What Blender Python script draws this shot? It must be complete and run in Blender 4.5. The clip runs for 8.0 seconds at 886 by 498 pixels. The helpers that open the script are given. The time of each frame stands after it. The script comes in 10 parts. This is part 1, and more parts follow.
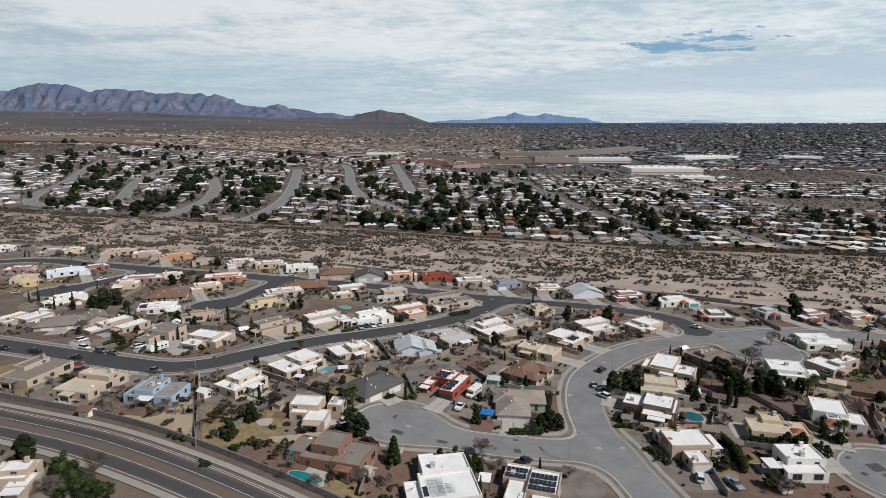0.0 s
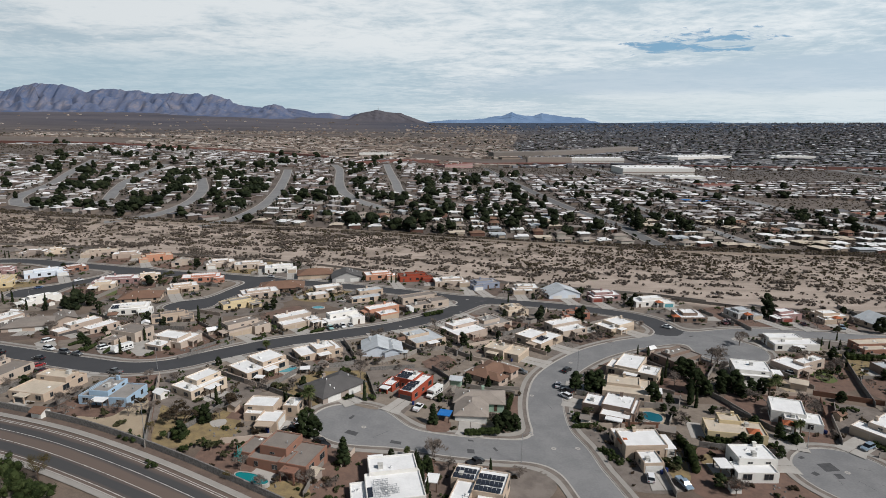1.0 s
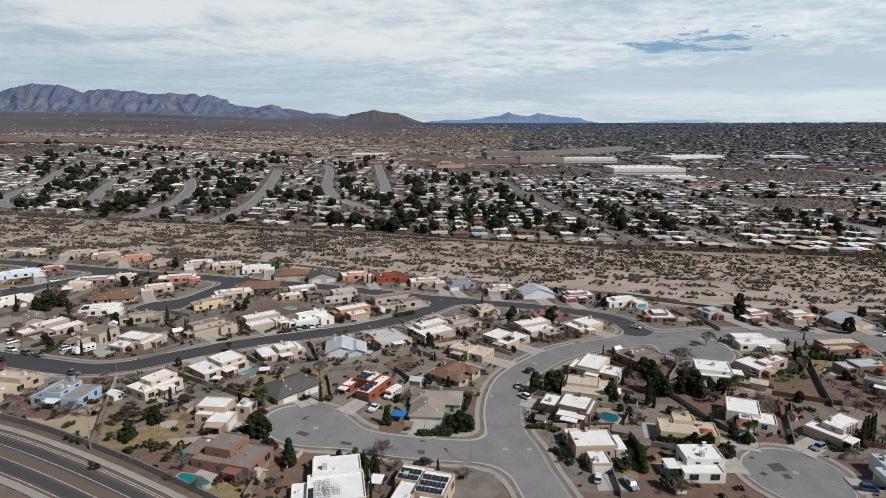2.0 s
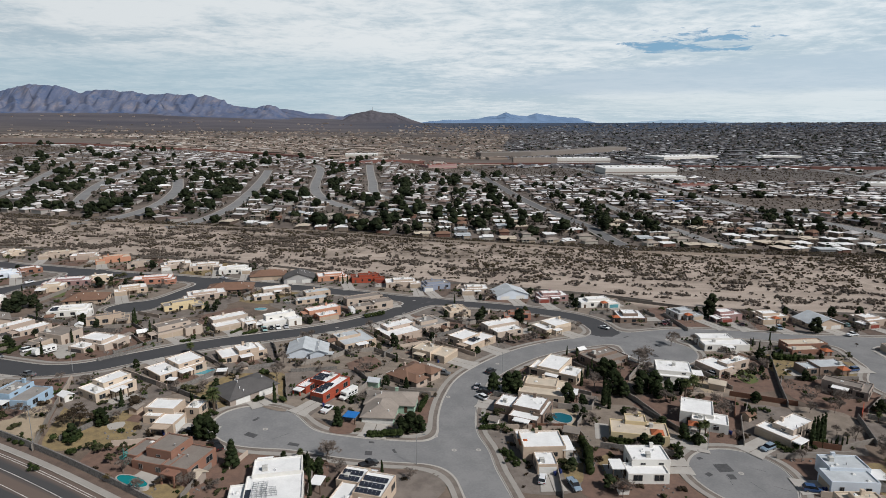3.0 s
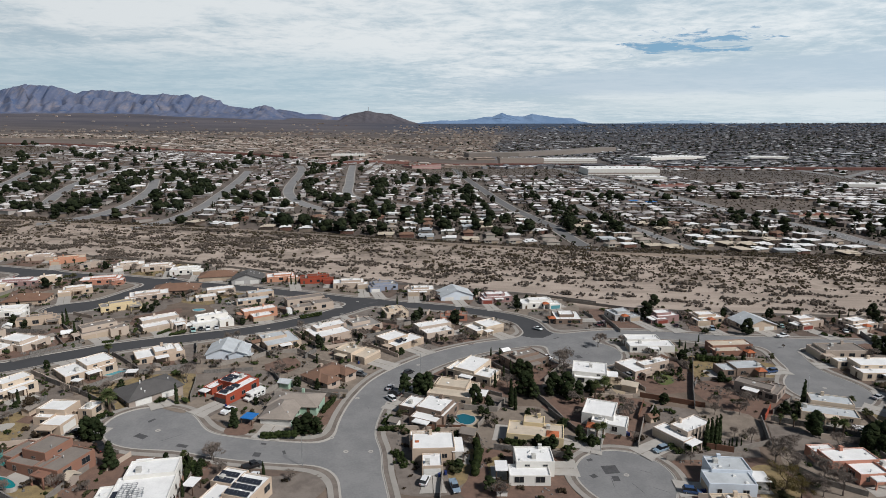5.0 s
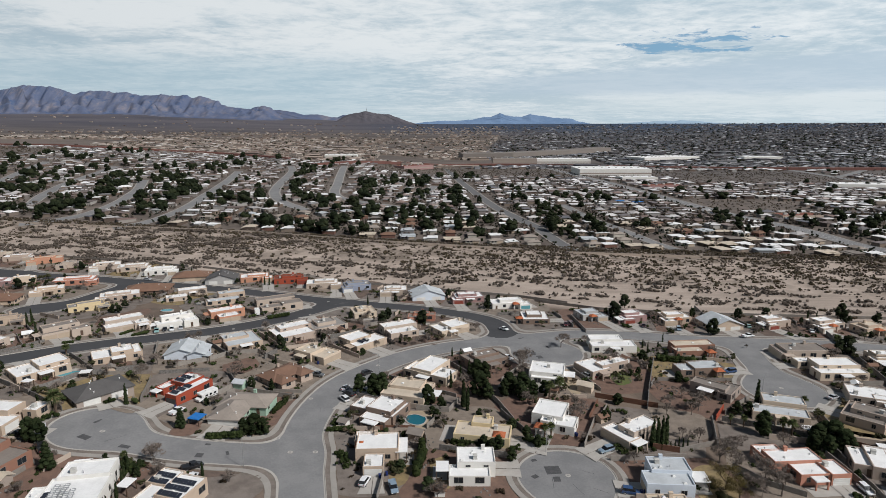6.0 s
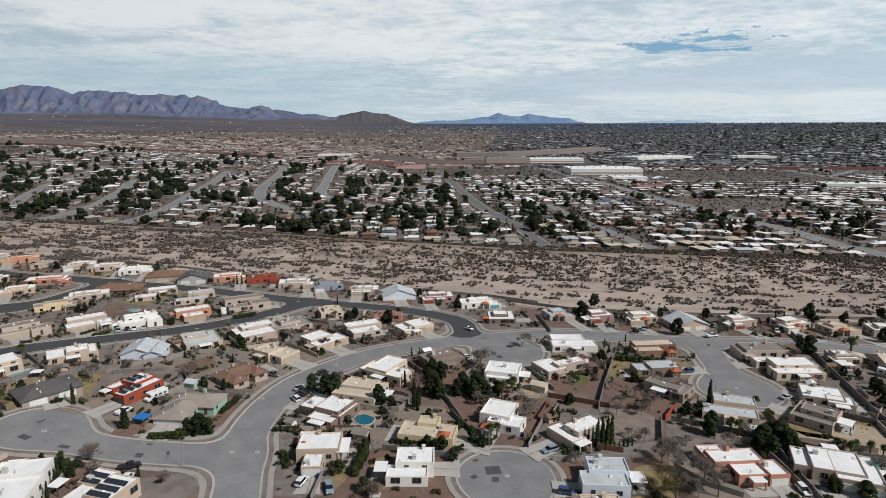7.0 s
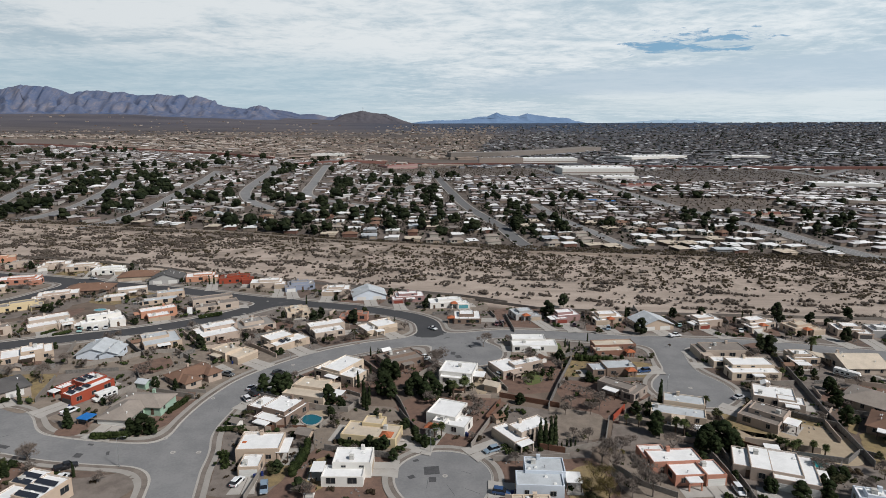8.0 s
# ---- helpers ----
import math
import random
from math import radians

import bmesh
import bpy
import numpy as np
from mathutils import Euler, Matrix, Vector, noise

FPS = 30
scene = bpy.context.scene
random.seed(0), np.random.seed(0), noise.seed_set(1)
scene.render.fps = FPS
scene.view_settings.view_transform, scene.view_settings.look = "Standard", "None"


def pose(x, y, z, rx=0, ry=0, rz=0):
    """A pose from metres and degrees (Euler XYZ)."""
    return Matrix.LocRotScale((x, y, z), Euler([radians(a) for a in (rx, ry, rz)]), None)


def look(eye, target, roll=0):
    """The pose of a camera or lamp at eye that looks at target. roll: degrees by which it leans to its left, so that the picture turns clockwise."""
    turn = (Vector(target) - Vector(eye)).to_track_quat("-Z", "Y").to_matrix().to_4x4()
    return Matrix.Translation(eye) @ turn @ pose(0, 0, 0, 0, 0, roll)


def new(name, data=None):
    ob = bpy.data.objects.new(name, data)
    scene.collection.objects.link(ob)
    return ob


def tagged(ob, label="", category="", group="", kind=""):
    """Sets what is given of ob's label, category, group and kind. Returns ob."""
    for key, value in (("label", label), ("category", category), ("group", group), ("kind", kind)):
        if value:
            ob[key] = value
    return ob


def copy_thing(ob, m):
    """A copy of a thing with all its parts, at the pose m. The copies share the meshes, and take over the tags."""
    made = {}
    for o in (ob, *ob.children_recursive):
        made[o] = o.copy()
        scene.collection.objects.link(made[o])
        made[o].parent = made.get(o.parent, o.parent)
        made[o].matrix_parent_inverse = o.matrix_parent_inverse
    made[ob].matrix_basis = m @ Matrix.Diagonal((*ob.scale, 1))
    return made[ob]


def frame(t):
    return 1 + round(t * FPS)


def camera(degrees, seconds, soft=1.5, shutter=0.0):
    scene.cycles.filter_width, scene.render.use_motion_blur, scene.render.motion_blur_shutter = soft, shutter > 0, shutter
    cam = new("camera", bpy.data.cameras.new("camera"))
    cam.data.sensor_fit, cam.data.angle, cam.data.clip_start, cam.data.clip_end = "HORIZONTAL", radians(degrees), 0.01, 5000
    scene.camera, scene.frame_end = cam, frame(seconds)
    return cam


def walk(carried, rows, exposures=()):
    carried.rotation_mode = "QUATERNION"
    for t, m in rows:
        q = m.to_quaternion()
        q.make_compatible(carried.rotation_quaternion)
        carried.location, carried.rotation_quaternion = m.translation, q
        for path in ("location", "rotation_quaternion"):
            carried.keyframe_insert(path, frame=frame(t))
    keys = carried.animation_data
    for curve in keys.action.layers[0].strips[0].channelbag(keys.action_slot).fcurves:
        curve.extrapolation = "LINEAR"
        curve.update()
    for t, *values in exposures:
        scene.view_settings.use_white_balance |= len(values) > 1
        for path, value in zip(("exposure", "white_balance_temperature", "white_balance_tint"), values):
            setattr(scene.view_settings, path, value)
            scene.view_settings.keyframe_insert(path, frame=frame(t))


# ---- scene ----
cam = camera(72.0, 8.0, soft=0.45)
PATH = [   # seconds, place, pitch, turn, roll
    (0, (0.81, 0.70, 91.44), -11.718, 0.249, 0.118),
    (0.5, (6.94, 0.77, 91.52), -11.723, 0.191, 0.103),
    (1, (13.28, 0.79, 91.64), -11.722, 0.105, 0.094),
    (1.5, (19.86, 0.73, 91.76), -11.719, 0.026, 0.083),
    (3, (41.31, 0.75, 92.16), -11.707, -0.046, -0.021),
    (3.5, (48.79, 0.80, 92.27), -11.691, -0.076, 0.003),
    (4, (56.52, 0.78, 92.35), -11.697, -0.082, 0.012),
    (4.5, (64.27, 0.81, 92.39), -11.686, -0.069, 0.023),
    (6, (87.93, 1.25, 92.16), -11.628, -0.034, -0.042),
    (6.5, (96.05, 1.56, 92.05), -11.636, -0.022, -0.049),
    (7, (104.33, 1.88, 91.93), -11.659, 0.001, -0.050),
    (7.5, (112.67, 2.11, 91.81), -11.663, 0.025, -0.075),
    (8, (121.07, 2.32, 91.73), -11.671, 0.048, -0.090),
]
walk(cam, [(t, pose(*eye, 90 + pitch, 0, turn) @ pose(0, 0, 0, 0, 0, roll)) for t, eye, pitch, turn, roll in PATH])

# ---- world, sun ----
SUN_EL, SUN_AZ = 44.0, 122.0     # elevation, and compass turn of the sun from straight ahead, to the right
world = bpy.data.worlds.new("world")
scene.world = world
world.use_nodes = True


def link_nodes(tree, a, out, b, inp):
    tree.links.new(a.outputs[out], b.inputs[inp])


def build_sky():
    nt = world.node_tree
    nt.nodes.clear()
    N = nt.nodes.new
    out, bg = N("ShaderNodeOutputWorld"), N("ShaderNodeBackground")
    sky = N("ShaderNodeTexSky")
    sky.sky_type, sky.sun_disc = 'NISHITA', False
    sky.sun_elevation, sky.sun_rotation = radians(SUN_EL), radians(SUN_AZ)
    sky.air_density, sky.dust_density, sky.altitude = 1.0, 1.5, 1200
    tint = N("ShaderNodeMix")
    tint.data_type, tint.blend_type = 'RGBA', 'MULTIPLY'
    tint.inputs[0].default_value = 1.0
    tint.inputs[7].default_value = (0.070, 0.080, 0.092, 1)
    link_nodes(nt, sky, 0, tint, 6)
    co, sep = N("ShaderNodeTexCoord"), N("ShaderNodeSeparateXYZ")
    link_nodes(nt, co, "Generated", sep, 0)

    def m(op, a, b=None, clamp=False):
        n = N("ShaderNodeMath")
        n.operation, n.use_clamp = op, clamp
        for i, v in enumerate((a, b)):
            if v is None:
                continue
            if isinstance(v, (int, float)):
                n.inputs[i].default_value = v
            else:
                nt.links.new(v, n.inputs[i])
        return n.outputs[0]
    zz = m('MAXIMUM', sep.outputs[2], 0.0)
    den = m('ADD', zz, 0.075)
    u, v = m('DIVIDE', sep.outputs[0], den), m('DIVIDE', sep.outputs[1], den)

    def layer(su, sv, detail, rough, dist, off):
        c = N("ShaderNodeCombineXYZ")
        nt.links.new(m('MULTIPLY', u, su), c.inputs[0])
        nt.links.new(m('MULTIPLY', v, sv), c.inputs[1])
        c.inputs[2].default_value = off
        n = N("ShaderNodeTexNoise")
        n.inputs["Scale"].default_value = 1.0
        n.inputs["Detail"].default_value = detail
        n.inputs["Roughness"].default_value = rough
        n.inputs["Distortion"].default_value = dist
        link_nodes(nt, c, 0, n, "Vector")
        return n.outputs["Fac"]
    big = layer(0.28, 0.30, 3, 0.5, 0.4, 3.1)
    mid = layer(1.3, 1.5, 9, 0.62, 0.5, 7.7)
    fine = layer(4.2, 4.6, 7, 0.66, 0.6, 1.2)
    puff = layer(12.0, 11.0, 4, 0.6, 0.3, 4.4)
    az, el = m('MULTIPLY', m('ARCTAN2', sep.outputs[0], sep.outputs[1]), 57.2958), m('MULTIPLY', m('ARCSINE', sep.outputs[2]), 57.2958)

    def smooth(v, lo, hi):
        n = N("ShaderNodeMapRange")
        n.interpolation_type = 'SMOOTHSTEP'
        n.inputs[1].default_value, n.inputs[2].default_value = lo, hi
        nt.links.new(v, n.inputs[0])
        return n.outputs[0]

    def blend(f, a, b, amount=1.0):
        n = N("ShaderNodeMix")
        n.data_type = 'RGBA'
        nt.links.new(m('MULTIPLY', f, amount), n.inputs[0])
        for i, c in ((6, a), (7, b)):
            if isinstance(c, tuple):
                n.inputs[i].default_value = (*c, 1)
            else:
                nt.links.new(c, n.inputs[i])
        return n.outputs[2]
    # a nearly closed cloud sheet, streaked along the horizon
    s = m('ADD', m('ADD', m('MULTIPLY', big, 0.30), m('MULTIPLY', mid, 0.34)), m('ADD', m('MULTIPLY', fine, 0.24), m('MULTIPLY', puff, 0.12)))
    sheet = blend(smooth(s, 0.41, 0.585), (0.485, 0.605, 0.69), (0.825, 0.875, 0.905))
    wob = m('ADD', m('MULTIPLY', fine, 2.2), -1.1)
    low_el = m('ADD', el, m('MULTIPLY', wob, 0.35))
    # thin pale blue cover to the west, a grey-blue band and a bright band under it to the east
    west = m('MULTIPLY', m('SUBTRACT', 1.0, smooth(az, -14.0, 6.0)), m('SUBTRACT', 1.0, smooth(low_el, 4.0, 7.0)))
    sheet = blend(west, sheet, (0.47, 0.635, 0.735), 0.6)
    top = m('SUBTRACT', low_el, m('MULTIPLY', az, 0.045))
    grey = m('MULTIPLY', m('MULTIPLY', smooth(az, -4.0, 12.0), smooth(low_el, 1.9, 3.0)), m('SUBTRACT', 1.0, smooth(top, 3.4, 4.4)))
    sheet = blend(grey, sheet, (0.50, 0.615, 0.715), 0.8)
    bright = m('MULTIPLY', smooth(az, 4.0, 20.0), m('MULTIPLY', smooth(low_el, 0.6, 1.3), m('SUBTRACT', 1.0, smooth(low_el, 1.9, 2.8))))
    sheet = blend(bright, sheet, (0.68, 0.76, 0.80), 0.6)
    # ragged blue gaps
    window = m('MULTIPLY', m('MULTIPLY', smooth(az, 11.0, 19.0), m('SUBTRACT', 1.0, smooth(az, 25.0, 33.0))), m('MULTIPLY', smooth(el, 4.9, 6.0), m('SUBTRACT', 1.0, smooth(el, 6.4, 9.4))))
    tear = smooth(m('ADD', m('MULTIPLY', window, 0.30), m('ADD', m('MULTIPLY', mid, 0.45), m('MULTIPLY', fine, 0.55))), 0.745, 0.83)
    mix_out = blend(tear, sheet, tint.outputs[2])
    mix_out = blend(m('MULTIPLY', tear, window), mix_out, (0.24, 0.45, 0.64), 0.7)
    # pale veil low over the horizon
    veil = N("ShaderNodeMix")
    veil.data_type = 'RGBA'
    veil.inputs[7].default_value = (0.55, 0.67, 0.73, 1)
    low = N("ShaderNodeMapRange")
    low.inputs[1].default_value, low.inputs[2].default_value = 0.0, 0.05
    low.inputs[3].default_value, low.inputs[4].default_value = 0.45, 0.0
    nt.links.new(zz, low.inputs[0])
    nt.links.new(low.outputs[0], veil.inputs[0])
    # unseen sky overhead made dimmer and bluer, added to deepen the shadows
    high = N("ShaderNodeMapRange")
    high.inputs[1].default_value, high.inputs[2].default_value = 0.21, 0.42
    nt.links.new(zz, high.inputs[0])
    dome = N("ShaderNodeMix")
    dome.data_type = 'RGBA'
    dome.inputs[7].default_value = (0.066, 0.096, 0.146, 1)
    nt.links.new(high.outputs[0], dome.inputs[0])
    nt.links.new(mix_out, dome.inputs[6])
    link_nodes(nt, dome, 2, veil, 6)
    # brighter towards the sun's side
    side = N("ShaderNodeMapRange")
    side.inputs[1].default_value, side.inputs[2].default_value = -0.6, 0.6
    side.inputs[3].default_value, side.inputs[4].default_value = 0.90, 1.07
    nt.links.new(sep.outputs[0], side.inputs[0])
    glow = N("ShaderNodeVectorMath")
    glow.operation = 'SCALE'
    link_nodes(nt, veil, 2, glow, 0)
    nt.links.new(side.outputs[0], glow.inputs["Scale"])
    link_nodes(nt, glow, 0, bg, 0)
    bg.inputs[1].default_value = 0.92
    link_nodes(nt, bg, 0, out, 0)


build_sky()
sun = new("sun", bpy.data.lights.new("sun", 'SUN'))
sun.data.energy, sun.data.angle, sun.data.color = 4.26, radians(6), (0.994, 0.962, 0.937)
az, el = radians(SUN_AZ), radians(SUN_EL)
sun.matrix_world = look((math.sin(az) * math.cos(el) * 200, math.cos(az) * math.cos(el) * 200, math.sin(el) * 200), (0, 0, 0))

# ---- materials ----
MATS = {}


def mat(name, col, col2=None, rough=0.85, scale=1.5, fine=12.0, amount=0.5, bump=0.15, metal=0.0, jitter=0.0, spec=0.3, coat=0.0):
    """A worn surface: two tones mixed by broad and fine noise, fine relief, and a tone that differs from object to object by jitter."""
    if name in MATS:
        return MATS[name]
    ma = bpy.data.materials.new(name)
    ma.use_nodes = True
    nt = ma.node_tree
    N = nt.nodes.new
    b = nt.nodes["Principled BSDF"]
    b.inputs["Roughness"].default_value = rough
    b.inputs["Metallic"].default_value = metal
    b.inputs["Specular IOR Level"].default_value = spec
    b.inputs["Coat Weight"].default_value = coat
    geo = N("ShaderNodeNewGeometry")
    n1, n2 = N("ShaderNodeTexNoise"), N("ShaderNodeTexNoise")
    for n, s, d in ((n1, scale, 4), (n2, fine, 3)):
        n.inputs["Scale"].default_value, n.inputs["Detail"].default_value = s, d
        n.inputs["Roughness"].default_value = 0.65
        link_nodes(nt, geo, "Position", n, "Vector")
    add = N("ShaderNodeMath")
    add.operation = 'MULTIPLY_ADD'
    add.inputs[1].default_value, add.inputs[2].default_value = 0.45, -0.225
    link_nodes(nt, n2, "Fac", add, 0)
    tot = N("ShaderNodeMath")
    tot.operation = 'ADD'
    link_nodes(nt, n1, "Fac", tot, 0)
    link_nodes(nt, add, 0, tot, 1)
    rng = N("ShaderNodeMapRange")
    rng.inputs[1].default_value, rng.inputs[2].default_value = 0.36, 0.64
    rng.inputs[3].default_value, rng.inputs[4].default_value = 0.5 - amount / 2 * 1.0, 0.5 + amount / 2
    link_nodes(nt, tot, 0, rng, 0)
    mix = N("ShaderNodeMix")
    mix.data_type = 'RGBA'
    c2 = col2 or tuple(c * 0.78 for c in col)
    mix.inputs[6].default_value, mix.inputs[7].default_value = (*col, 1), (*c2, 1)
    link_nodes(nt, rng, 0, mix, 0)
    last = mix.outputs[2]
    if jitter:
        info, hsv, mr = N("ShaderNodeObjectInfo"), N("ShaderNodeHueSaturation"), N("ShaderNodeMapRange")
        mr.inputs[3].default_value, mr.inputs[4].default_value = 1 - jitter, 1 + jitter
        link_nodes(nt, info, "Random", mr, 0)
        link_nodes(nt, mr, 0, hsv, "Value")
        nt.links.new(last, hsv.inputs["Color"])
        last = hsv.outputs[0]
    nt.links.new(last, b.inputs["Base Color"])
    if bump:
        bp = N("ShaderNodeBump")
        bp.inputs["Strength"].default_value, bp.inputs["Distance"].default_value = bump, 0.05
        link_nodes(nt, n2, "Fac", bp, "Height")
        link_nodes(nt, bp, 0, b, "Normal")
    MATS[name] = ma
    return ma


def island_mat(name, cols, rough=0.8, trans=0.0):
    """A material whose tone differs from piece to piece of one mesh."""
    ma = bpy.data.materials.new(name)
    ma.use_nodes = True
    nt = ma.node_tree
    b = nt.nodes["Principled BSDF"]
    b.inputs["Roughness"].default_value = rough
    b.inputs["Specular IOR Level"].default_value = 0.04
    geo, ramp = nt.nodes.new("ShaderNodeNewGeometry"), nt.nodes.new("ShaderNodeValToRGB")
    ramp.color_ramp.interpolation = 'LINEAR'
    while len(ramp.color_ramp.elements) < len(cols):
        ramp.color_ramp.elements.new(0.5)
    for i, c in enumerate(cols):
        ramp.color_ramp.elements[i].position = i / max(1, len(cols) - 1)
        ramp.color_ramp.elements[i].color = (*c, 1)
    link_nodes(nt, geo, "Random Per Island", ramp, 0)
    info, hsv, mr = nt.nodes.new("ShaderNodeObjectInfo"), nt.nodes.new("ShaderNodeHueSaturation"), nt.nodes.new("ShaderNodeMapRange")
    mr.inputs[3].default_value, mr.inputs[4].default_value = 0.75, 1.25
    link_nodes(nt, info, "Random", mr, 0)
    link_nodes(nt, mr, 0, hsv, "Value")
    link_nodes(nt, ramp, 0, hsv, "Color")
    link_nodes(nt, hsv, 0, b, "Base Color")
    if name.startswith("leaf"):      # light passes through leaves
        tr, mx = nt.nodes.new("ShaderNodeBsdfTranslucent"), nt.nodes.new("ShaderNodeMixShader")
        mx.inputs[0].default_value = 0.22
        link_nodes(nt, hsv, 0, tr, "Color")
        link_nodes(nt, b, 0, mx, 1)
        link_nodes(nt, tr, 0, mx, 2)
        link_nodes(nt, mx, 0, nt.nodes["Material Output"], 0)
    MATS[name] = ma
    return ma


# walls
WALLS = {
    "tan": (0.45, 0.355, 0.275), "cream": (0.53, 0.435, 0.34), "beige": (0.43, 0.355, 0.295), "pink": (0.40, 0.32, 0.265), "taupe": (0.30, 0.25, 0.215),
    "brown": (0.20, 0.145, 0.115), "brick": (0.235, 0.122, 0.086), "red": (0.30, 0.06, 0.032), "orange": (0.45, 0.23, 0.15), "skyblue": (0.30, 0.41, 0.52),
    "white": (0.66, 0.64, 0.60), "sage": (0.30, 0.42, 0.33), "grey": (0.36, 0.35, 0.34), "bluegrey": (0.25, 0.28, 0.35), "yellow": (0.58, 0.47, 0.29),
    "ice": (0.55, 0.60, 0.66), "mauve": (0.30, 0.19, 0.18), "rose": (0.42, 0.20, 0.14),
}
for k, c in WALLS.items():
    c = tuple(v * 1.05 for v in c)
    mat("stucco_" + k, c, tuple(v * 0.86 for v in c), rough=0.92, scale=0.35, fine=9, amount=0.55, bump=0.12)
ROOFS = {
    "white": (0.80, 0.80, 0.79), "grey": (0.30, 0.28, 0.26), "cream": (0.58, 0.50, 0.40), "brown": (0.205, 0.120, 0.083), "dark": (0.105, 0.10, 0.098),
    "silver": (0.50, 0.53, 0.55), "shingle": (0.31, 0.268, 0.232), "taupe": (0.24, 0.21, 0.185), "redroof": (0.20, 0.07, 0.045),
}
for k, c in ROOFS.items():
    mat("roof_" + k, c, tuple(v * (0.80 if k == "white" else 0.72) for v in c), rough=0.8, scale=0.25, fine=2.2, amount=0.6, bump=0.1)
mat("terracotta", (0.42, 0.13, 0.055), (0.30, 0.09, 0.04), fine=6)
mat("asphalt_dark", (0.045, 0.046, 0.050), (0.060, 0.060, 0.063), scale=0.12, fine=3, rough=0.9)
mat("asphalt_light", (0.160, 0.161, 0.164), (0.218, 0.217, 0.216), scale=0.10, fine=1.6, rough=0.92, amount=0.8)
mat("concrete", (0.40, 0.38, 0.35), (0.32, 0.30, 0.275), scale=0.4, fine=5, rough=0.9)
mat("walkway", (0.32, 0.30, 0.275), (0.25, 0.235, 0.213), scale=0.3, fine=4, rough=0.9)
mat("gravel_grey", (0.200, 0.172, 0.150), (0.130, 0.109, 0.095), scale=0.25, fine=5, bump=0.5, amount=0.9)
mat("gravel_red", (0.178, 0.112, 0.085), (0.122, 0.080, 0.063), scale=0.4, fine=6, bump=0.5, amount=0.9)
mat("gravel_tan", (0.235, 0.195, 0.158), (0.161, 0.133, 0.109), scale=0.3, fine=5, bump=0.5, amount=0.9)
mat("dry_grass", (0.260, 0.197, 0.098), (0.172, 0.130, 0.074), scale=0.5, fine=7, bump=0.5, amount=1.0)
mat("sand_lot", (0.37, 0.30, 0.215), (0.30, 0.24, 0.17), scale=0.3, fine=4, bump=0.3, amount=0.8)
mat("green_lawn", (0.075, 0.12, 0.03), (0.12, 0.115, 0.05), scale=0.5, fine=7, bump=0.6, amount=1.0)
mat("soil", (0.146, 0.106, 0.085), (0.099, 0.074, 0.061), scale=0.4, fine=5, bump=0.5, amount=0.9)
mat("stone_wall", (0.20, 0.188, 0.176), (0.11, 0.103, 0.096), scale=1.6, fine=3.5, bump=0.8, amount=1.0, jitter=0.12)
mat("block_wall", (0.25, 0.228, 0.205), (0.19, 0.17, 0.15), scale=0.8, fine=4, bump=0.4, amount=0.7, jitter=0.12)
mat("wood_fence", (0.17, 0.085, 0.055), (0.12, 0.06, 0.04), scale=1.0, fine=8, bump=0.3)
mat("white_paint", (0.75, 0.75, 0.73), rough=0.6, amount=0.3, bump=0.03)
mat("frame_grey", (0.24, 0.22, 0.20), rough=0.6, amount=0.3, bump=0.0)
mat("line_paint", (0.62, 0.61, 0.58), (0.33, 0.32, 0.30), rough=0.8, scale=0.9, fine=4, amount=1.0, bump=0)
mat("garage_white", (0.66, 0.65, 0.62), rough=0.55, amount=0.25, bump=0.02)
mat("garage_tan", (0.42, 0.34, 0.26), rough=0.6, amount=0.25, bump=0.02)
mat("garage_dark", (0.075, 0.07, 0.07), rough=0.6, amount=0.25, bump=0.02)
mat("garage_teal", (0.10, 0.30, 0.34), rough=0.6, amount=0.25, bump=0.02)
mat("garage_rust", (0.22, 0.05, 0.035), rough=0.6, amount=0.25, bump=0.02)
mat("wood_dark", (0.10, 0.065, 0.045), rough=0.8, fine=14)
mat("metal_grey", (0.42, 0.43, 0.44), rough=0.45, metal=0.6, amount=0.3, bump=0.03)
mat("unit_metal", (0.50, 0.49, 0.46), rough=0.6, amount=0.5, bump=0.05)
mat("solar", (0.022, 0.026, 0.036), (0.03, 0.034, 0.045), rough=0.18, amount=0.3, bump=0.0, spec=0.6)
mat("rubber", (0.025, 0.025, 0.026), rough=0.9, amount=0.4)
mat("tarp_blue", (0.02, 0.17, 0.50), rough=0.6)
mat("manhole_iron", (0.30, 0.29, 0.28), rough=0.7, metal=0.3)
mat("patch_tar", (0.055, 0.055, 0.058), (0.085, 0.085, 0.087), scale=0.8, amount=0.9)
mat("bin_blue", (0.015, 0.03, 0.13), rough=0.5)


def glass_mat(name, col, rough=0.06):
    ma = bpy.data.materials.new(name)
    ma.use_nodes = True
    b = ma.node_tree.nodes["Principled BSDF"]
    b.inputs["Base Color"].default_value = (*col, 1)
    b.inputs["Roughness"].default_value = rough
    b.inputs["Specular IOR Level"].default_value = 0.6
    MATS[name] = ma


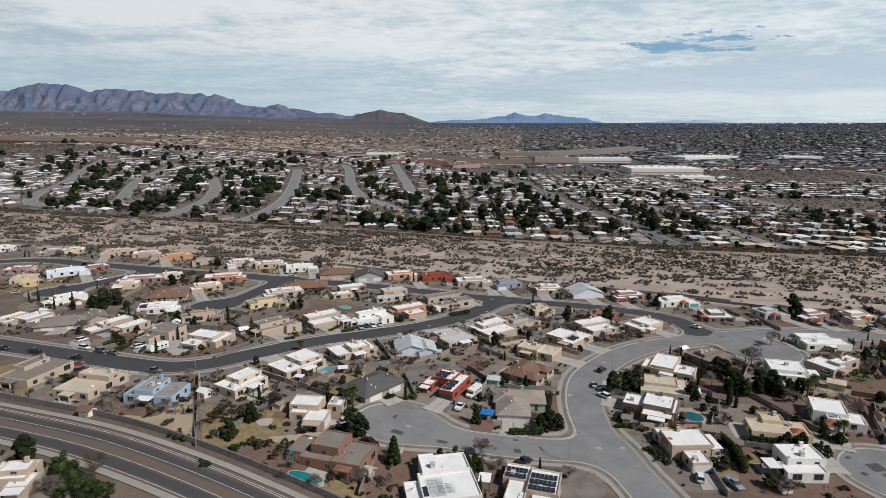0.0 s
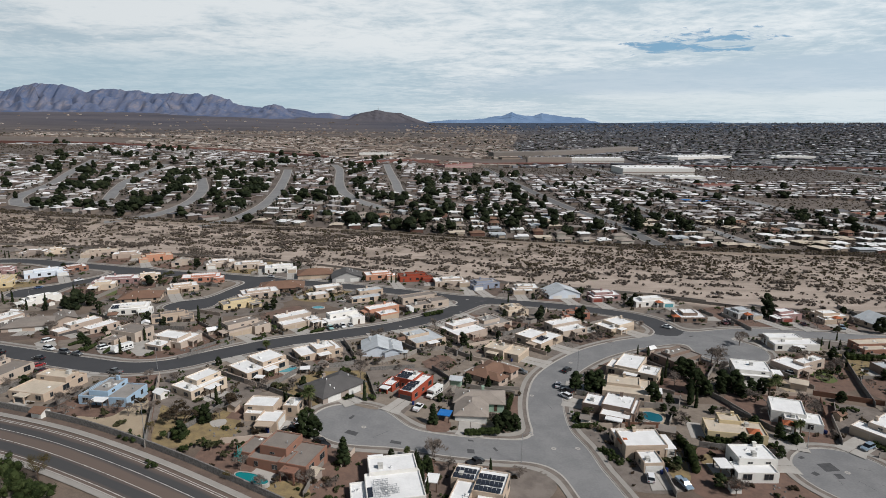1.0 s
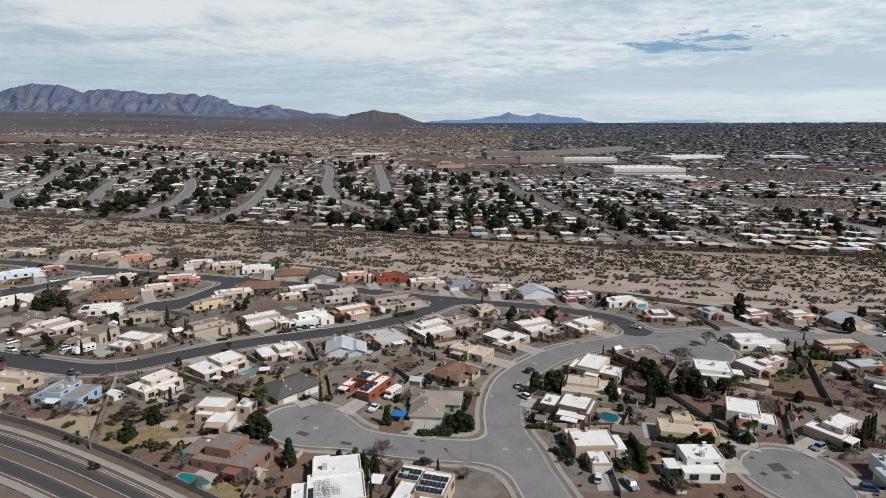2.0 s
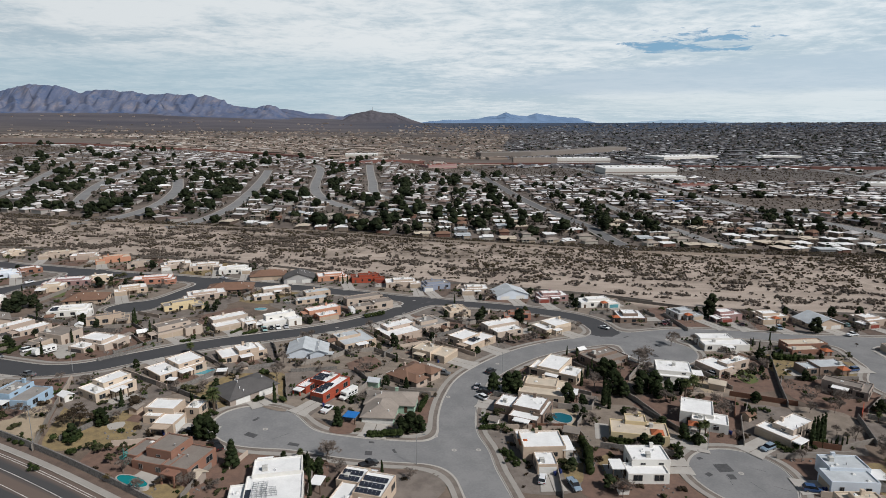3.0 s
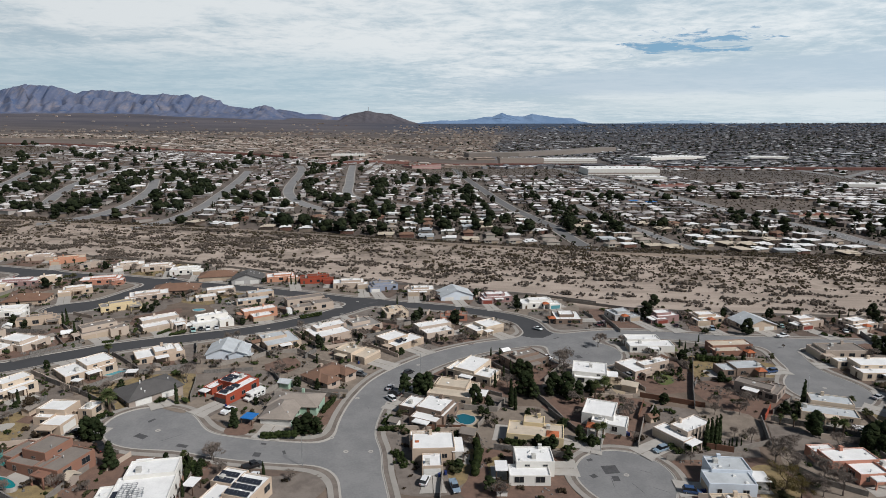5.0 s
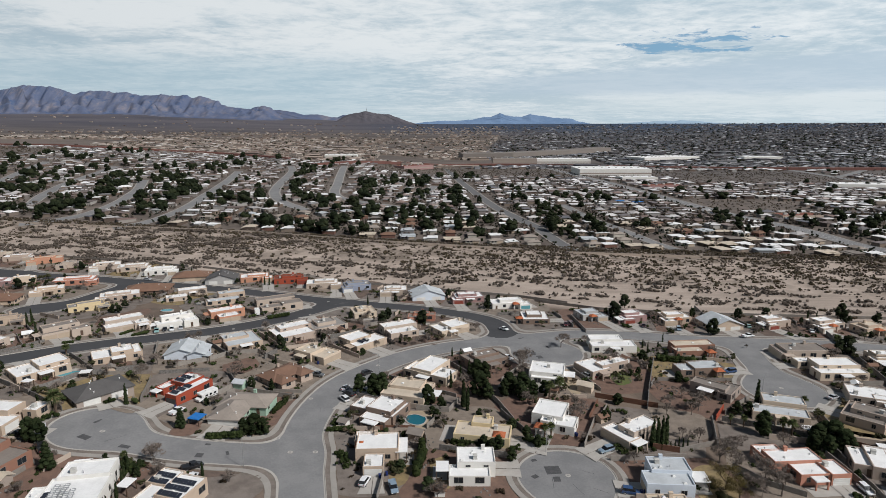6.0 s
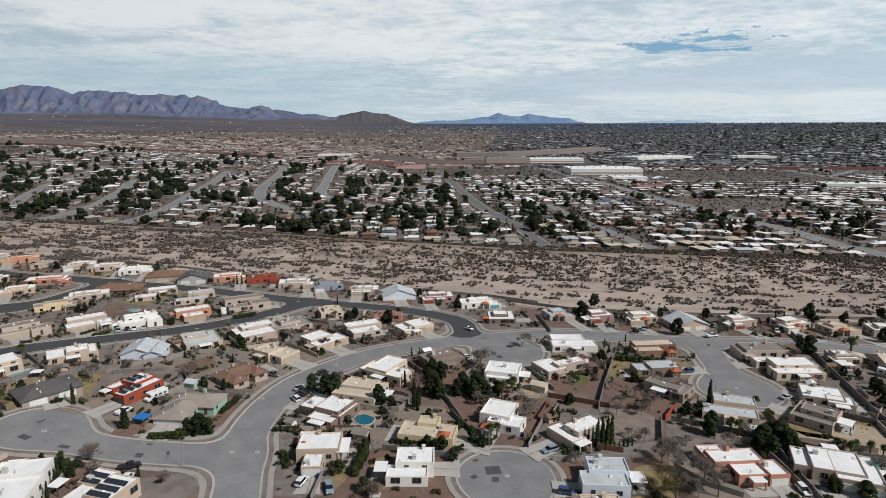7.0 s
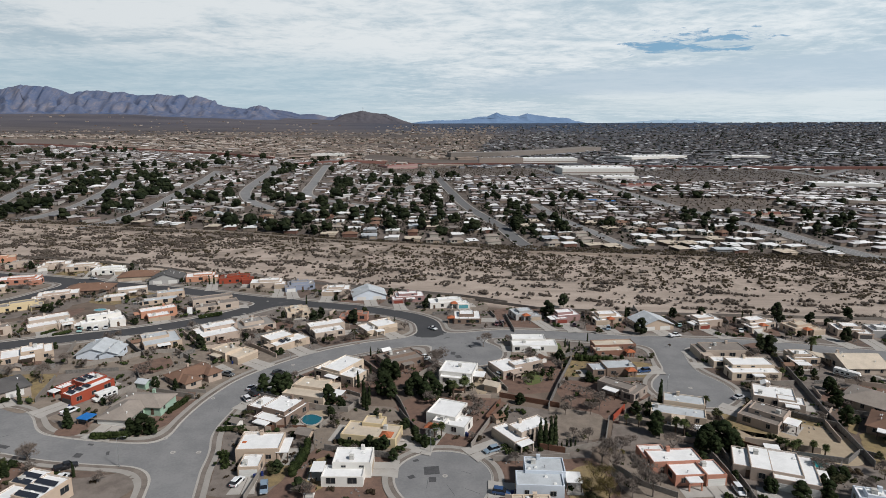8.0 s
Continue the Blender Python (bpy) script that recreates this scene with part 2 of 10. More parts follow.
glass_mat("window_glass", (0.02, 0.024, 0.028))
glass_mat("car_glass", (0.012, 0.014, 0.017))
glass_mat("pool_blue", (0.06, 0.27, 0.32), 0.06)
glass_mat("pool_deep", (0.015, 0.12, 0.16), 0.06)
glass_mat("pool_teal", (0.008, 0.20, 0.21), 0.08)
for k, c in {"white": (0.72, 0.73, 0.74), "black": (0.018, 0.018, 0.02), "grey": (0.12, 0.125, 0.13), "silver": (0.45, 0.46, 0.48), "blue": (0.03, 0.07, 0.17),
             "red": (0.28, 0.012, 0.015), "steel": (0.22, 0.29, 0.36), "teal": (0.25, 0.42, 0.40), "tan": (0.40, 0.36, 0.30), "maroon": (0.10, 0.02, 0.022)}.items():
    mat("paint_" + k, c, tuple(v * 0.92 for v in c), rough=0.35, amount=0.3, bump=0.0, spec=0.5, coat=0.5)
island_mat("leaf_pine", [(0.013, 0.020, 0.009), (0.024, 0.034, 0.015), (0.042, 0.053, 0.024)])
island_mat("leaf_far", [(0.012, 0.017, 0.010), (0.022, 0.029, 0.015), (0.036, 0.043, 0.022)])
island_mat("leaf_olive", [(0.034, 0.037, 0.018), (0.060, 0.062, 0.031), (0.088, 0.086, 0.047)])
island_mat("leaf_hedge", [(0.018, 0.027, 0.010), (0.036, 0.050, 0.018), (0.060, 0.076, 0.029)])
island_mat("leaf_dry", [(0.040, 0.030, 0.021), (0.068, 0.051, 0.035), (0.105, 0.080, 0.053)])
island_mat("leaf_yellow", [(0.10, 0.082, 0.030), (0.145, 0.115, 0.045), (0.085, 0.066, 0.034)])
island_mat("leaf_scrub", [(0.045, 0.037, 0.025), (0.080, 0.064, 0.043), (0.125, 0.098, 0.068), (0.060, 0.055, 0.034)])
island_mat("leaf_palm", [(0.04, 0.06, 0.022), (0.08, 0.10, 0.04), (0.12, 0.115, 0.06)])
mat("bark", (0.12, 0.085, 0.06), (0.07, 0.05, 0.038), scale=4, fine=20, bump=0.5)
mat("bark_grey", (0.20, 0.165, 0.14), (0.14, 0.115, 0.10), scale=4, fine=20, bump=0.4, jitter=0.2)
mat("stair_teal", (0.06, 0.26, 0.24), rough=0.5, amount=0.3, bump=0.0)

# ---- terrain ----
def ramp(a, b, v):
    u = min(1.0, max(0.0, (v - a) / (b - a)))
    return u * u * (3 - 2 * u)


def land(x, y):
    """Height of the ground: level streets, a shallow dry wash, a rise beyond it and a plain that climbs towards the horizon."""
    z = -4.7 * ramp(230, 348, y) * (0.35 + 0.65 * ramp(-67, 123, x)) * (1 - ramp(488, 561, y))
    side = (15.7 * ramp(-123, 112, -x) + min(30.0, 0.055 * max(0.0, -x - 168)) * ramp(673, 1122, y)) * (1 - ramp(1570, 2900, y))
    z += side * ramp(494, 673, y)
    z += 12.0 * ramp(-70, 90, -x) * (1 - ramp(140, 345, y))      # the near streets climb towards the arterial road
    r = math.hypot(x, y)
    z += min(90.0, 88 * max(0.0, (r - 1400) / 3400) ** 1.4)
    if y > 3300 and x < -150:      # the fan of gravel that climbs to the foot of the mountains
        z = max(z, 86.0 * ((y - 1500) / 3280) ** 1.2 if y < 4780 else 86.0) + min(96.0, 0.043 * (-x - 150) ) * min(1.0, (y - 3300) / 1480) ** 1.3
    return z


def mesh_object(name, verts, faces, material, parent=None, label="", mats=None, index=None):
    me = bpy.data.meshes.new(name)
    me.from_pydata(verts, [], faces)
    for m in (mats or [material]):
        me.materials.append(m)
    if index is not None:
        me.polygons.foreach_set("material_index", index)
    me.update()
    ob = new(name, me)
    if parent is not None:
        ob.parent = parent
    if label:
        ob["label"] = label
    return ob


def part(name, bm, material, parent=None, label=""):
    """Links a bmesh as one mesh object under a thing or a part."""
    me = bpy.data.meshes.new(name)
    bm.to_mesh(me)
    bm.free()
    me.materials.append(material)
    ob = new(name, me)
    if parent is not None:
        ob.parent = parent
    if label:
        ob["label"] = label
    return ob


def ground_pose(x, y, lift=0.0, turn=0.0):
    """A pose on the ground that leans with its slope."""
    n = Vector((land(x - 1.5, y) - land(x + 1.5, y), land(x, y - 1.5) - land(x, y + 1.5), 3.0)).normalized()
    return Matrix.Translation((x, y, land(x, y) + lift)) @ Vector((0, 0, 1)).rotation_difference(n).to_matrix().to_4x4() @ pose(0, 0, 0, 0, 0, turn)


def fan_sheet(name, cx, cy, ring, lift, material):
    """A sheet that fills a ring of points round a centre and follows the ground."""
    rows = max(2, int(max(math.hypot(x - cx, y - cy) for x, y in ring) / 2.5))
    n = len(ring)
    verts, faces = [(cx, cy, land(cx, cy) + lift)], [(0, q + 1, (q + 1) % n + 1) for q in range(n)]
    for j in range(1, rows + 1):
        for x, y in ring:
            px, py = cx + (x - cx) * j / rows, cy + (y - cy) * j / rows
            verts.append((px, py, land(px, py) + lift))
    for j in range(rows - 1):
        a = 1 + j * n
        faces += [(a + q, a + n + q, a + n + (q + 1) % n, a + (q + 1) % n) for q in range(n)]
    return mesh_object(name, verts, faces, material)


def steps(fine_a, fine_b, fine, limit_a, limit_b, grow=1.12):
    vals = list(np.arange(fine_a, fine_b + 0.01, fine))
    s, v = fine, vals[-1]
    while v < limit_b:
        s *= grow
        v += s
        vals.append(min(v, limit_b))
    s, v, low = fine, vals[0], []
    while v > limit_a:
        s *= grow
        v -= s
        low.append(max(v, limit_a))
    return low[::-1] + vals


def ground_material():
    ma = bpy.data.materials.new("desert_ground")
    ma.use_nodes = True
    nt = ma.node_tree
    N = nt.nodes.new
    b = nt.nodes["Principled BSDF"]
    b.inputs["Roughness"].default_value = 0.95
    b.inputs["Specular IOR Level"].default_value = 0.15
    geo, sep = N("ShaderNodeNewGeometry"), N("ShaderNodeSeparateXYZ")
    link_nodes(nt, geo, "Position", sep, 0)

    def m(op, a, b2=None, c=None, clamp=False):
        n = N("ShaderNodeMath")
        n.operation, n.use_clamp = op, clamp
        for i, v in enumerate((a, b2, c)):
            if v is None:
                continue
            if isinstance(v, (int, float)):
                n.inputs[i].default_value = v
            else:
                nt.links.new(v, n.inputs[i])
        return n.outputs[0]

    def noise_at(scale, detail=5, stretch=None):
        n = N("ShaderNodeTexNoise")
        n.inputs["Scale"].default_value, n.inputs["Detail"].default_value = scale, detail
        n.inputs["Roughness"].default_value = 0.62
        if stretch:
            mp = N("ShaderNodeMapping")
            mp.inputs["Scale"].default_value = stretch
            mp.inputs["Rotation"].default_value = (0, 0, radians(14))
            link_nodes(nt, geo, "Position", mp, 0)
            link_nodes(nt, mp, 0, n, "Vector")
        else:
            link_nodes(nt, geo, "Position", n, "Vector")
        return n.outputs["Fac"]

    def mixc(f, a, b2):
        n = N("ShaderNodeMix")
        n.data_type = 'RGBA'
        nt.links.new(f, n.inputs[0]) if not isinstance(f, float) else None
        for i, v in ((6, a), (7, b2)):
            if isinstance(v, tuple):
                n.inputs[i].default_value = (*v, 1)
            else:
                nt.links.new(v, n.inputs[i])
        return n.outputs[2]

    def between(v, lo, hi):
        n = N("ShaderNodeMapRange")
        n.inputs[1].default_value, n.inputs[2].default_value = lo, hi
        nt.links.new(v, n.inputs[0])
        return n.outputs[0]
    wob = m('MULTIPLY_ADD', noise_at(0.02, 4), 40.0, -20.0)
    x, y = sep.outputs[0], m('ADD', sep.outputs[1], wob)
    south = between(m('MULTIPLY_ADD', x, 0.29, m('SUBTRACT', y, 357.0)), -6.0, 6.0)
    north = between(m('MULTIPLY_ADD', x, 0.185, m('SUBTRACT', y, 501.0)), -10.0, 10.0)
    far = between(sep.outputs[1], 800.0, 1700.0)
    yard = mixc(between(noise_at(0.07), 0.38, 0.62), (0.178, 0.138, 0.110), (0.118, 0.092, 0.074))
    sand = mixc(between(noise_at(0.05, 6, (0.35, 1.3, 1)), 0.42, 0.62), (0.405, 0.337, 0.286), (0.300, 0.248, 0.209))
    town = mixc(between(noise_at(0.03, 6), 0.36, 0.64), (0.165, 0.138, 0.120), (0.090, 0.075, 0.066))
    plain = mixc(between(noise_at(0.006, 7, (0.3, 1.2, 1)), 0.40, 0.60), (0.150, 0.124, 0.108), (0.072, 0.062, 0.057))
    # blue of the distance haze, painted into the farthest ground
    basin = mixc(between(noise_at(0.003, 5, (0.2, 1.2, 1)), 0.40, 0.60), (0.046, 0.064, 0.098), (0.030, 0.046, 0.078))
    brush = m('MULTIPLY', between(m('MULTIPLY_ADD', x, 0.23, m('SUBTRACT', y, 400.0)), -10.0, 50.0), between(noise_at(0.045, 7), 0.44, 0.62))
    sand = mixc(brush, sand, (0.170, 0.139, 0.113))
    col = mixc(south, yard, sand)
    col = mixc(north, col, town)
    # eastern plain in cooler tones, with haze put into the ground colour
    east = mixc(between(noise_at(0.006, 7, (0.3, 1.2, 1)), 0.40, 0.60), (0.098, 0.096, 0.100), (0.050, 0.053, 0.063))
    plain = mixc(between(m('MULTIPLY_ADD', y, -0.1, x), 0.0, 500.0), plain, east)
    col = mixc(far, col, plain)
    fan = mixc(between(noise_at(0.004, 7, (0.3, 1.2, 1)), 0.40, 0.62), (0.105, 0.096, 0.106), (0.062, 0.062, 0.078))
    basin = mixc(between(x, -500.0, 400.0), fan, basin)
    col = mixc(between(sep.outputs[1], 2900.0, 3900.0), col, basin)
    grain = between(noise_at(2.5, 3), 0.3, 0.7)
    fin = N("ShaderNodeMix")
    fin.data_type, fin.blend_type = 'RGBA', 'MULTIPLY'
    fin.inputs[0].default_value = 0.5
    nt.links.new(col, fin.inputs[6])
    gr = N("ShaderNodeMapRange")
    gr.inputs[3].default_value, gr.inputs[4].default_value = 0.72, 1.25
    nt.links.new(grain, gr.inputs[0])
    cc = N("ShaderNodeCombineColor")
    for i in range(3):
        nt.links.new(gr.outputs[0], cc.inputs[i])
    link_nodes(nt, cc, 0, fin, 7)
    link_nodes(nt, fin, 2, b, "Base Color")
    bp = N("ShaderNodeBump")
    bp.inputs["Strength"].default_value, bp.inputs["Distance"].default_value = 0.5, 0.15
    nt.links.new(noise_at(0.9, 5), bp.inputs["Height"])
    link_nodes(nt, bp, 0, b, "Normal")
    MATS["ground"] = ma
    return ma


def build_ground():
    xs = steps(-360, 430, 2.5, -4700, 4700)
    ys = steps(90, 560, 2.5, -3000, 4930)
    verts = [(x, y, land(x, y)) for y in ys for x in xs]
    w = len(xs)
    faces = [(j * w + i, j * w + i + 1, (j + 1) * w + i + 1, (j + 1) * w + i) for j in range(len(ys) - 1) for i in range(w - 1)]
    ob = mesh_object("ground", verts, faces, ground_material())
    for p in ob.data.polygons:
        p.use_smooth = True
    return tagged(ob, "sandy desert ground with gravel yards and a dry wash", "ground", kind="structure")


build_ground()


# ---- streets ----
def curve_through(pts, step=2.0):
    """A smooth line through a few points."""
    out = []
    p = [Vector(pts[0]) * 2 - Vector(pts[1])] + [Vector(q) for q in pts] + [Vector(pts[-1]) * 2 - Vector(pts[-2])]
    for a, b, c, d in zip(p, p[1:], p[2:], p[3:]):
        n = max(1, int((c - b).length / step))
        for i in range(n):
            t = i / n
            out.append(0.5 * ((2 * b) + (c - a) * t + (2 * a - 5 * b + 4 * c - d) * t * t + (3 * b - a - 3 * c + d) * t ** 3))
    out.append(p[-2])
    return [(q.x, q.y) for q in out]


STREETS = [  # name, half width, tone, points
    ("street", 5.6, "light", [(57.2, 116.7), (52.3, 139.1), (48.1, 157.7), (45.7, 174), (48, 194.2), (54.3, 211.5), (69.4, 230.3), (86.8, 242.9), (107.3, 251.3), (125.9, 257), (150.4, 263), (175, 259.8),
                              (198.5, 253.9), (221.5, 250.4), (244.9, 248.5), (266.1, 243.3), (298.5, 233.3), (365.6, 212.3)]),
    ("court", 5.5, "light", [(-11, 162.8), (2.8, 158.1), (18.6, 156.5), (44.5, 157.3)]),
    ("court", 5.5, "light", [(120.7, 148.1), (124, 116.3), (126.5, 95.1)]),
    ("court", 5.5, "light", [(215.5, 250.2), (211.3, 227.9), (210.1, 213.4), (208.5, 203.4)]),
    ("street", 5.6, "dark", [(-238.7, 248.3), (-169.7, 221.2), (-141.2, 210.4), (-115.3, 200.8), (-96, 195.2), (-81.6, 198.8), (-69.5, 211.6), (-52.6, 229.3), (-32.1, 244.8), (-9, 262.8), (9.5, 283), (21.6, 301.3), (31.7, 318.7)]),
    ("street", 5.6, "dark", [(-364.9, 379.5), (-321.1, 394.4), (-287.1, 406.9), (-260.8, 404.1), (-244.7, 397.6), (-218.5, 391.4), (-183, 380.2), (-154.3, 372.3), (-125.1, 366.1), (-90.1, 355.4), (-48.3, 344.8), (-8.2, 332.2), (19.8, 323),
                             (49.8, 315.5), (78.5, 307.6), (100.6, 295.7), (111.4, 284.1), (114.5, 270.7), (114.7, 258.7)]),
    ("court", 5.4, "dark", [(-95.1, 356.5), (-102.2, 337.6), (-106.9, 317.4), (-113.9, 301.2)]),
    ("court", 5.4, "dark", [(-184.7, 380.8), (-197.8, 356.3), (-208.3, 341.5), (-214.8, 328.6)]),
]
BULBS = [(-12.8, 164.3, 11.9, "light"), (120.9, 148.1, 12.6, "light"), (208.5, 201.7, 13.4, "light"), (130.5, 237.6, 14.5, "light"), (-115.7, 297, 11.9, "dark"), (-215.7, 327.3, 12.1, "dark")]
LINES = [(n, hw, tone, np.array(curve_through(p))) for n, hw, tone, p in STREETS]


def line_distance(X, Y, line):
    best = np.full(X.shape, 1e9)
    for (ax, ay), (bx, by) in zip(line[:-1], line[1:]):
        dx, dy = bx - ax, by - ay
        t = np.clip(((X - ax) * dx + (Y - ay) * dy) / (dx * dx + dy * dy + 1e-9), 0, 1)
        best = np.minimum(best, np.hypot(X - ax - t * dx, Y - ay - t * dy))
    return best


def soft_min(a, b, k):
    h = np.maximum(k - np.abs(a - b), 0) / k
    return np.minimum(a, b) - h * h * k * 0.25


def street_field(X, Y):
    """Distance from the asphalt's edge (negative on it), with rounded corners, and whether the nearest asphalt is the dark kind."""
    total, dark, light = None, np.full(X.shape, 1e9), np.full(X.shape, 1e9)
    fields = [(line_distance(X, Y, ln) - hw, tone) for _, hw, tone, ln in LINES] + [(np.hypot(X - cx, Y - cy) - r, tone) for cx, cy, r, tone in BULBS]
    for f, tone in fields:
        total = f if total is None else soft_min(total, f, 9.0)
        if tone == "dark":
            dark = np.minimum(dark, f)
        else:
            light = np.minimum(light, f)
    return total, dark < light


GX, GY = np.arange(-360, 382.5, 1.0), np.arange(96, 440.5, 1.0)
FX, FY = np.meshgrid(GX, GY)
FIELD, DARK = street_field(FX, FY)


def street_gap(x, y):
    """Distance from the asphalt at one place, looked up in the grid."""
    i, j = int(round(x - GX[0])), int(round(y - GY[0]))
    return float(FIELD[j, i]) if 0 <= j < FIELD.shape[0] and 0 <= i < FIELD.shape[1] else 99.0


def band(name, lo, hi, lift, material, label, category, dark=None, skirt=0.0):
    """The strip of ground whose distance from the asphalt lies between lo and hi."""
    verts, faces, seen = [], [], {}

    def vert(x, y, z):
        k = (round(x, 3), round(y, 3), round(z, 2))
        if k not in seen:
            seen[k] = len(verts)
            verts.append((x, y, land(x, y) + z))
        return seen[k]

    def cut(poly, level, keep_above):
        out = []
        for (x0, y0, d0), (x1, y1, d1) in zip(poly, poly[1:] + poly[:1]):
            in0, in1 = ((d0 >= level) == keep_above), ((d1 >= level) == keep_above)
            if in0:
                out.append((x0, y0, d0))
            if in0 != in1:
                t = (level - d0) / (d1 - d0)
                out.append((x0 + t * (x1 - x0), y0 + t * (y1 - y0), level))
        return out
    q = FIELD
    lo_c = np.minimum(np.minimum(q[:-1, :-1], q[1:, :-1]), np.minimum(q[:-1, 1:], q[1:, 1:]))
    hi_c = np.maximum(np.maximum(q[:-1, :-1], q[1:, :-1]), np.maximum(q[:-1, 1:], q[1:, 1:]))
    for j, i in np.argwhere((hi_c > lo) & (lo_c < hi)):
        if dark is not None and bool(DARK[j, i]) != dark:
            continue
        poly = [(float(GX[i + a]), float(GY[j + b]), float(q[j + b, i + a])) for a, b in ((0, 0), (1, 0), (1, 1), (0, 1))]
        poly = cut(poly, lo, True) if lo > -50 else poly
        poly = cut(poly, hi, False) if len(poly) > 2 else poly
        if len(poly) < 3:
            continue
        faces.append([vert(x, y, lift) for x, y, _ in poly])
        if skirt:
            for (x0, y0, d0), (x1, y1, d1) in zip(poly, poly[1:] + poly[:1]):
                if (abs(d0 - lo) < 1e-6 and abs(d1 - lo) < 1e-6) or (abs(d0 - hi) < 1e-6 and abs(d1 - hi) < 1e-6):
                    faces.append([vert(x0, y0, lift), vert(x0, y0, lift - skirt), vert(x1, y1, lift - skirt), vert(x1, y1, lift)])
    ob = mesh_object(name, verts, [f for f in faces if len(set(f)) == len(f)], material)
    return tagged(ob, label, category, kind="structure")


band("road_light", -99, 0.02, 0.03, MATS["asphalt_light"], "weathered pale grey asphalt street with courts", "road", dark=False)
band("road_dark", -99, 0.02, 0.03, MATS["asphalt_dark"], "newly paved dark asphalt street with courts", "road", dark=True)
band("gutter", 0.02, 0.45, 0.04, MATS["concrete"], "pale concrete gutter along the asphalt", "gutter")
band("kerb", 0.45, 0.65, 0.17, MATS["concrete"], "raised pale concrete kerb along the street", "kerb", skirt=0.2)
band("verge", 0.65, 1.9, 0.13, MATS["gravel_grey"], "narrow gravel strip between kerb and walkway", "verge")
band("pavement", 1.9, 3.4, 0.17, MATS["walkway"], "pale concrete walkway along the street", "pavement", skirt=0.2)


def ribbon(name, line, a, b, lift, material, label="", category="", kind="", parent=None, dash=None):
    """A strip along a line, from a to b metres on its left; dash: (length, gap)."""
    verts, faces, run = [], [], 0.0
    pts = [Vector(p) for p in line]
    for i, p in enumerate(pts):
        d = (pts[min(i + 1, len(pts) - 1)] - pts[max(i - 1, 0)]).normalized()
        n = Vector((-d.y, d.x))
        for off in (a, b):
            v = p + n * off
            verts.append((v.x, v.y, land(v.x, v.y) + lift))
        if i:
            run += (p - pts[i - 1]).length
            if dash is None or run % (dash[0] + dash[1]) < dash[0]:
                k = 2 * i
                faces.append((k - 2, k, k + 1, k - 1))
    ob = mesh_object(name, verts, faces, material, parent)
    return tagged(ob, label, category, kind=kind) if category else ob


def prism_line(name, line, width, height, material, parent=None, top_step=0.0, closed=False):
    """An upright wall along a line of points, with mitred corners, that follows the ground."""
    pts = [Vector(p) for p in line]
    verts, faces = [], []
    for i, p in enumerate(pts):
        d0 = (p - pts[i - 1]).normalized() if i else (pts[1] - p).normalized()
        d1 = (pts[i + 1] - p).normalized() if i + 1 < len(pts) else d0
        n = (Vector((-d0.y, d0.x)) + Vector((-d1.y, d1.x)))
        n = n.normalized() / max(0.5, n.normalized().dot(Vector((-d0.y, d0.x))))
        for s in (-1, 1):
            q = p + n * s * width / 2
            z = land(p.x, p.y)
            verts += [(q.x, q.y, z - 0.8), (q.x, q.y, z + height)]
    for i in range(len(pts) - 1):
        a, b = 4 * i, 4 * i + 4
        faces += [(a, b, b + 1, a + 1), (b + 2, a + 2, a + 3, b + 3), (a + 1, b + 1, b + 3, a + 3)]
    faces += [(0, 1, 3, 2), (len(verts) - 4, len(verts) - 2, len(verts) - 1, len(verts) - 3)]
    return mesh_object(name, verts, faces, material, parent)


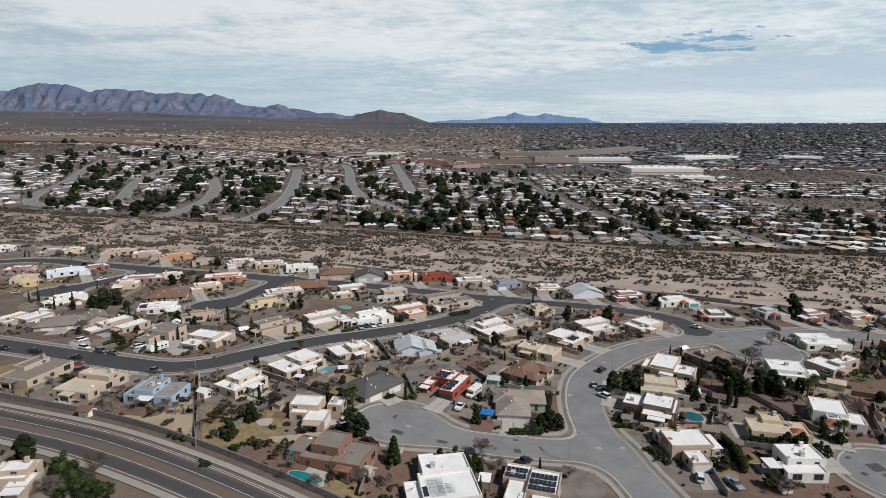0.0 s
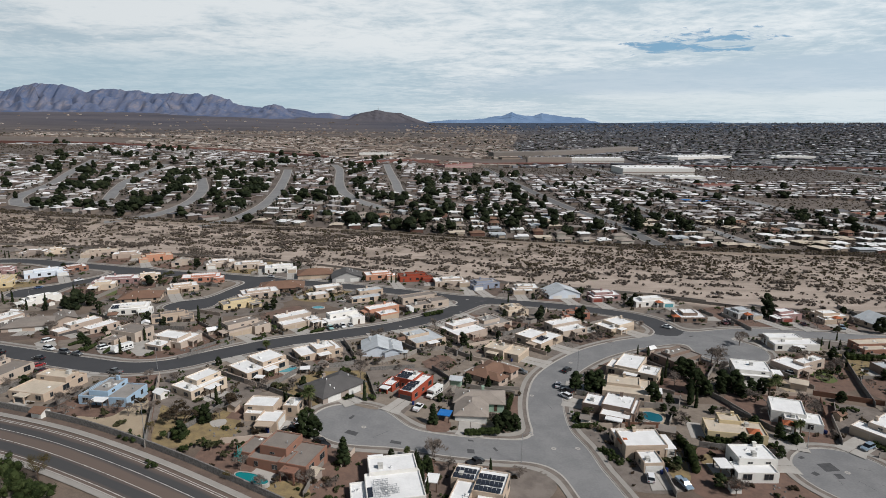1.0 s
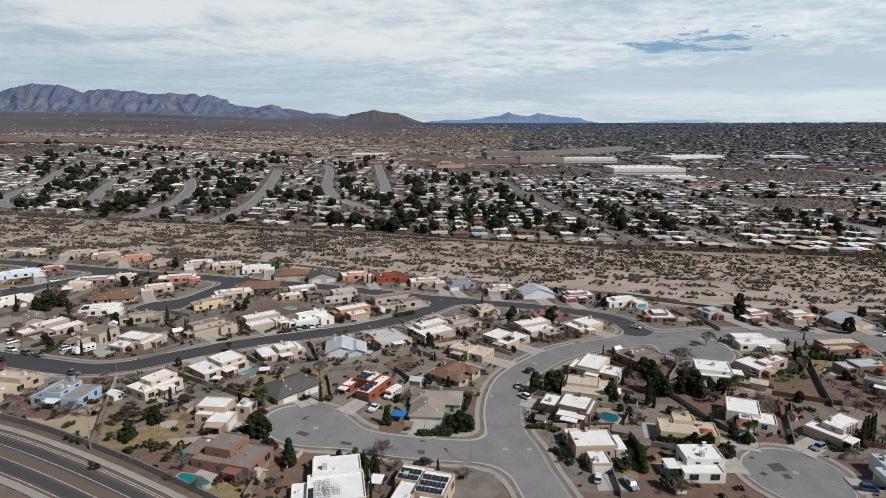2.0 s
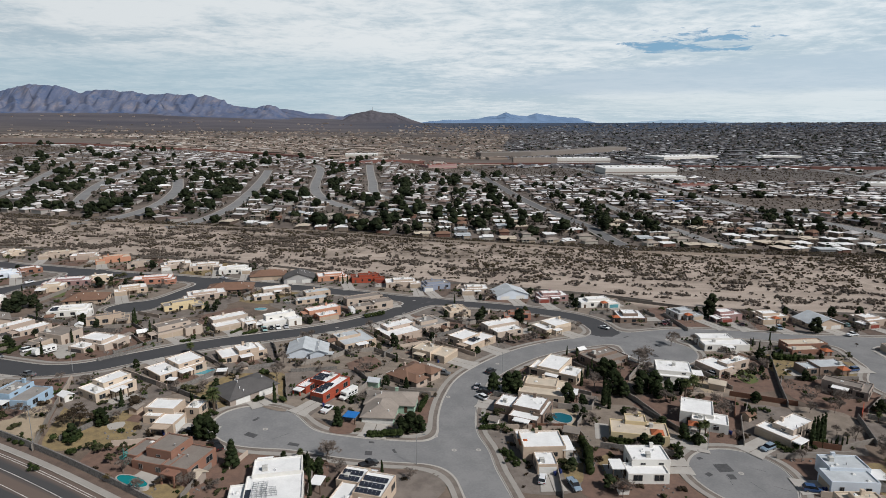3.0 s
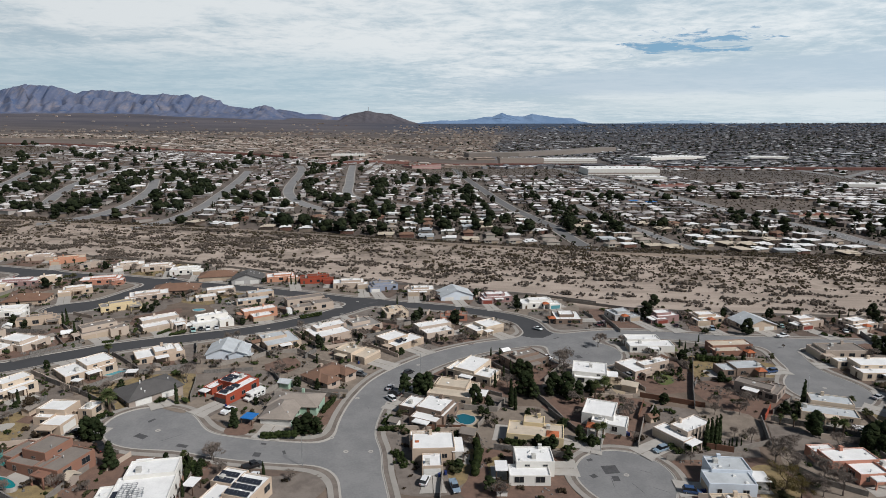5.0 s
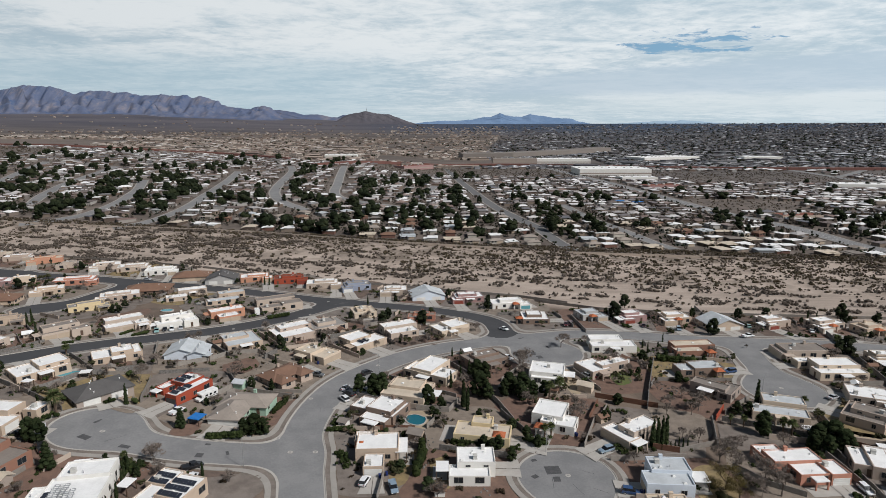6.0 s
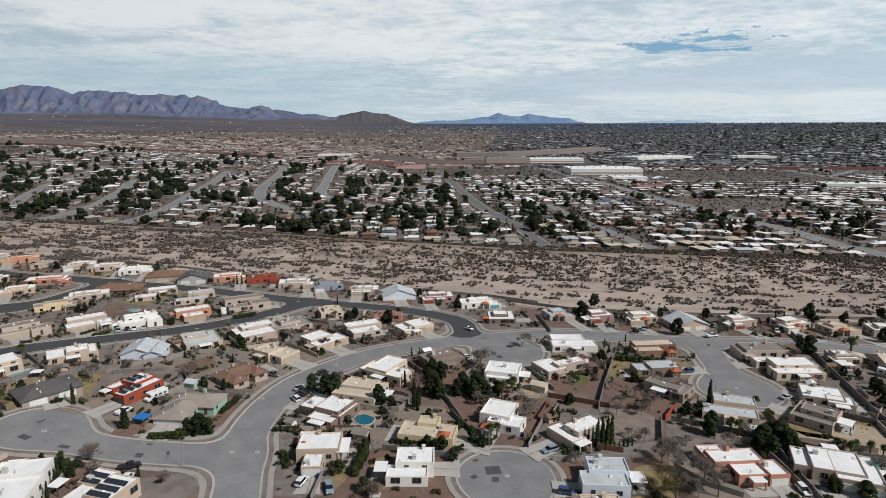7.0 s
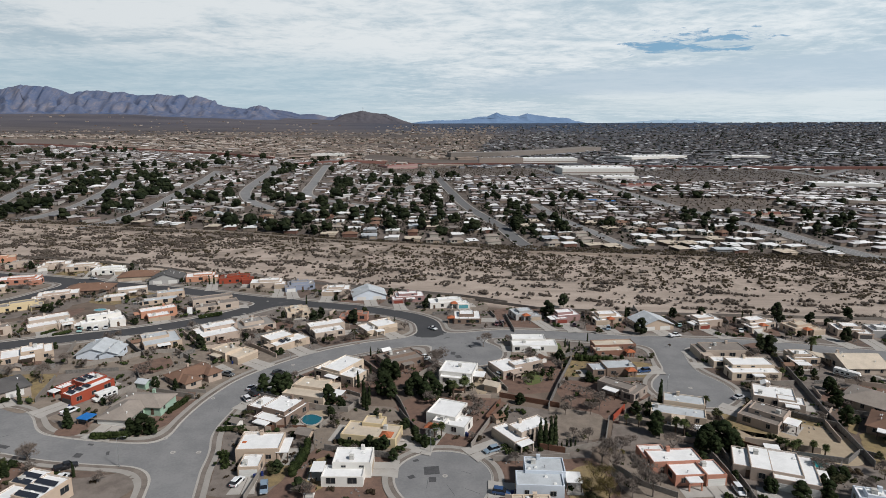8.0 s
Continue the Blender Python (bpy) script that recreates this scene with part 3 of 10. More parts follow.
def arterial():
    axis = curve_through([(-300.7, 213.7), (-194.9, 177.2), (-119.5, 152.2), (-93.3, 143.1), (-69.7, 133.1), (-49.1, 123.7), (-20, 109.4), (11.2, 92.7), (44.9, 71.6)], 3.0)
    ma = bpy.data.materials.new("arterial_asphalt")
    ma.use_nodes = True
    nt = ma.node_tree
    b = nt.nodes["Principled BSDF"]
    b.inputs["Roughness"].default_value = 0.88
    uv, sep = nt.nodes.new("ShaderNodeUVMap"), nt.nodes.new("ShaderNodeSeparateXYZ")
    uv.uv_map = "across"
    link_nodes(nt, uv, 0, sep, 0)
    noi = nt.nodes.new("ShaderNodeTexNoise")
    noi.inputs["Scale"].default_value, noi.inputs["Detail"].default_value = 1.0, 6
    mp = nt.nodes.new("ShaderNodeMapping")
    mp.inputs["Scale"].default_value = (9, 0.05, 1)
    link_nodes(nt, uv, 0, mp, 0)
    link_nodes(nt, mp, 0, noi, "Vector")
    add = nt.nodes.new("ShaderNodeMath")
    add.operation = 'MULTIPLY_ADD'
    add.inputs[1].default_value = 0.13
    link_nodes(nt, noi, "Fac", add, 0)
    link_nodes(nt, sep, 0, add, 2)
    ramp_n = nt.nodes.new("ShaderNodeValToRGB")
    brown, darkc, grey = (0.118, 0.088, 0.072, 1), (0.050, 0.049, 0.050, 1), (0.085, 0.075, 0.068, 1)
    stops = [(0.0, brown), (0.12, brown), (0.2, darkc), (0.36, darkc), (0.44, brown), (0.62, brown), (0.70, darkc), (0.84, darkc), (0.93, brown), (1.0, brown)]
    while len(ramp_n.color_ramp.elements) < len(stops):
        ramp_n.color_ramp.elements.new(0.5)
    for e, (pos, c) in zip(ramp_n.color_ramp.elements, stops):
        e.position, e.color = pos, c
    link_nodes(nt, add, 0, ramp_n, 0)
    link_nodes(nt, ramp_n, 0, b, "Base Color")
    ob = ribbon("road_arterial", axis, -7.0, 7.0, 0.10, ma, "worn brown asphalt of a wide arterial road with tyre-darkened lanes", "road", "structure")
    lay = ob.data.uv_layers.new(name="across")
    for lp in ob.data.loops:
        lay.data[lp.index].uv = (lp.vertex_index % 2, (lp.vertex_index // 2) * 3.0)
    for off, dash in ((-6.0, None), (-1.9, None), (1.9, None), (5.3, None), (5.9, None)):
        ribbon("lane_line", axis, off - 0.08, off + 0.08, 0.115, MATS["line_paint"], parent=ob, dash=dash)
    ribbon("kerb_arterial_north", axis, 7.0, 7.3, 0.25, MATS["concrete"], "pale concrete kerb along the arterial road", "kerb", "structure")
    ribbon("pavement_arterial_north", axis, 7.34, 8.8, 0.22, MATS["walkway"], "pale concrete walkway along the arterial road", "pavement", "structure")
    ribbon("verge_arterial", axis, 8.8, 10.9, 0.12, MATS["soil"], "gravel strip with litter beside the stone wall", "verge", "structure")
    ribbon("kerb_arterial_south", axis, -7.3, -7.0, 0.25, MATS["concrete"], "pale concrete kerb along the arterial road", "kerb", "structure")
    ribbon("pavement_arterial_south", axis, -8.8, -7.34, 0.22, MATS["walkway"], "pale concrete walkway along the arterial road", "pavement", "structure")
    pts = [Vector(p) for p in axis]
    wall = []
    for i, p in enumerate(pts):
        d = (pts[min(i + 1, len(pts) - 1)] - pts[max(i - 1, 0)]).normalized()
        wall.append(p + Vector((-d.y, d.x)) * 11.1)
    tagged(prism_line("wall_arterial", wall[::2], 0.35, 1.9, MATS["stone_wall"]), "grey mortared stone wall along the arterial road", "wall", kind="structure")
    return axis


ARTERIAL = arterial()

# ---- houses ----
def box_bm(bm, x0, y0, z0, x1, y1, z1):
    v = [bm.verts.new(p) for p in ((x0, y0, z0), (x1, y0, z0), (x1, y1, z0), (x0, y1, z0), (x0, y0, z1), (x1, y0, z1), (x1, y1, z1), (x0, y1, z1))]
    for f in ((0, 3, 2, 1), (4, 5, 6, 7), (0, 1, 5, 4), (1, 2, 6, 5), (2, 3, 7, 6), (3, 0, 4, 7)):
        bm.faces.new([v[i] for i in f])
    return v


def box(name, x0, y0, z0, x1, y1, z1, material, parent=None, bevel=0.0):
    bm = bmesh.new()
    box_bm(bm, x0, y0, z0, x1, y1, z1)
    if bevel:
        bmesh.ops.bevel(bm, geom=bm.edges[:], offset=bevel, segments=2, affect='EDGES')
    return part(name, bm, material, parent)


SHARED = {}


def shared(key, build, materials):
    """A mesh that several objects share."""
    if key not in SHARED:
        bm = bmesh.new()
        build(bm)
        me = bpy.data.meshes.new(key if isinstance(key, str) else key[0])
        bm.to_mesh(me)
        bm.free()
        for m in materials:
            me.materials.append(m)
        SHARED[key] = me
    return SHARED[key]


def put(name, me, parent, m):
    ob = new(name, me)
    ob.parent = parent
    ob.matrix_basis = m
    return ob


def window_frame_bm(w, h):
    def build(bm):
        t = 0.05
        box_bm(bm, -w / 2, -0.07, 0, -w / 2 + t, 0.0, h)
        box_bm(bm, w / 2 - t, -0.07, 0, w / 2, 0.0, h)
        box_bm(bm, -w / 2 + t, -0.07, 0, w / 2 - t, 0.0, t)
        box_bm(bm, -w / 2 + t, -0.07, h - t, w / 2 - t, 0.0, h)
        box_bm(bm, -0.03, -0.05, t, 0.03, 0.0, h - t)
    return build


def pane_bm(w, h):
    def build(bm):
        box_bm(bm, -w / 2 + 0.05, -0.025, 0.05, w / 2 - 0.05, -0.005, h - 0.05)
    return build


def add_window(parent, m, w, h):
    if parent.matrix_basis.translation.y > 285:      # far row: one dark pane set on the wall
        put("window", shared(("window_pane", w, h), pane_bm(w, h), [MATS["window_glass"]]), parent, m)
        return
    fr = put("window", shared(("window", w, h), window_frame_bm(w, h), [MATS["frame_grey"]]), parent, m)
    put("pane", shared(("pane", w, h), pane_bm(w, h), [MATS["window_glass"]]), fr, Matrix.Identity(4))


def garage_bm(w, h):
    """A sectional garage door: four panels with recessed joints between them, in one piece."""
    def build(bm):
        side = [(0.0, 0.0)]
        for r in range(4):
            z0, z1 = r * h / 4, (r + 1) * h / 4
            side += [(-0.03, z0 + 0.005), (-0.03, z0 + 0.04), (-0.055, z0 + 0.06), (-0.055, z1 - 0.06), (-0.03, z1 - 0.04)]
        side += [(-0.03, h), (0.0, h)]
        ends = [[bm.verts.new((x, y, z)) for y, z in side] for x in (-w / 2, w / 2)]
        n = len(side)
        for k in range(n):
            bm.faces.new((ends[0][k], ends[1][k], ends[1][(k + 1) % n], ends[0][(k + 1) % n]))
        bm.faces.new(ends[0])
        bm.faces.new(ends[1][::-1])
        bmesh.ops.recalc_face_normals(bm, faces=bm.faces[:])
    return build


def door_bm(bm):
    box_bm(bm, -0.5, -0.05, 0, 0.5, 0.0, 2.1)
    box_bm(bm, -0.36, -0.08, 1.15, 0.36, -0.05, 1.9)
    box_bm(bm, -0.36, -0.08, 0.2, 0.36, -0.05, 0.95)


def cooler_bm(bm):
    """A boxy evaporative cooler: one stepped shell."""
    rings = []
    for r, z in ((0.66, 0.0), (0.66, 0.14), (0.58, 0.16), (0.58, 1.02), (0.66, 1.04), (0.66, 1.12), (0.3, 1.2)):
        rings.append([bm.verts.new((sx * r, sy * r * 0.92, z)) for sx, sy in ((-1, -1), (1, -1), (1, 1), (-1, 1))])
    for a, b in zip(rings, rings[1:]):
        for k in range(4):
            bm.faces.new((a[k], a[(k + 1) % 4], b[(k + 1) % 4], b[k]))
    bm.faces.new(rings[-1])


def panel_bm(bm):
    box_bm(bm, -0.5, -0.72, 0.0, 0.5, 0.72, 0.05)


def flat_block(house, b, wall_m, roof_m, trim_m=None):
    """One stucco block of a flat-roofed house: walls that end in a parapet, and the roof behind it."""
    x0, y0, x1, y1, h = b
    t, low = 0.28, 0.42
    bm = bmesh.new()
    o = [(x0, y0), (x1, y0), (x1, y1), (x0, y1)]
    i = [(x0 + t, y0 + t), (x1 - t, y0 + t), (x1 - t, y1 - t), (x0 + t, y1 - t)]
    rings = [[bm.verts.new((x, y, z)) for x, y in c] for c, z in ((o, -1.8), (o, h - 0.05), (i, h - 0.05), (i, h - low - 0.1))]
    cap = [bm.verts.new((x + sx * 0.05, y + sy * 0.05, h)) for (x, y), (sx, sy) in zip(o, ((1, 1), (-1, 1), (-1, -1), (1, -1)))]
    cap2 = [bm.verts.new((x - sx * 0.05, y - sy * 0.05, h)) for (x, y), (sx, sy) in zip(i, ((1, 1), (-1, 1), (-1, -1), (1, -1)))]
    chain = [rings[0], rings[1], cap, cap2, rings[2], rings[3]]
    for a, c in zip(chain, chain[1:]):
        for k in range(4):
            n = (k + 1) % 4
            bm.faces.new((a[k], a[n], c[n], c[k]))
    part("wall", bm, wall_m, house)
    bm = bmesh.new()
    # roof skin turned up against the parapet
    e = t - 0.01
    v = [bm.verts.new(p) for p in ((x0 + e, y0 + e, h - low), (x1 - e, y0 + e, h - low + 0.06), (x1 - e, y1 - e, h - low + 0.1), (x0 + e, y1 - e, h - low + 0.04))]
    u = [bm.verts.new((p.co.x + 0.02 * (1 if k in (0, 3) else -1), p.co.y + 0.02 * (1 if k < 2 else -1), h - 0.06)) for k, p in enumerate(v)]
    bm.faces.new(v)
    for k in range(4):
        bm.faces.new((v[k], u[k], u[(k + 1) % 4], v[(k + 1) % 4]))
    part("roof", bm, roof_m, house)
    if trim_m:
        bm = bmesh.new()
        for (ax, ay), (bx, by) in (((x0, y0), (x1, y0 + t)), ((x0, y1 - t), (x1, y1)), ((x0, y0 + t), (x0 + t, y1 - t)), ((x1 - t, y0 + t), (x1, y1 - t))):
            box_bm(bm, ax - 0.02, ay - 0.02, h + 0.001, bx + 0.02, by + 0.02, h + 0.05)
        part("coping", bm, trim_m, house)


def pitched(house, b, wall_m, roof_m, style, pitch=0.36):
    """One block with a hipped or gabled roof; the ridge runs along the longer side, or across it for gable_y."""
    x0, y0, x1, y1, h = b
    o = 0.5
    wx, wy = x1 - x0, y1 - y0
    along_x = (wx >= wy) if style != "gable_y" else False
    rise = (min(wx, wy) if style != "gable_y" else wx) / 2 * pitch
    bm = bmesh.new()
    lo = [bm.verts.new(p) for p in ((x0, y0, -1.8), (x1, y0, -1.8), (x1, y1, -1.8), (x0, y1, -1.8))]
    hi = [bm.verts.new((p.co.x, p.co.y, h)) for p in lo]
    for k in range(4):
        bm.faces.new((lo[k], lo[(k + 1) % 4], hi[(k + 1) % 4], hi[k]))
    if style.startswith("gable"):
        if along_x:
            for x, a, c in ((x0, 0, 3), (x1, 1, 2)):
                bm.faces.new((hi[a], hi[c], bm.verts.new((x, (y0 + y1) / 2, h + rise))))
        else:
            for y, a, c in ((y0, 0, 1), (y1, 2, 3)):
                bm.faces.new((hi[a], hi[c], bm.verts.new(((x0 + x1) / 2, y, h + rise))))
    part("wall", bm, wall_m, house)
    bm = bmesh.new()
    inset = (0 if style.startswith("gable") else min(wx, wy) / 2)
    if along_x:
        r = [(x0 - (o if not inset else -inset + o * 0), (y0 + y1) / 2), (x1 + (o if not inset else -inset), (y0 + y1) / 2)]
    else:
        r = [((x0 + x1) / 2, y0 - (o if not inset else -inset)), ((x0 + x1) / 2, y1 + (o if not inset else -inset))]
    drop = o * pitch
    c = [(x0 - o, y0 - o), (x1 + o, y0 - o), (x1 + o, y1 + o), (x0 - o, y1 + o)]
    top = [bm.verts.new((x, y, h - drop + 0.16)) for x, y in c]
    bot = [bm.verts.new((x, y, h - drop - 0.04)) for x, y in c]
    rt = [bm.verts.new((x, y, h + rise + 0.16)) for x, y in r]
    rb = [bm.verts.new((x, y, h + rise - 0.04)) for x, y in r]
    for a, q in ((top, rt), (bot, rb)):
        if along_x:
            bm.faces.new((a[0], a[1], q[1], q[0]))
            bm.faces.new((a[2], a[3], q[0], q[1]))
            if inset:
                bm.faces.new((a[1], a[2], q[1]))
                bm.faces.new((a[3], a[0], q[0]))
        else:
            bm.faces.new((a[1], a[2], q[1], q[0]))
            bm.faces.new((a[3], a[0], q[0], q[1]))
            if inset:
                bm.faces.new((a[0], a[1], q[0]))
                bm.faces.new((a[2], a[3], q[1]))
    for k in range(4):
        n = (k + 1) % 4
        gab = (not inset) and ((along_x and k in (1, 3)) or (not along_x and k in (0, 2)))
        if gab:
            e = {1: 1, 3: 0, 0: 0, 2: 1}[k]
            bm.faces.new((top[k], bot[k], rb[e], rt[e]))
            bm.faces.new((bot[n], top[n], rt[e], rb[e]))
        else:
            bm.faces.new((top[k], bot[k], bot[n], top[n]))
    bmesh.ops.recalc_face_normals(bm, faces=bm.faces[:])
    part("roof", bm, roof_m, house)


def patio(house, x0, y0, x1, y1, h, material, posts="wood_dark"):
    """A flat cover on posts."""
    box("patio_roof", x0, y0, h - 0.18, x1, y1, h, material, house)
    for x in (x0 + 0.25, x1 - 0.25):
        for y in (y0 + 0.25, y1 - 0.25):
            box("post", x - 0.11, y - 0.11, -0.3, x + 0.11, y + 0.11, h - 0.18, MATS[posts], house)


SIDES = {"s": (0, -1), "n": (0, 1), "w": (-1, 0), "e": (1, 0)}
GARAGE = {"white": "garage_white", "tan": "garage_tan", "dark": "garage_dark", "teal": "garage_teal", "rust": "garage_rust"}
WORDS = {"skyblue": "sky-blue", "bluegrey": "blue-grey", "ice": "pale blue-white", "orange": "orange-pink"}
DRIVES = []
HOMES = []


def house(x, y, turn, blocks, wall="tan", roof="white", style="flat", garage="", door="tan", patios=(), solar=(), coolers=1, tower=False, trim=None, seed=0, drive=True, label="", vents=5, skip="", open_side="s", racks=None):
    """A bungalow at (x, y) turned by turn degrees; blocks: (x0, y0, x1, y1, height), in metres from its middle; garage: a side and the block's number, such as 's0'."""
    rnd = random.Random(seed * 7 + 13)
    top = new("house")
    HOMES.append((x, y, turn, [b[:4] for b in blocks]))
    top.matrix_basis = pose(x, y, land(x, y), 0, 0, turn)
    roofs = {"silver": "silver metal", "taupe": "grey-brown", "redroof": "dark red"}.get(roof, roof)
    kinds = {"flat": "flat-roofed stucco house with parapets", "hip": "house with a hipped shingle roof", "gable": "house with a gabled roof", "gable_y": "house with a gabled roof"}[style]
    tagged(top, label or ("%s %s and %s roof" % (WORDS.get(wall, wall), kinds, roofs)).replace("roof and", "roof,"), "house", "neighbourhood houses")
    wm, rm = MATS["stucco_" + wall], MATS["roof_" + roof]
    for b in blocks:
        if style == "flat" or (len(b) > 5):
            flat_block(top, b[:5], wm, rm, trim)
        else:
            pitched(top, b, wm, rm, style)

    def covered(px, py, skip_b):
        return any(k != skip_b and b[0] - 0.05 < px < b[2] + 0.05 and b[1] - 0.05 < py < b[3] + 0.05 for k, b in enumerate(blocks))
    gs, gk = (garage[0], int(garage[1])) if garage else ("", -1)
    entry = False
    for k, b in enumerate(blocks):
        x0, y0, x1, y1, h = b[:5]
        for side, (nx, ny) in SIDES.items():
            length = (x1 - x0) if ny else (y1 - y0)
            cx, cy = (x0 + x1) / 2, (y0 + y1) / 2
            ox, oy = cx + nx * (x1 - x0) / 2, cy + ny * (y1 - y0) / 2
            turn_s = {"s": 0, "e": 90, "n": 180, "w": -90}[side]

            def spot(u, z):
                px, py = (ox + u * (-ny), oy + u * nx) if ny == 0 or True else (0, 0)
                return px, py, pose(px, py, z, 0, 0, turn_s)
            if side == gs and k == gk:
                w = min(4.9, length - 0.8)
                doors = [0.0] if length < 9.5 else [-length * 0.24, length * 0.24]
                for u in doors:
                    px, py, m = spot(u, 0.0)
                    put("garage_door", shared(("garage_door", round(w, 1), door), garage_bm(w, 2.2), [MATS[GARAGE[door]]]), top, m @ pose(0, -0.01, 0.02))
                if drive:
                    mw = top.matrix_basis @ Vector((ox, oy, 0))
                    d = top.matrix_basis.to_3x3() @ Vector((nx, ny, 0))
                    DRIVES.append((mw.x, mw.y, d.x, d.y, max(5.2, min(length, 7.0))))
                continue
            n = max(1, int(length / 4.2))
            for c in range(n):
                u = (c + 0.5 - n / 2) * length / n + rnd.uniform(-0.4, 0.4)
                px, py, m = spot(u, 1.0)
                if covered(px + nx * 0.3, py + ny * 0.3, k) or rnd.random() < 0.1 or length < 2.0:
                    # taller block behind a lower one: a small clerestory
                    lows = [q[4] for j, q in enumerate(blocks) if j != k and q[0] < px + nx * 0.3 < q[2] and q[1] < py + ny * 0.3 < q[3]]
                    if lows and h - max(lows) > 0.9 and rnd.random() < 0.6:
                        add_window(top, spot(u, max(lows) + 0.05)[2] @ pose(0, -0.01, 0), 1.3, 0.6)
                    continue
                if not entry and gs and side == gs and length > 3:
                    entry = True
                    put("door", shared("door", door_bm, [MATS["wood_dark"]]), top, spot(u, 0.05)[2] @ pose(0, -0.01, 0))
                    continue
                ww, hh = rnd.choice(((1.5, 1.3), (1.9, 1.4), (1.1, 1.4), (2.4, 1.7), (1.6, 1.6)))
                add_window(top, m @ pose(0, -0.01, 0), min(ww, length - 0.6), hh)
    for q in patios:
        patio(top, *q[:5], MATS[q[5] if len(q) > 5 else "roof_white"], q[6] if len(q) > 6 else "wood_dark")
    if not patios and not tower and style == "flat" and y < 345:      # a covered porch on the side away from the garage
        best = None
        for k, b in enumerate(blocks):
            for side in "sew":
                if side == gs and k == gk:
                    continue
                nx, ny = SIDES[side]
                length = (b[2] - b[0]) if ny else (b[3] - b[1])
                wide = min(length - 0.8, 3.6 + 1.6 * rnd.random())
                if wide < 2.6:
                    continue
                ox, oy = ((b[0] + b[2]) / 2, b[1]) if ny else ((b[2] if nx > 0 else b[0]), (b[1] + b[3]) / 2)
                q = (ox - wide / 2, oy - 2.5, ox + wide / 2, oy - 0.01) if ny else ((ox + 0.01, oy - wide / 2, ox + 2.5, oy + wide / 2) if nx > 0 else (ox - 2.5, oy - wide / 2, ox - 0.01, oy + wide / 2))
                mid = Vector(((q[0] + q[2]) / 2 + nx, (q[1] + q[3]) / 2 + ny, 0))
                w3 = top.matrix_basis @ mid
                face = (top.matrix_basis.to_3x3() @ Vector((nx, ny, 0)))
                if any(j != k and q[0] < c[2] and q[2] > c[0] and q[1] < c[3] and q[3] > c[1] for j, c in enumerate(blocks)) or street_gap(w3.x, w3.y) < 5.0:
                    continue
                if best is None or -face.y > best[0]:
                    best = (-face.y, q, nx, ny)
        if best and best[0] > 0.2:
            q, nx, ny = best[1:]
            box("porch_roof", q[0], q[1], 2.45, q[2], q[3], 2.75, rm if rnd.random() < 0.6 else wm, top)
            ends = [(q[0] + 0.2, q[1] + 0.2), (q[2] - 0.2, q[1] + 0.2)] if ny else [((q[2] - 0.2) if nx > 0 else (q[0] + 0.2), v) for v in (q[1] + 0.2, q[3] - 0.2)]
            for px, py in ends:
                box("post", px - 0.17, py - 0.17, -1.2, px + 0.17, py + 0.17, 2.45, wm, top)
    flat = [b for b in blocks if style == "flat" or len(b) > 5]
    for c in range(coolers if flat else 0):
        b = rnd.choice(flat)
        px, py = rnd.uniform(b[0] + 1.4, b[2] - 1.4), rnd.uniform(b[1] + 1.4, b[3] - 1.4)
        if b[2] - b[0] > 3.4 and b[3] - b[1] > 3.4 and not any(q is not b and q[4] > b[4] and q[0] - 0.8 < px < q[2] + 0.8 and q[1] - 0.8 < py < q[3] + 0.8 for q in flat):
            put("roof_cooler", shared("roof_cooler", cooler_bm, [MATS["unit_metal"]]), top, pose(px, py, b[4] - 0.36, 0, 0, rnd.choice((0, 90))))
    for c in range(vents):
        b = rnd.choice(blocks)
        if not (style == "flat" or len(b) > 5):      # small white vents on the slopes
            px, py = rnd.uniform(b[0] + 1, b[2] - 1), rnd.uniform(b[1] + 1, b[3] - 1)
            ex, ey = min(px - b[0], b[2] - px), min(py - b[1], b[3] - py)
            d = min(ex, ey) if style == "hip" else ex if style == "gable_y" or b[2] - b[0] < b[3] - b[1] else ey
            def stack_bm(bm):
                bmesh.ops.create_cone(bm, cap_ends=True, segments=8, radius1=0.16, radius2=0.14, depth=0.5, matrix=Matrix.Translation((0, 0, 0.25)))
                bmesh.ops.create_cone(bm, cap_ends=True, segments=8, radius1=0.26, radius2=0.12, depth=0.12, matrix=Matrix.Translation((0, 0, 0.56)))
            put("roof_vent", shared("roof_stack", stack_bm, [MATS["white_paint"]]), top, pose(px, py, b[4] + d * 0.36 + 0.12))
            continue
        px, py = rnd.uniform(b[0] + 0.8, b[2] - 0.8), rnd.uniform(b[1] + 0.8, b[3] - 0.8)
        if not any(q is not b and q[4] > b[4] and q[0] - 0.3 < px < q[2] + 0.3 and q[1] - 0.3 < py < q[3] + 0.3 for q in blocks):
            def vent_bm(bm):
                bmesh.ops.create_cone(bm, cap_ends=True, segments=8, radius1=0.09, radius2=0.09, depth=0.6, matrix=Matrix.Translation((0, 0, 0.3)))
                bmesh.ops.create_cone(bm, cap_ends=True, segments=8, radius1=0.2, radius2=0.08, depth=0.14, matrix=Matrix.Translation((0, 0, 0.66)))
            def skylight_bm(bm):
                box_bm(bm, -0.45, -0.45, 0, 0.45, 0.45, 0.16)
                bmesh.ops.create_cone(bm, cap_ends=True, segments=4, radius1=0.55, radius2=0.35, depth=0.16, matrix=Matrix.Translation((0, 0, 0.24)) @ Matrix.Rotation(radians(45), 4, 'Z'))
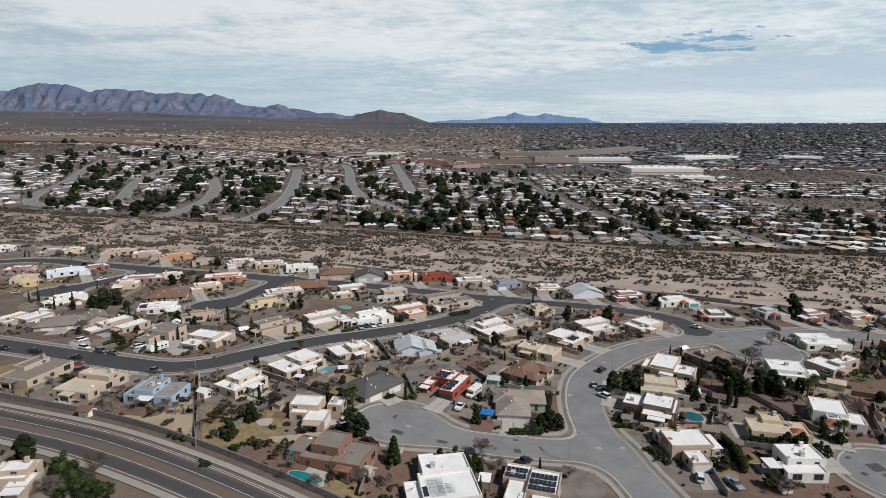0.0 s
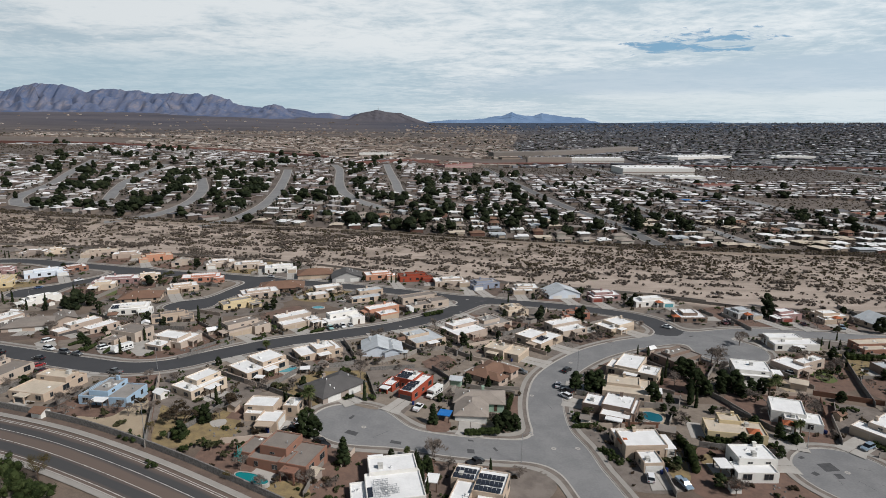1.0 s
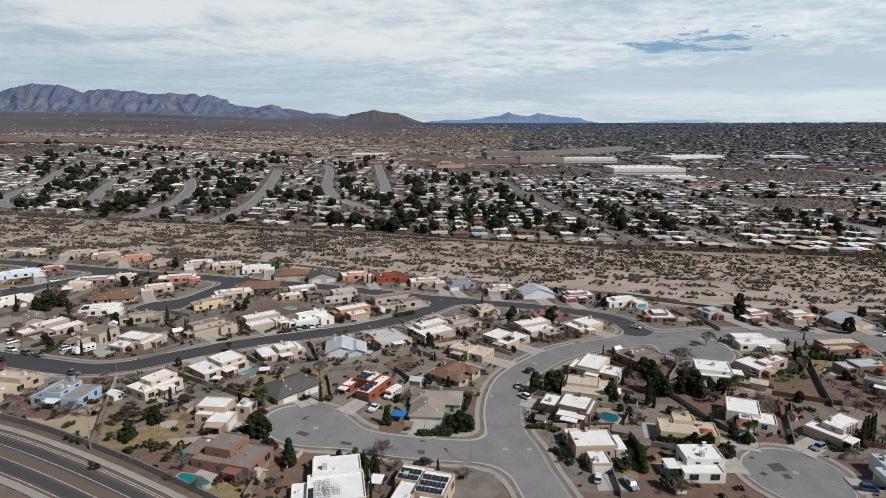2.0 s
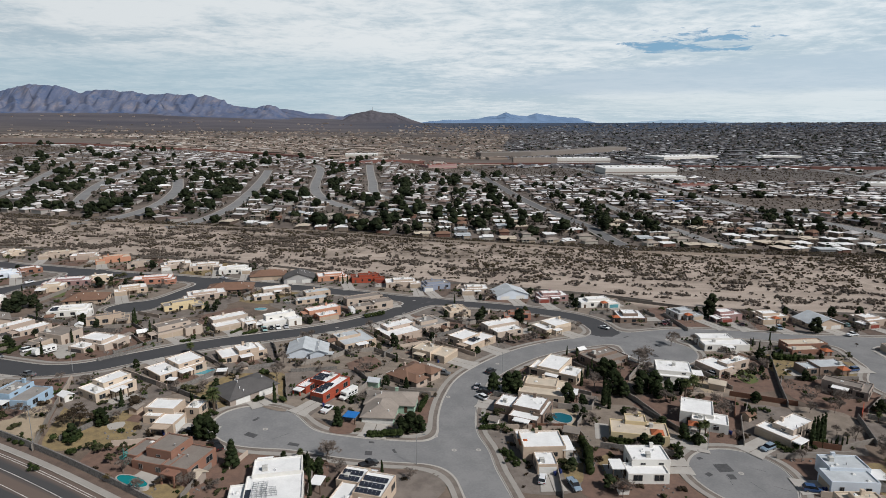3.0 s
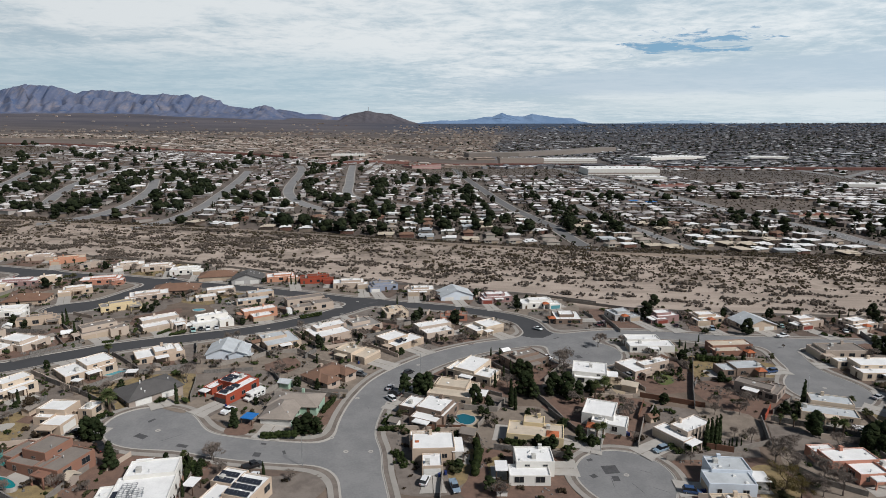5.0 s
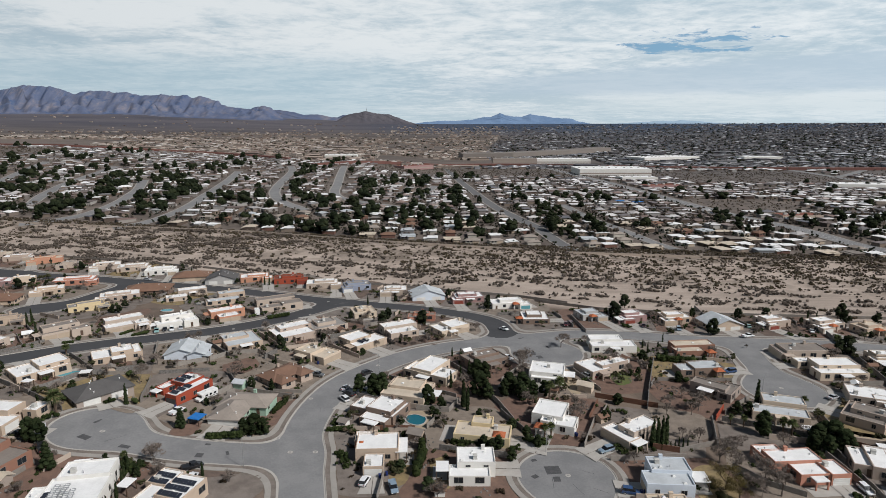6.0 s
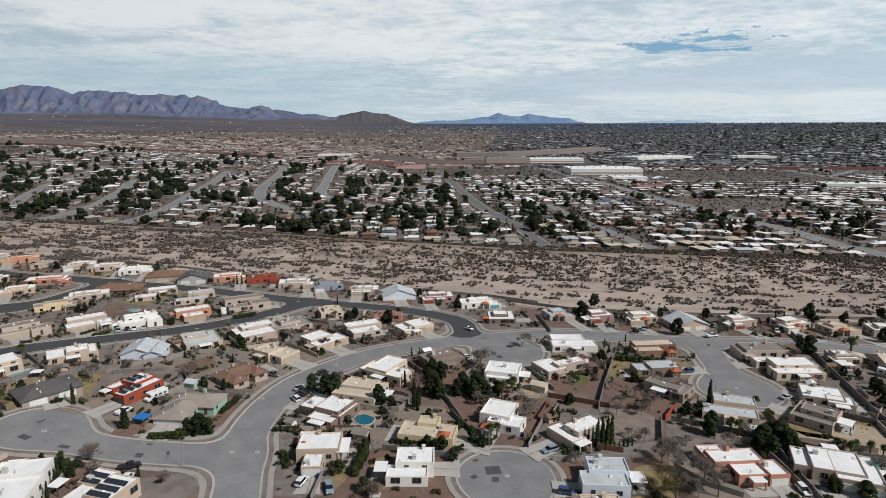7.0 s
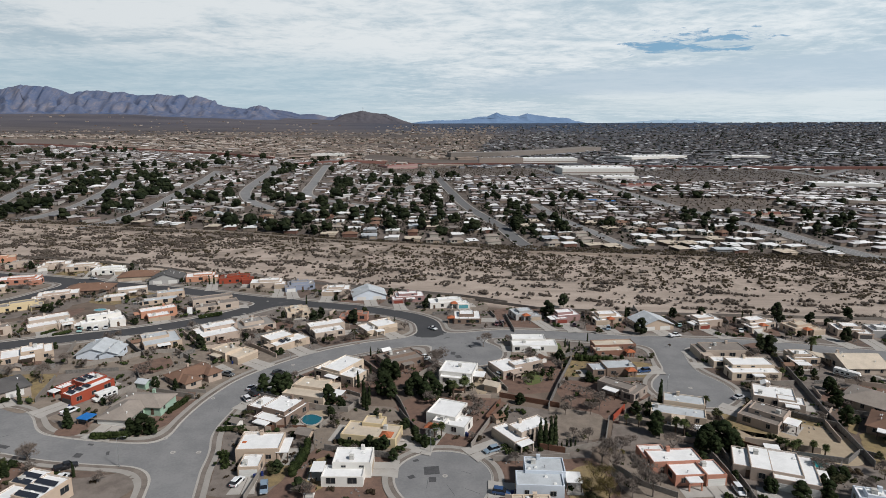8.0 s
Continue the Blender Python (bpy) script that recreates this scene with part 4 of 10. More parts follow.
            if rnd.random() < 0.55:
                put("roof_vent", shared("roof_vent", vent_bm, [MATS["metal_grey"]]), top, pose(px, py, b[4] - 0.36))
            else:
                put("skylight", shared("skylight", skylight_bm, [MATS["white_paint"]]), top, pose(px, py, b[4] - 0.36))
    if rnd.random() < 0.5 or style != "flat":
        b = max(blocks, key=lambda q: q[4])
        px, py = b[0] + (b[2] - b[0]) * rnd.uniform(0.25, 0.75), b[3] - 0.7
        bm = bmesh.new()
        zt = b[4] + (0.9 if style == "flat" else 1.6)
        box_bm(bm, px - 0.45, py - 0.35, b[4] - 0.5, px + 0.45, py + 0.35, zt)
        box_bm(bm, px - 0.52, py - 0.42, zt, px + 0.52, py + 0.42, zt + 0.12)
        part("chimney", bm, wm, top)
    for bk, u0, v0, nx_, ny_ in solar:
        b = blocks[bk]
        for a in range(nx_):
            for c in range(ny_):
                put("solar_panel", shared("solar_panel", panel_bm, [MATS["solar"]]), top, pose(b[0] + u0 + a * 1.06, b[1] + v0 + c * 2.6, b[4] + 0.12, 16))
    if racks:      # bare tilted solar racks and a column of flat panels
        rx, ry, rz = racks
        def rack_bm(bm):
            for u in (-1.6, -0.55, 0.55, 1.6):
                box_bm(bm, u - 0.04, -0.7, 0.05, u + 0.04, 0.7, 0.11)
                box_bm(bm, u - 0.03, 0.6, -0.5, u + 0.03, 0.66, 0.05)
            for v in (-0.6, 0.0, 0.6):
                box_bm(bm, -1.75, v - 0.04, 0.11, 1.75, v + 0.04, 0.16)
        for a, c in ((0.6, 4.9), (0.5, 3.2), (2.6, 2.4), (0.5, 1.5), (2.9, 0.7), (0.7, -0.2)):
            put("solar_rack", shared("solar_rack", rack_bm, [MATS["metal_grey"]]), top, pose(rx + a, ry + c, rz + 0.05, 20))
        for c in range(4):
            put("solar_panel", shared("solar_panel", panel_bm, [MATS["solar"]]), top, pose(rx - 2.2, ry + 0.2 + c * 0.95, rz - 0.28, 0, 0, 90))
    if tower:
        tx, ty = tower
        bm = bmesh.new()
        for sx in (-1, 1):
            for sy in (-1, 1):
                box_bm(bm, tx + sx * 1.15 - 0.25, ty + sy * 1.15 - 0.25, -0.4, tx + sx * 1.15 + 0.25, ty + sy * 1.15 + 0.25, 2.7)
        box_bm(bm, tx - 1.4, ty - 1.4, 2.5, tx + 1.4, ty + 1.4, 3.0)
        part("porch", bm, wm, top)
        bm = bmesh.new()
        for k in range(5):      # courses of clay tiles, each a step smaller
            r = 1.85 - k * 0.36
            bmesh.ops.create_cone(bm, cap_ends=True, segments=4, radius1=r * 1.414, radius2=(r - 0.34) * 1.414, depth=0.2, matrix=Matrix.Translation((tx, ty, 3.1 + k * 0.19)) @ Matrix.Rotation(radians(45), 4, 'Z'))
        part("tile_roof", bm, MATS["terracotta"], top, "orange clay tile roof")
    return top


def driveways():
    for q_i, (x, y, dx, dy, w) in enumerate(DRIVES):
        run, lift = 0.0, 0.17 + 0.0045 * (q_i % 16)
        while run < 22 and street_gap(x + dx * run, y + dy * run) > 0.45:
            run += 0.5
        if run >= 22:
            run = 8.0
        n = Vector((-dy, dx))
        k = max(2, int(run / 3))
        bm = bmesh.new()
        rows = []
        for i in range(k + 1):
            s = run * i / k
            half = w / 2 + (0.8 if i == k else 0)
            rows.append([bm.verts.new((px, py, land(px, py) + lift)) for px, py in ((x + dx * s + n.x * half * q, y + dy * s + n.y * half * q) for q in (-1, -0.03, 0.03, 1))])
        for a, b in zip(rows, rows[1:]):
            for j in (0, 2):
                bm.faces.new((a[j], a[j + 1], b[j + 1], b[j]))
        tagged(part("driveway", bm, MATS["concrete"]), "pale concrete driveway from garage to street", "driveway", kind="structure")


def in_home(x, y, margin=0.8):
    for hx, hy, turn, blocks in HOMES:
        if abs(x - hx) > 18 or abs(y - hy) > 18:
            continue
        c, s = math.cos(radians(turn)), math.sin(radians(turn))
        u, v = (x - hx) * c + (y - hy) * s, -(x - hx) * s + (y - hy) * c
        if any(b[0] - margin < u < b[2] + margin and b[1] - margin < v < b[3] + margin for b in blocks):
            return True
    return False


def on_drive(x, y, margin=0.6):
    for ox, oy, dx, dy, w in DRIVES:
        u, v = (x - ox) * dx + (y - oy) * dy, -(x - ox) * dy + (y - oy) * dx
        if -1 < u < 16 and abs(v) < w / 2 + margin:
            return True
    return False


def arterial_gap(x, y):
    return min(math.hypot(x - p[0], y - p[1]) for p in ARTERIAL)


def lots():
    """Each house's own plot of gravel, as far as its neighbours and the street, with a masonry wall where two plots meet."""
    P2 = np.array([(h[0], h[1]) for h in HOMES])
    kinds = ["gravel_grey"] * 6 + ["gravel_red"] * 3 + ["gravel_tan"] * 4 + ["dry_grass"] + ["soil"] * 2
    words = {"gravel_grey": "grey-brown gravel yard", "gravel_red": "reddish gravel yard", "gravel_tan": "pale tan gravel yard", "dry_grass": "yard of dry yellow winter grass", "soil": "bare brown earth yard"}
    for i, (hx, hy, turn, blocks) in enumerate(HOMES):
        rnd = random.Random(i * 31 + 3)
        ring, stops = [], []
        for k in range(60):
            a = 2 * math.pi * k / 60
            r, why = 3.0, "far"
            while r < 21.0:
                px, py = hx + math.cos(a) * r, hy + math.sin(a) * r
                if street_gap(px, py) < 3.45:
                    why = "street"
                    break
                if arterial_gap(px, py) < 11.3:
                    why = "road"
                    break
                d = np.hypot(P2[:, 0] - px, P2[:, 1] - py)
                j = int(np.argmin(d))
                if j != i:
                    why = j
                    break
                r += 0.4
            ring.append((hx + math.cos(a) * (r - 0.2), hy + math.sin(a) * (r - 0.2)))
            stops.append(why)
        kind = rnd.choice(kinds)
        tagged(fan_sheet("yard", hx, hy, ring, 0.06, MATS[kind]), words[kind] + " round a house", "yard", kind="structure")
        run = []
        for q in list(range(60)) + [0]:
            w = stops[q]
            if isinstance(w, int) and w > i and (not run or run[-1][0] == w) and not in_home(*ring[q], 0.3) and not on_drive(*ring[q]):
                run.append((w, ring[q]))
            else:
                if len(run) >= 3:
                    yard_wall([p for _, p in run][::2] if len(run) > 4 else [p for _, p in run], rnd.choice((1.4, 1.7, 1.9)), rnd.choice(("block_wall", "block_wall", "stone_wall", "stone_wall", "stucco_beige")))
                run = []


def yard_shrubs():
    """Low planting round the houses: the first few hundred singly, the rest as one mesh."""
    rnd = random.Random(77)
    spots = []
    for hx, hy, turn, blocks in HOMES:
        for _ in range(36 if hx < 30 else 20):
            a, r = rnd.uniform(0, 6.28), rnd.uniform(6, 20)
            x, y = hx + math.cos(a) * r, hy + math.sin(a) * r
            if in_home(x, y, 1.0) or on_drive(x, y, 1.0) or street_gap(x, y) < 3.6 or arterial_gap(x, y) < 12 or any(math.hypot(x - p[0], y - p[1]) < 1.6 for p in spots) or any(math.hypot(x - p[0], y - p[1]) < 7.0 for p in POOLS):
                continue
            spots.append((x, y, rnd.random(), rnd.uniform(0.5, 1.3) + 1.5 * rnd.random() ** 3, hy))
    spots.sort(key=lambda s: s[1])
    sets, rng = {"leaf_scrub": ([], []), "leaf_hedge": ([], [])}, np.random.default_rng(5)
    for n, (x, y, kind, size, _) in enumerate(spots):
        if n < 210:
            plant("shrub" if kind < 0.32 else "dry_shrub" if kind < 0.72 else "sage_bush", x, y, size, n)
        else:
            cs = [(x + rng.normal() * 0.45 * size, y + rng.normal() * 0.45 * size, land(x, y) + 0.45 * size) for _ in range(4)]
            v, f = foliage(rng, cs, [0.45 * size * rng.uniform(0.7, 1.2) for _ in cs], 26, 0.06 + 0.06 * size, 0.85, 0.7)
            verts, faces = sets["leaf_hedge" if kind < 0.5 else "leaf_scrub"]
            k = len(verts)
            verts += v
            faces += [tuple(q + k for q in g) for g in f]
    for tone, (verts, faces) in sets.items():
        ob = new("yard_shrubs", make_mesh("yard_shrubs", verts, faces, MATS[tone]))
        tagged(ob, "many low dry shrubs in gravel yards" if tone == "leaf_scrub" else "many low dark green shrubs in gravel yards", "shrubs", kind="stuff")


def back_yards():
    """Each plot's own clutter: a paved terrace, here and there a shed, small trees and boulders."""
    P2 = np.array([(h[0], h[1]) for h in HOMES])
    rocks_v, rocks_f = [], []
    for i, (hx, hy, turn, blocks) in enumerate(HOMES):
        rnd = random.Random(i * 17 + 1)
        c, s = math.cos(radians(turn)), math.sin(radians(turn))
        x0, y0, x1, y1 = min(b[0] for b in blocks), min(b[1] for b in blocks), max(b[2] for b in blocks), max(b[3] for b in blocks)

        def world(u, v):
            return hx + u * c - v * s, hy + u * s + v * c
        # terrace along the side that lies furthest from the street
        sides = {"s": ((x0 + x1) / 2, y0 - 2.2), "n": ((x0 + x1) / 2, y1 + 2.2), "w": (x0 - 2.2, (y0 + y1) / 2), "e": (x1 + 2.2, (y0 + y1) / 2)}
        best = max(sides, key=lambda k: street_gap(*world(*sides[k])))
        u, v = sides[best]
        wu, wv = (rnd.uniform(3, 5), 2.1) if best in "sn" else (2.1, rnd.uniform(3, 5))
        ring = [world(u + a * wu, v + b * wv) for a, b in ((-1, -1), (1, -1), (1, 1), (-1, 1))]
        if all(street_gap(*q) > 3.6 and int(np.argmin(np.hypot(P2[:, 0] - q[0], P2[:, 1] - q[1]))) == i for q in ring):
            tagged(mesh_object("terrace", [(x, y, land(x, y) + 0.12) for x, y in ring], [(0, 1, 2, 3)], MATS["concrete" if rnd.random() < 0.7 else "gravel_red"]), "paved terrace behind a house", "terrace", kind="structure")

        def free(tries=12, lo=7, hi=18):
            for _ in range(tries):
                a, r = rnd.uniform(0, 6.28), rnd.uniform(lo, hi)
                x, y = hx + math.cos(a) * r, hy + math.sin(a) * r
                if in_home(x, y, 1.8) or on_drive(x, y, 1.5) or street_gap(x, y) < 5 or arterial_gap(x, y) < 13:
                    continue
                if int(np.argmin(np.hypot(P2[:, 0] - x, P2[:, 1] - y))) == i:
                    return x, y
            return None
        if rnd.random() < 0.3:
            q = free()
            if q:
                shed(q[0], q[1], turn + rnd.choice((0, 90)), rnd.uniform(2.4, 3.4), rnd.uniform(2, 2.8), 2.1, rnd.choice(("stucco_beige", "stucco_white", "stucco_tan")), rnd.choice(("roof_taupe", "roof_brown", "roof_white")))
        for kind, chance, lo, hi in (("bare", 0.9, 3, 5.5), ("bare", 0.7, 2.5, 5), ("olive", 0.35, 2.5, 4.5), ("dry", 0.3, 2, 3.5), ("pine", 0.4, 2.2, 4.5), ("pine", 0.2, 2, 3), ("cypress", 0.15, 3, 5)):
            q = free() if rnd.random() < chance else None
            if q:
                plant(kind, q[0], q[1], round(rnd.uniform(lo, hi), 1), rnd.randrange(3), rnd.uniform(1.0, 1.4))
        for _ in range(3):
            q = free()
            if not q:
                continue
            for _ in range(9):
                rx, ry, r = q[0] + rnd.gauss(0, 1.6), q[1] + rnd.gauss(0, 1.6), rnd.uniform(0.12, 0.45)
                if in_home(rx, ry, 0.5) or street_gap(rx, ry) < 4:
                    continue
                k = len(rocks_v)
                z = land(rx, ry)
                for ang in range(5):
                    a = ang * 1.257 + rnd.uniform(-0.3, 0.3)
                    rocks_v.append((rx + math.cos(a) * r, ry + math.sin(a) * r, z))
                for ang in range(5):
                    a = ang * 1.257 + rnd.uniform(-0.3, 0.3)
                    rocks_v.append((rx + math.cos(a) * r * 0.6, ry + math.sin(a) * r * 0.6, z + r * rnd.uniform(0.7, 1.2)))
                rocks_f += [(k + j, k + (j + 1) % 5, k + 5 + (j + 1) % 5, k + 5 + j) for j in range(5)] + [tuple(range(k + 5, k + 10))]
    tagged(mesh_object("boulders", rocks_v, rocks_f, MATS["stone_wall"]), "many small grey landscape boulders in gravel yards", "boulders", kind="stuff")


def tar_patch(x, y, w, d, turn):
    """One squared-off asphalt repair."""
    m = pose(x, y, 0, 0, 0, turn)
    ring = [m @ Vector((u * w / 2, v * d / 2, 0)) for u, v in ((-1, -1), (1, -0.94), (0.97, 1), (-0.98, 0.96))]
    return tagged(mesh_object("road_patch", [(p.x, p.y, land(p.x, p.y) + 0.046) for p in ring], [(0, 1, 2, 3)], MATS["patch_tar"]), "dark squared asphalt repair in the street", "road patch", kind="structure")


def road_patches():
    """Darker repair patches and sealed cracks on the asphalt."""
    rnd = random.Random(9)
    made = 0
    while made < 34:
        x, y = rnd.uniform(-200, 290), rnd.uniform(110, 345)
        if street_gap(x, y) > -1.6:
            continue
        a = rnd.uniform(0, 3.14)
        long_one = rnd.random() < 0.55
        w, d = (rnd.uniform(3, 8), rnd.uniform(0.06, 0.12)) if long_one else (rnd.uniform(0.9, 3.6), rnd.uniform(0.7, 2.4))
        c, s = math.cos(a), math.sin(a)
        ring = []
        n = 10 if not long_one else 2
        for k in range(n + 1):
            t = k / n * 2 - 1
            ring.append((t * w / 2, -d / 2 + rnd.uniform(-0.1, 0.1) * d))
        for k in range(n, -1, -1):
            t = k / n * 2 - 1
            ring.append((t * w / 2, d / 2 + rnd.uniform(-0.1, 0.1) * d))
        pts = [(x + u * c - v * s, y + u * s + v * c) for u, v in ring]
        if any(street_gap(*p) > -0.4 for p in pts):
            continue
        made += 1
        tagged(mesh_object("road_patch", [(px, py, land(px, py) + 0.038) for px, py in pts], [tuple(range(len(pts)))], MATS["patch_tar"]), "dark tar repair on the asphalt", "road patch", kind="structure")


road_patches()

# ---- the houses, street by street ----
house(-84.5, 168.5, -7.1, [(-7.4, -5, 7.7, 5, 2.99), (-4.8, -3.8, 1.2, 5.5, 4.16)], patios=[(-2, -7.9, 2.3, -5, 2.9)], wall='skyblue', roof='grey', garage='n0', drive=False, seed=0)
house(-107.8, 175.0, -13.3, [(-6.2, -8.1, 6.5, 8.1, 2.9), (-5.4, 0.9, 5.7, 6, 4.24)], wall='tan', roof='cream', garage='n0', seed=1)
house(-131.7, 185.3, -16.5, [(-5.5, -8.6, 6.8, 8.2, 3.08), (-6.2, -2.6, -1.4, 6.6, 4.16)], wall='beige', roof='taupe', garage='n0', seed=2)
house(-94.7, 122.5, 7.6, [(0.3, -5.2, 5.2, 0.4, 2.9), (-5.2, -2.6, 3.4, 5.2, 3.32), (-2.9, -0.8, 3.1, 3.7, 4.24)], wall='tan', roof='white', seed=3)
house(-62.8, 176.7, 58.8, [(-5.9, -4.8, 7.1, 4.8, 3.08), (-1.6, -1.8, 7.4, 4.1, 4.24)], patios=[(-1.6, -7.7, 2.8, -4.8, 2.9)], wall='cream', roof='white', garage='n0', drive=False, seed=4)
house(-90.6, 224.6, 71.2, [(-10.3, -2.6, -1.9, 5, 2.9), (-4.2, -4.7, 3.4, 6.7, 3.98), (-5.4, -7.3, 6.3, -1.3, 3.03)], wall='beige', roof='white', garage='w0', door='dark', drive=False, seed=5)
house(-111.2, 231.0, 70.4, [(-3.7, -6.1, 5.9, 6.1, 4.4), (-9.5, -1.7, -2.7, 4.2, 3.01)], wall='beige', roof='taupe', garage='s1', door='tan', seed=6)
house(-135.0, 247.2, 59.5, [(-9.4, 0.5, 3.9, 6.1, 4.14), (-6.3, -7.9, 6.3, -1.8, 3.1), (-15.1, -0.4, -5, 5.7, 3.03)], wall='pink', roof='white', garage='s2', door='dark', seed=7)
house(-161.9, 248.7, 15.8, [(-10, -6, 10, 6, 2.8)], style='hip', wall='pink', roof='taupe', garage='s0', door='white', seed=8)
house(-152.0, 255.3, 37.9, [(-3.6, -5.6, 3.6, 5.6, 4.2)], style='gable_y', wall='pink', roof='taupe', seed=9)
house(-190.5, 259.0, 68.0, [(-8.9, -6.5, 4.6, 3.6, 2.99), (-3, -12, 9.7, -3.6, 3.19), (-8.4, -3.6, 3.7, 0.5, 3.91)], wall='pink', roof='white', garage='s1', door='white', seed=10)
house(-194.0, 302.0, 51.3, [(-9.3, -4.4, -3.1, 1.9, 2.9), (-7.2, -1.5, 9.3, 4.4, 3.32), (-5.1, -0.7, 5.6, 3.2, 4.28)], wall='white', roof='white', seed=11)
house(-248.8, 349.6, 24.4, [(-6.5, -5.4, 6.5, 5.4, 3.0), (-3.9, -2.2, 3.3, 3.8, 4.08)], wall='cream', roof='cream', garage='e0', door='white', seed=12)
house(-242.9, 347.6, 108.2, [(-9.9, -4.4, -3.5, 2, 2.9), (-7.7, -1.5, 10, 4.4, 3.32), (-5.4, -0.7, 5.9, 3.3, 3.99)], wall='yellow', roof='cream', seed=13)
house(-264.7, 371.0, 14.1, [(3.3, -5.9, 9.6, 0.5, 2.9), (-9.6, -3, 7.4, 5.9, 3.32), (-5.3, -0.9, 5.7, 4.2, 4.29)], wall='mauve', roof='white', seed=14)
house(-232.9, 366.7, 34.6, [(5.2, -6.4, 11.5, 0, 2.9), (-11.5, -3.5, 9.4, 6.4, 3.32), (-6.4, -1, 6.9, 4.6, 4.16)], wall='ice', roof='white', garage='s0', door='white', seed=15)
house(-221.9, 377.5, 47.1, [(-7.4, -5.9, -1.1, 0.5, 2.9), (-5.2, -3, 7.4, 5.9, 3.32), (-4.1, -0.9, 4.4, 4.2, 3.95)], wall='brick', roof='white', seed=16)
house(-179.3, 349.5, 12.9, [(-12.4, -6.4, -6.1, 0, 2.9), (-10.3, -3.5, 12.4, 6.4, 3.32), (-6.9, -1, 7.5, 4.6, 4.1)], wall='mauve', roof='white', seed=17)
house(-180.9, 335.7, 18.1, [(-6.8, -5.4, -0.5, 1, 2.9), (-4.5, -2.5, 6.8, 5.4, 3.32), (-3.7, -0.8, 4.1, 3.9, 4.31)], patios=[(-6.1, -8.6, -1.2, -5.4, 2.9)], wall='cream', roof='white', seed=18)
house(-146.3, 310.7, 13.5, [(-9.7, -6.4, 9.7, 6.4, 2.7)], style='hip', wall='tan', roof='brown', seed=19)
house(-135.7, 279.8, 16.5, [(3.3, -6.7, 9.5, -0.5, 2.9), (-9.5, -3.8, 7.4, 6.7, 3.32), (-5.3, -1.1, 5.7, 4.9, 4.0)], solar=[(1, 1.2, 3.3, 8, 2)], wall='white', roof='white', seed=20)
house(-133.8, 331.6, 29.5, [(-8.4, -5.9, -2.1, 0.5, 2.9), (-6.1, -3, 8.4, 5.9, 3.32), (-4.6, -0.9, 5, 4.2, 4.0)], wall='tan', roof='white', garage='s0', door='tan', seed=21)
house(-130.9, 354.6, 16.8, [(5.6, -6.4, 12, 0, 2.9), (-12, -3.5, 9.7, 6.4, 3.32), (-6.6, -1, 7.2, 4.6, 3.99)], wall='rose', roof='white', seed=22)
house(-323.8, 435.9, 23.2, [(-7.8, -6, -1.4, 0.5, 2.9), (-5.5, -3, 7.8, 6, 3.32), (-4.3, -0.9, 4.7, 4.3, 4.33)], wall='white', roof='white', seed=23)
house(-279.2, 425.5, 14.3, [(-8.2, -5.9, -1.9, 0.5, 2.9), (-6, -3, 8.2, 5.9, 3.32), (-4.5, -0.9, 4.9, 4.2, 4.02)], wall='taupe', roof='white', seed=24)
house(-266.7, 430.3, 28.0, [(-6.4, -5.4, -0.3, 1, 2.9), (-4.3, -2.5, 6.4, 5.4, 3.32), (-3.5, -0.8, 3.8, 3.9, 4.32)], wall='cream', roof='white', seed=25)
house(-232.1, 425.3, 20.3, [(-11.4, -6.4, -5.1, 0, 2.9), (-9.2, -3.4, 11.4, 6.4, 3.32), (-6.3, -1, 6.9, 4.6, 4.29)], wall='beige', roof='cream', garage='s0', door='tan', seed=26)
house(-209.2, 419.4, 18.4, [(3, -5.9, 9.3, 0.5, 2.9), (-9.3, -3, 7.1, 5.9, 3.32), (-5.1, -0.9, 5.6, 4.2, 4.07)], wall='pink', roof='white', garage='s0', door='tan', seed=27)
house(-185.7, 411.0, 30.8, [(-10.8, -5.9, -4.4, 0.5, 2.9), (-8.5, -3, 10.8, 5.9, 3.32), (-5.9, -0.9, 6.4, 4.2, 4.16)], wall='orange', roof='cream', garage='s0', door='tan', seed=28)
house(-160.8, 396.9, 21.8, [(-7, -4.9, -0.7, 1.5, 2.9), (-4.7, -2, 7, 4.9, 3.32), (-3.9, -0.8, 4.2, 3.6, 4.01)], wall='beige', roof='grey', seed=29)
house(-134.3, 392.4, 26.6, [(-9.4, -6.4, -3.1, 0, 2.9), (-7.2, -3.5, 9.4, 6.4, 3.32), (-5.1, -1, 5.6, 4.6, 4.33)], wall='beige', roof='white', garage='s0', door='white', seed=30)
house(-113.1, 388.9, 19.0, [(3.9, -6.4, 10.2, 0, 2.9), (-10.2, -3.5, 8, 6.4, 3.32), (-5.6, -1, 6.1, 4.6, 4.06)], wall='beige', roof='white', garage='s0', door='dark', seed=31)
house(-90.8, 379.3, 14.0, [(3.6, -6.4, 9.9, 0, 2.9), (-9.9, -3.5, 7.6, 6.4, 3.32), (-5.4, -1, 5.9, 4.6, 4.11)], wall='white', roof='white', garage='s0', door='tan', seed=32)
house(-66.2, 366.2, 12.6, [(-10.5, -6.4, 10.5, 6.4, 2.8)], style='hip', wall='tan', roof='brown', garage='s0', door='tan', seed=33)
house(-45.8, 359.9, 11.8, [(-8.8, -7, 8.8, 7, 2.8)], style='gable_y', wall='grey', roof='dark', garage='s0', door='white', seed=34)
house(-78.6, 334.8, 10.4, [(-12.1, -6.9, 12.1, 6.9, 2.8)], style='hip', wall='brown', roof='brown', seed=35)
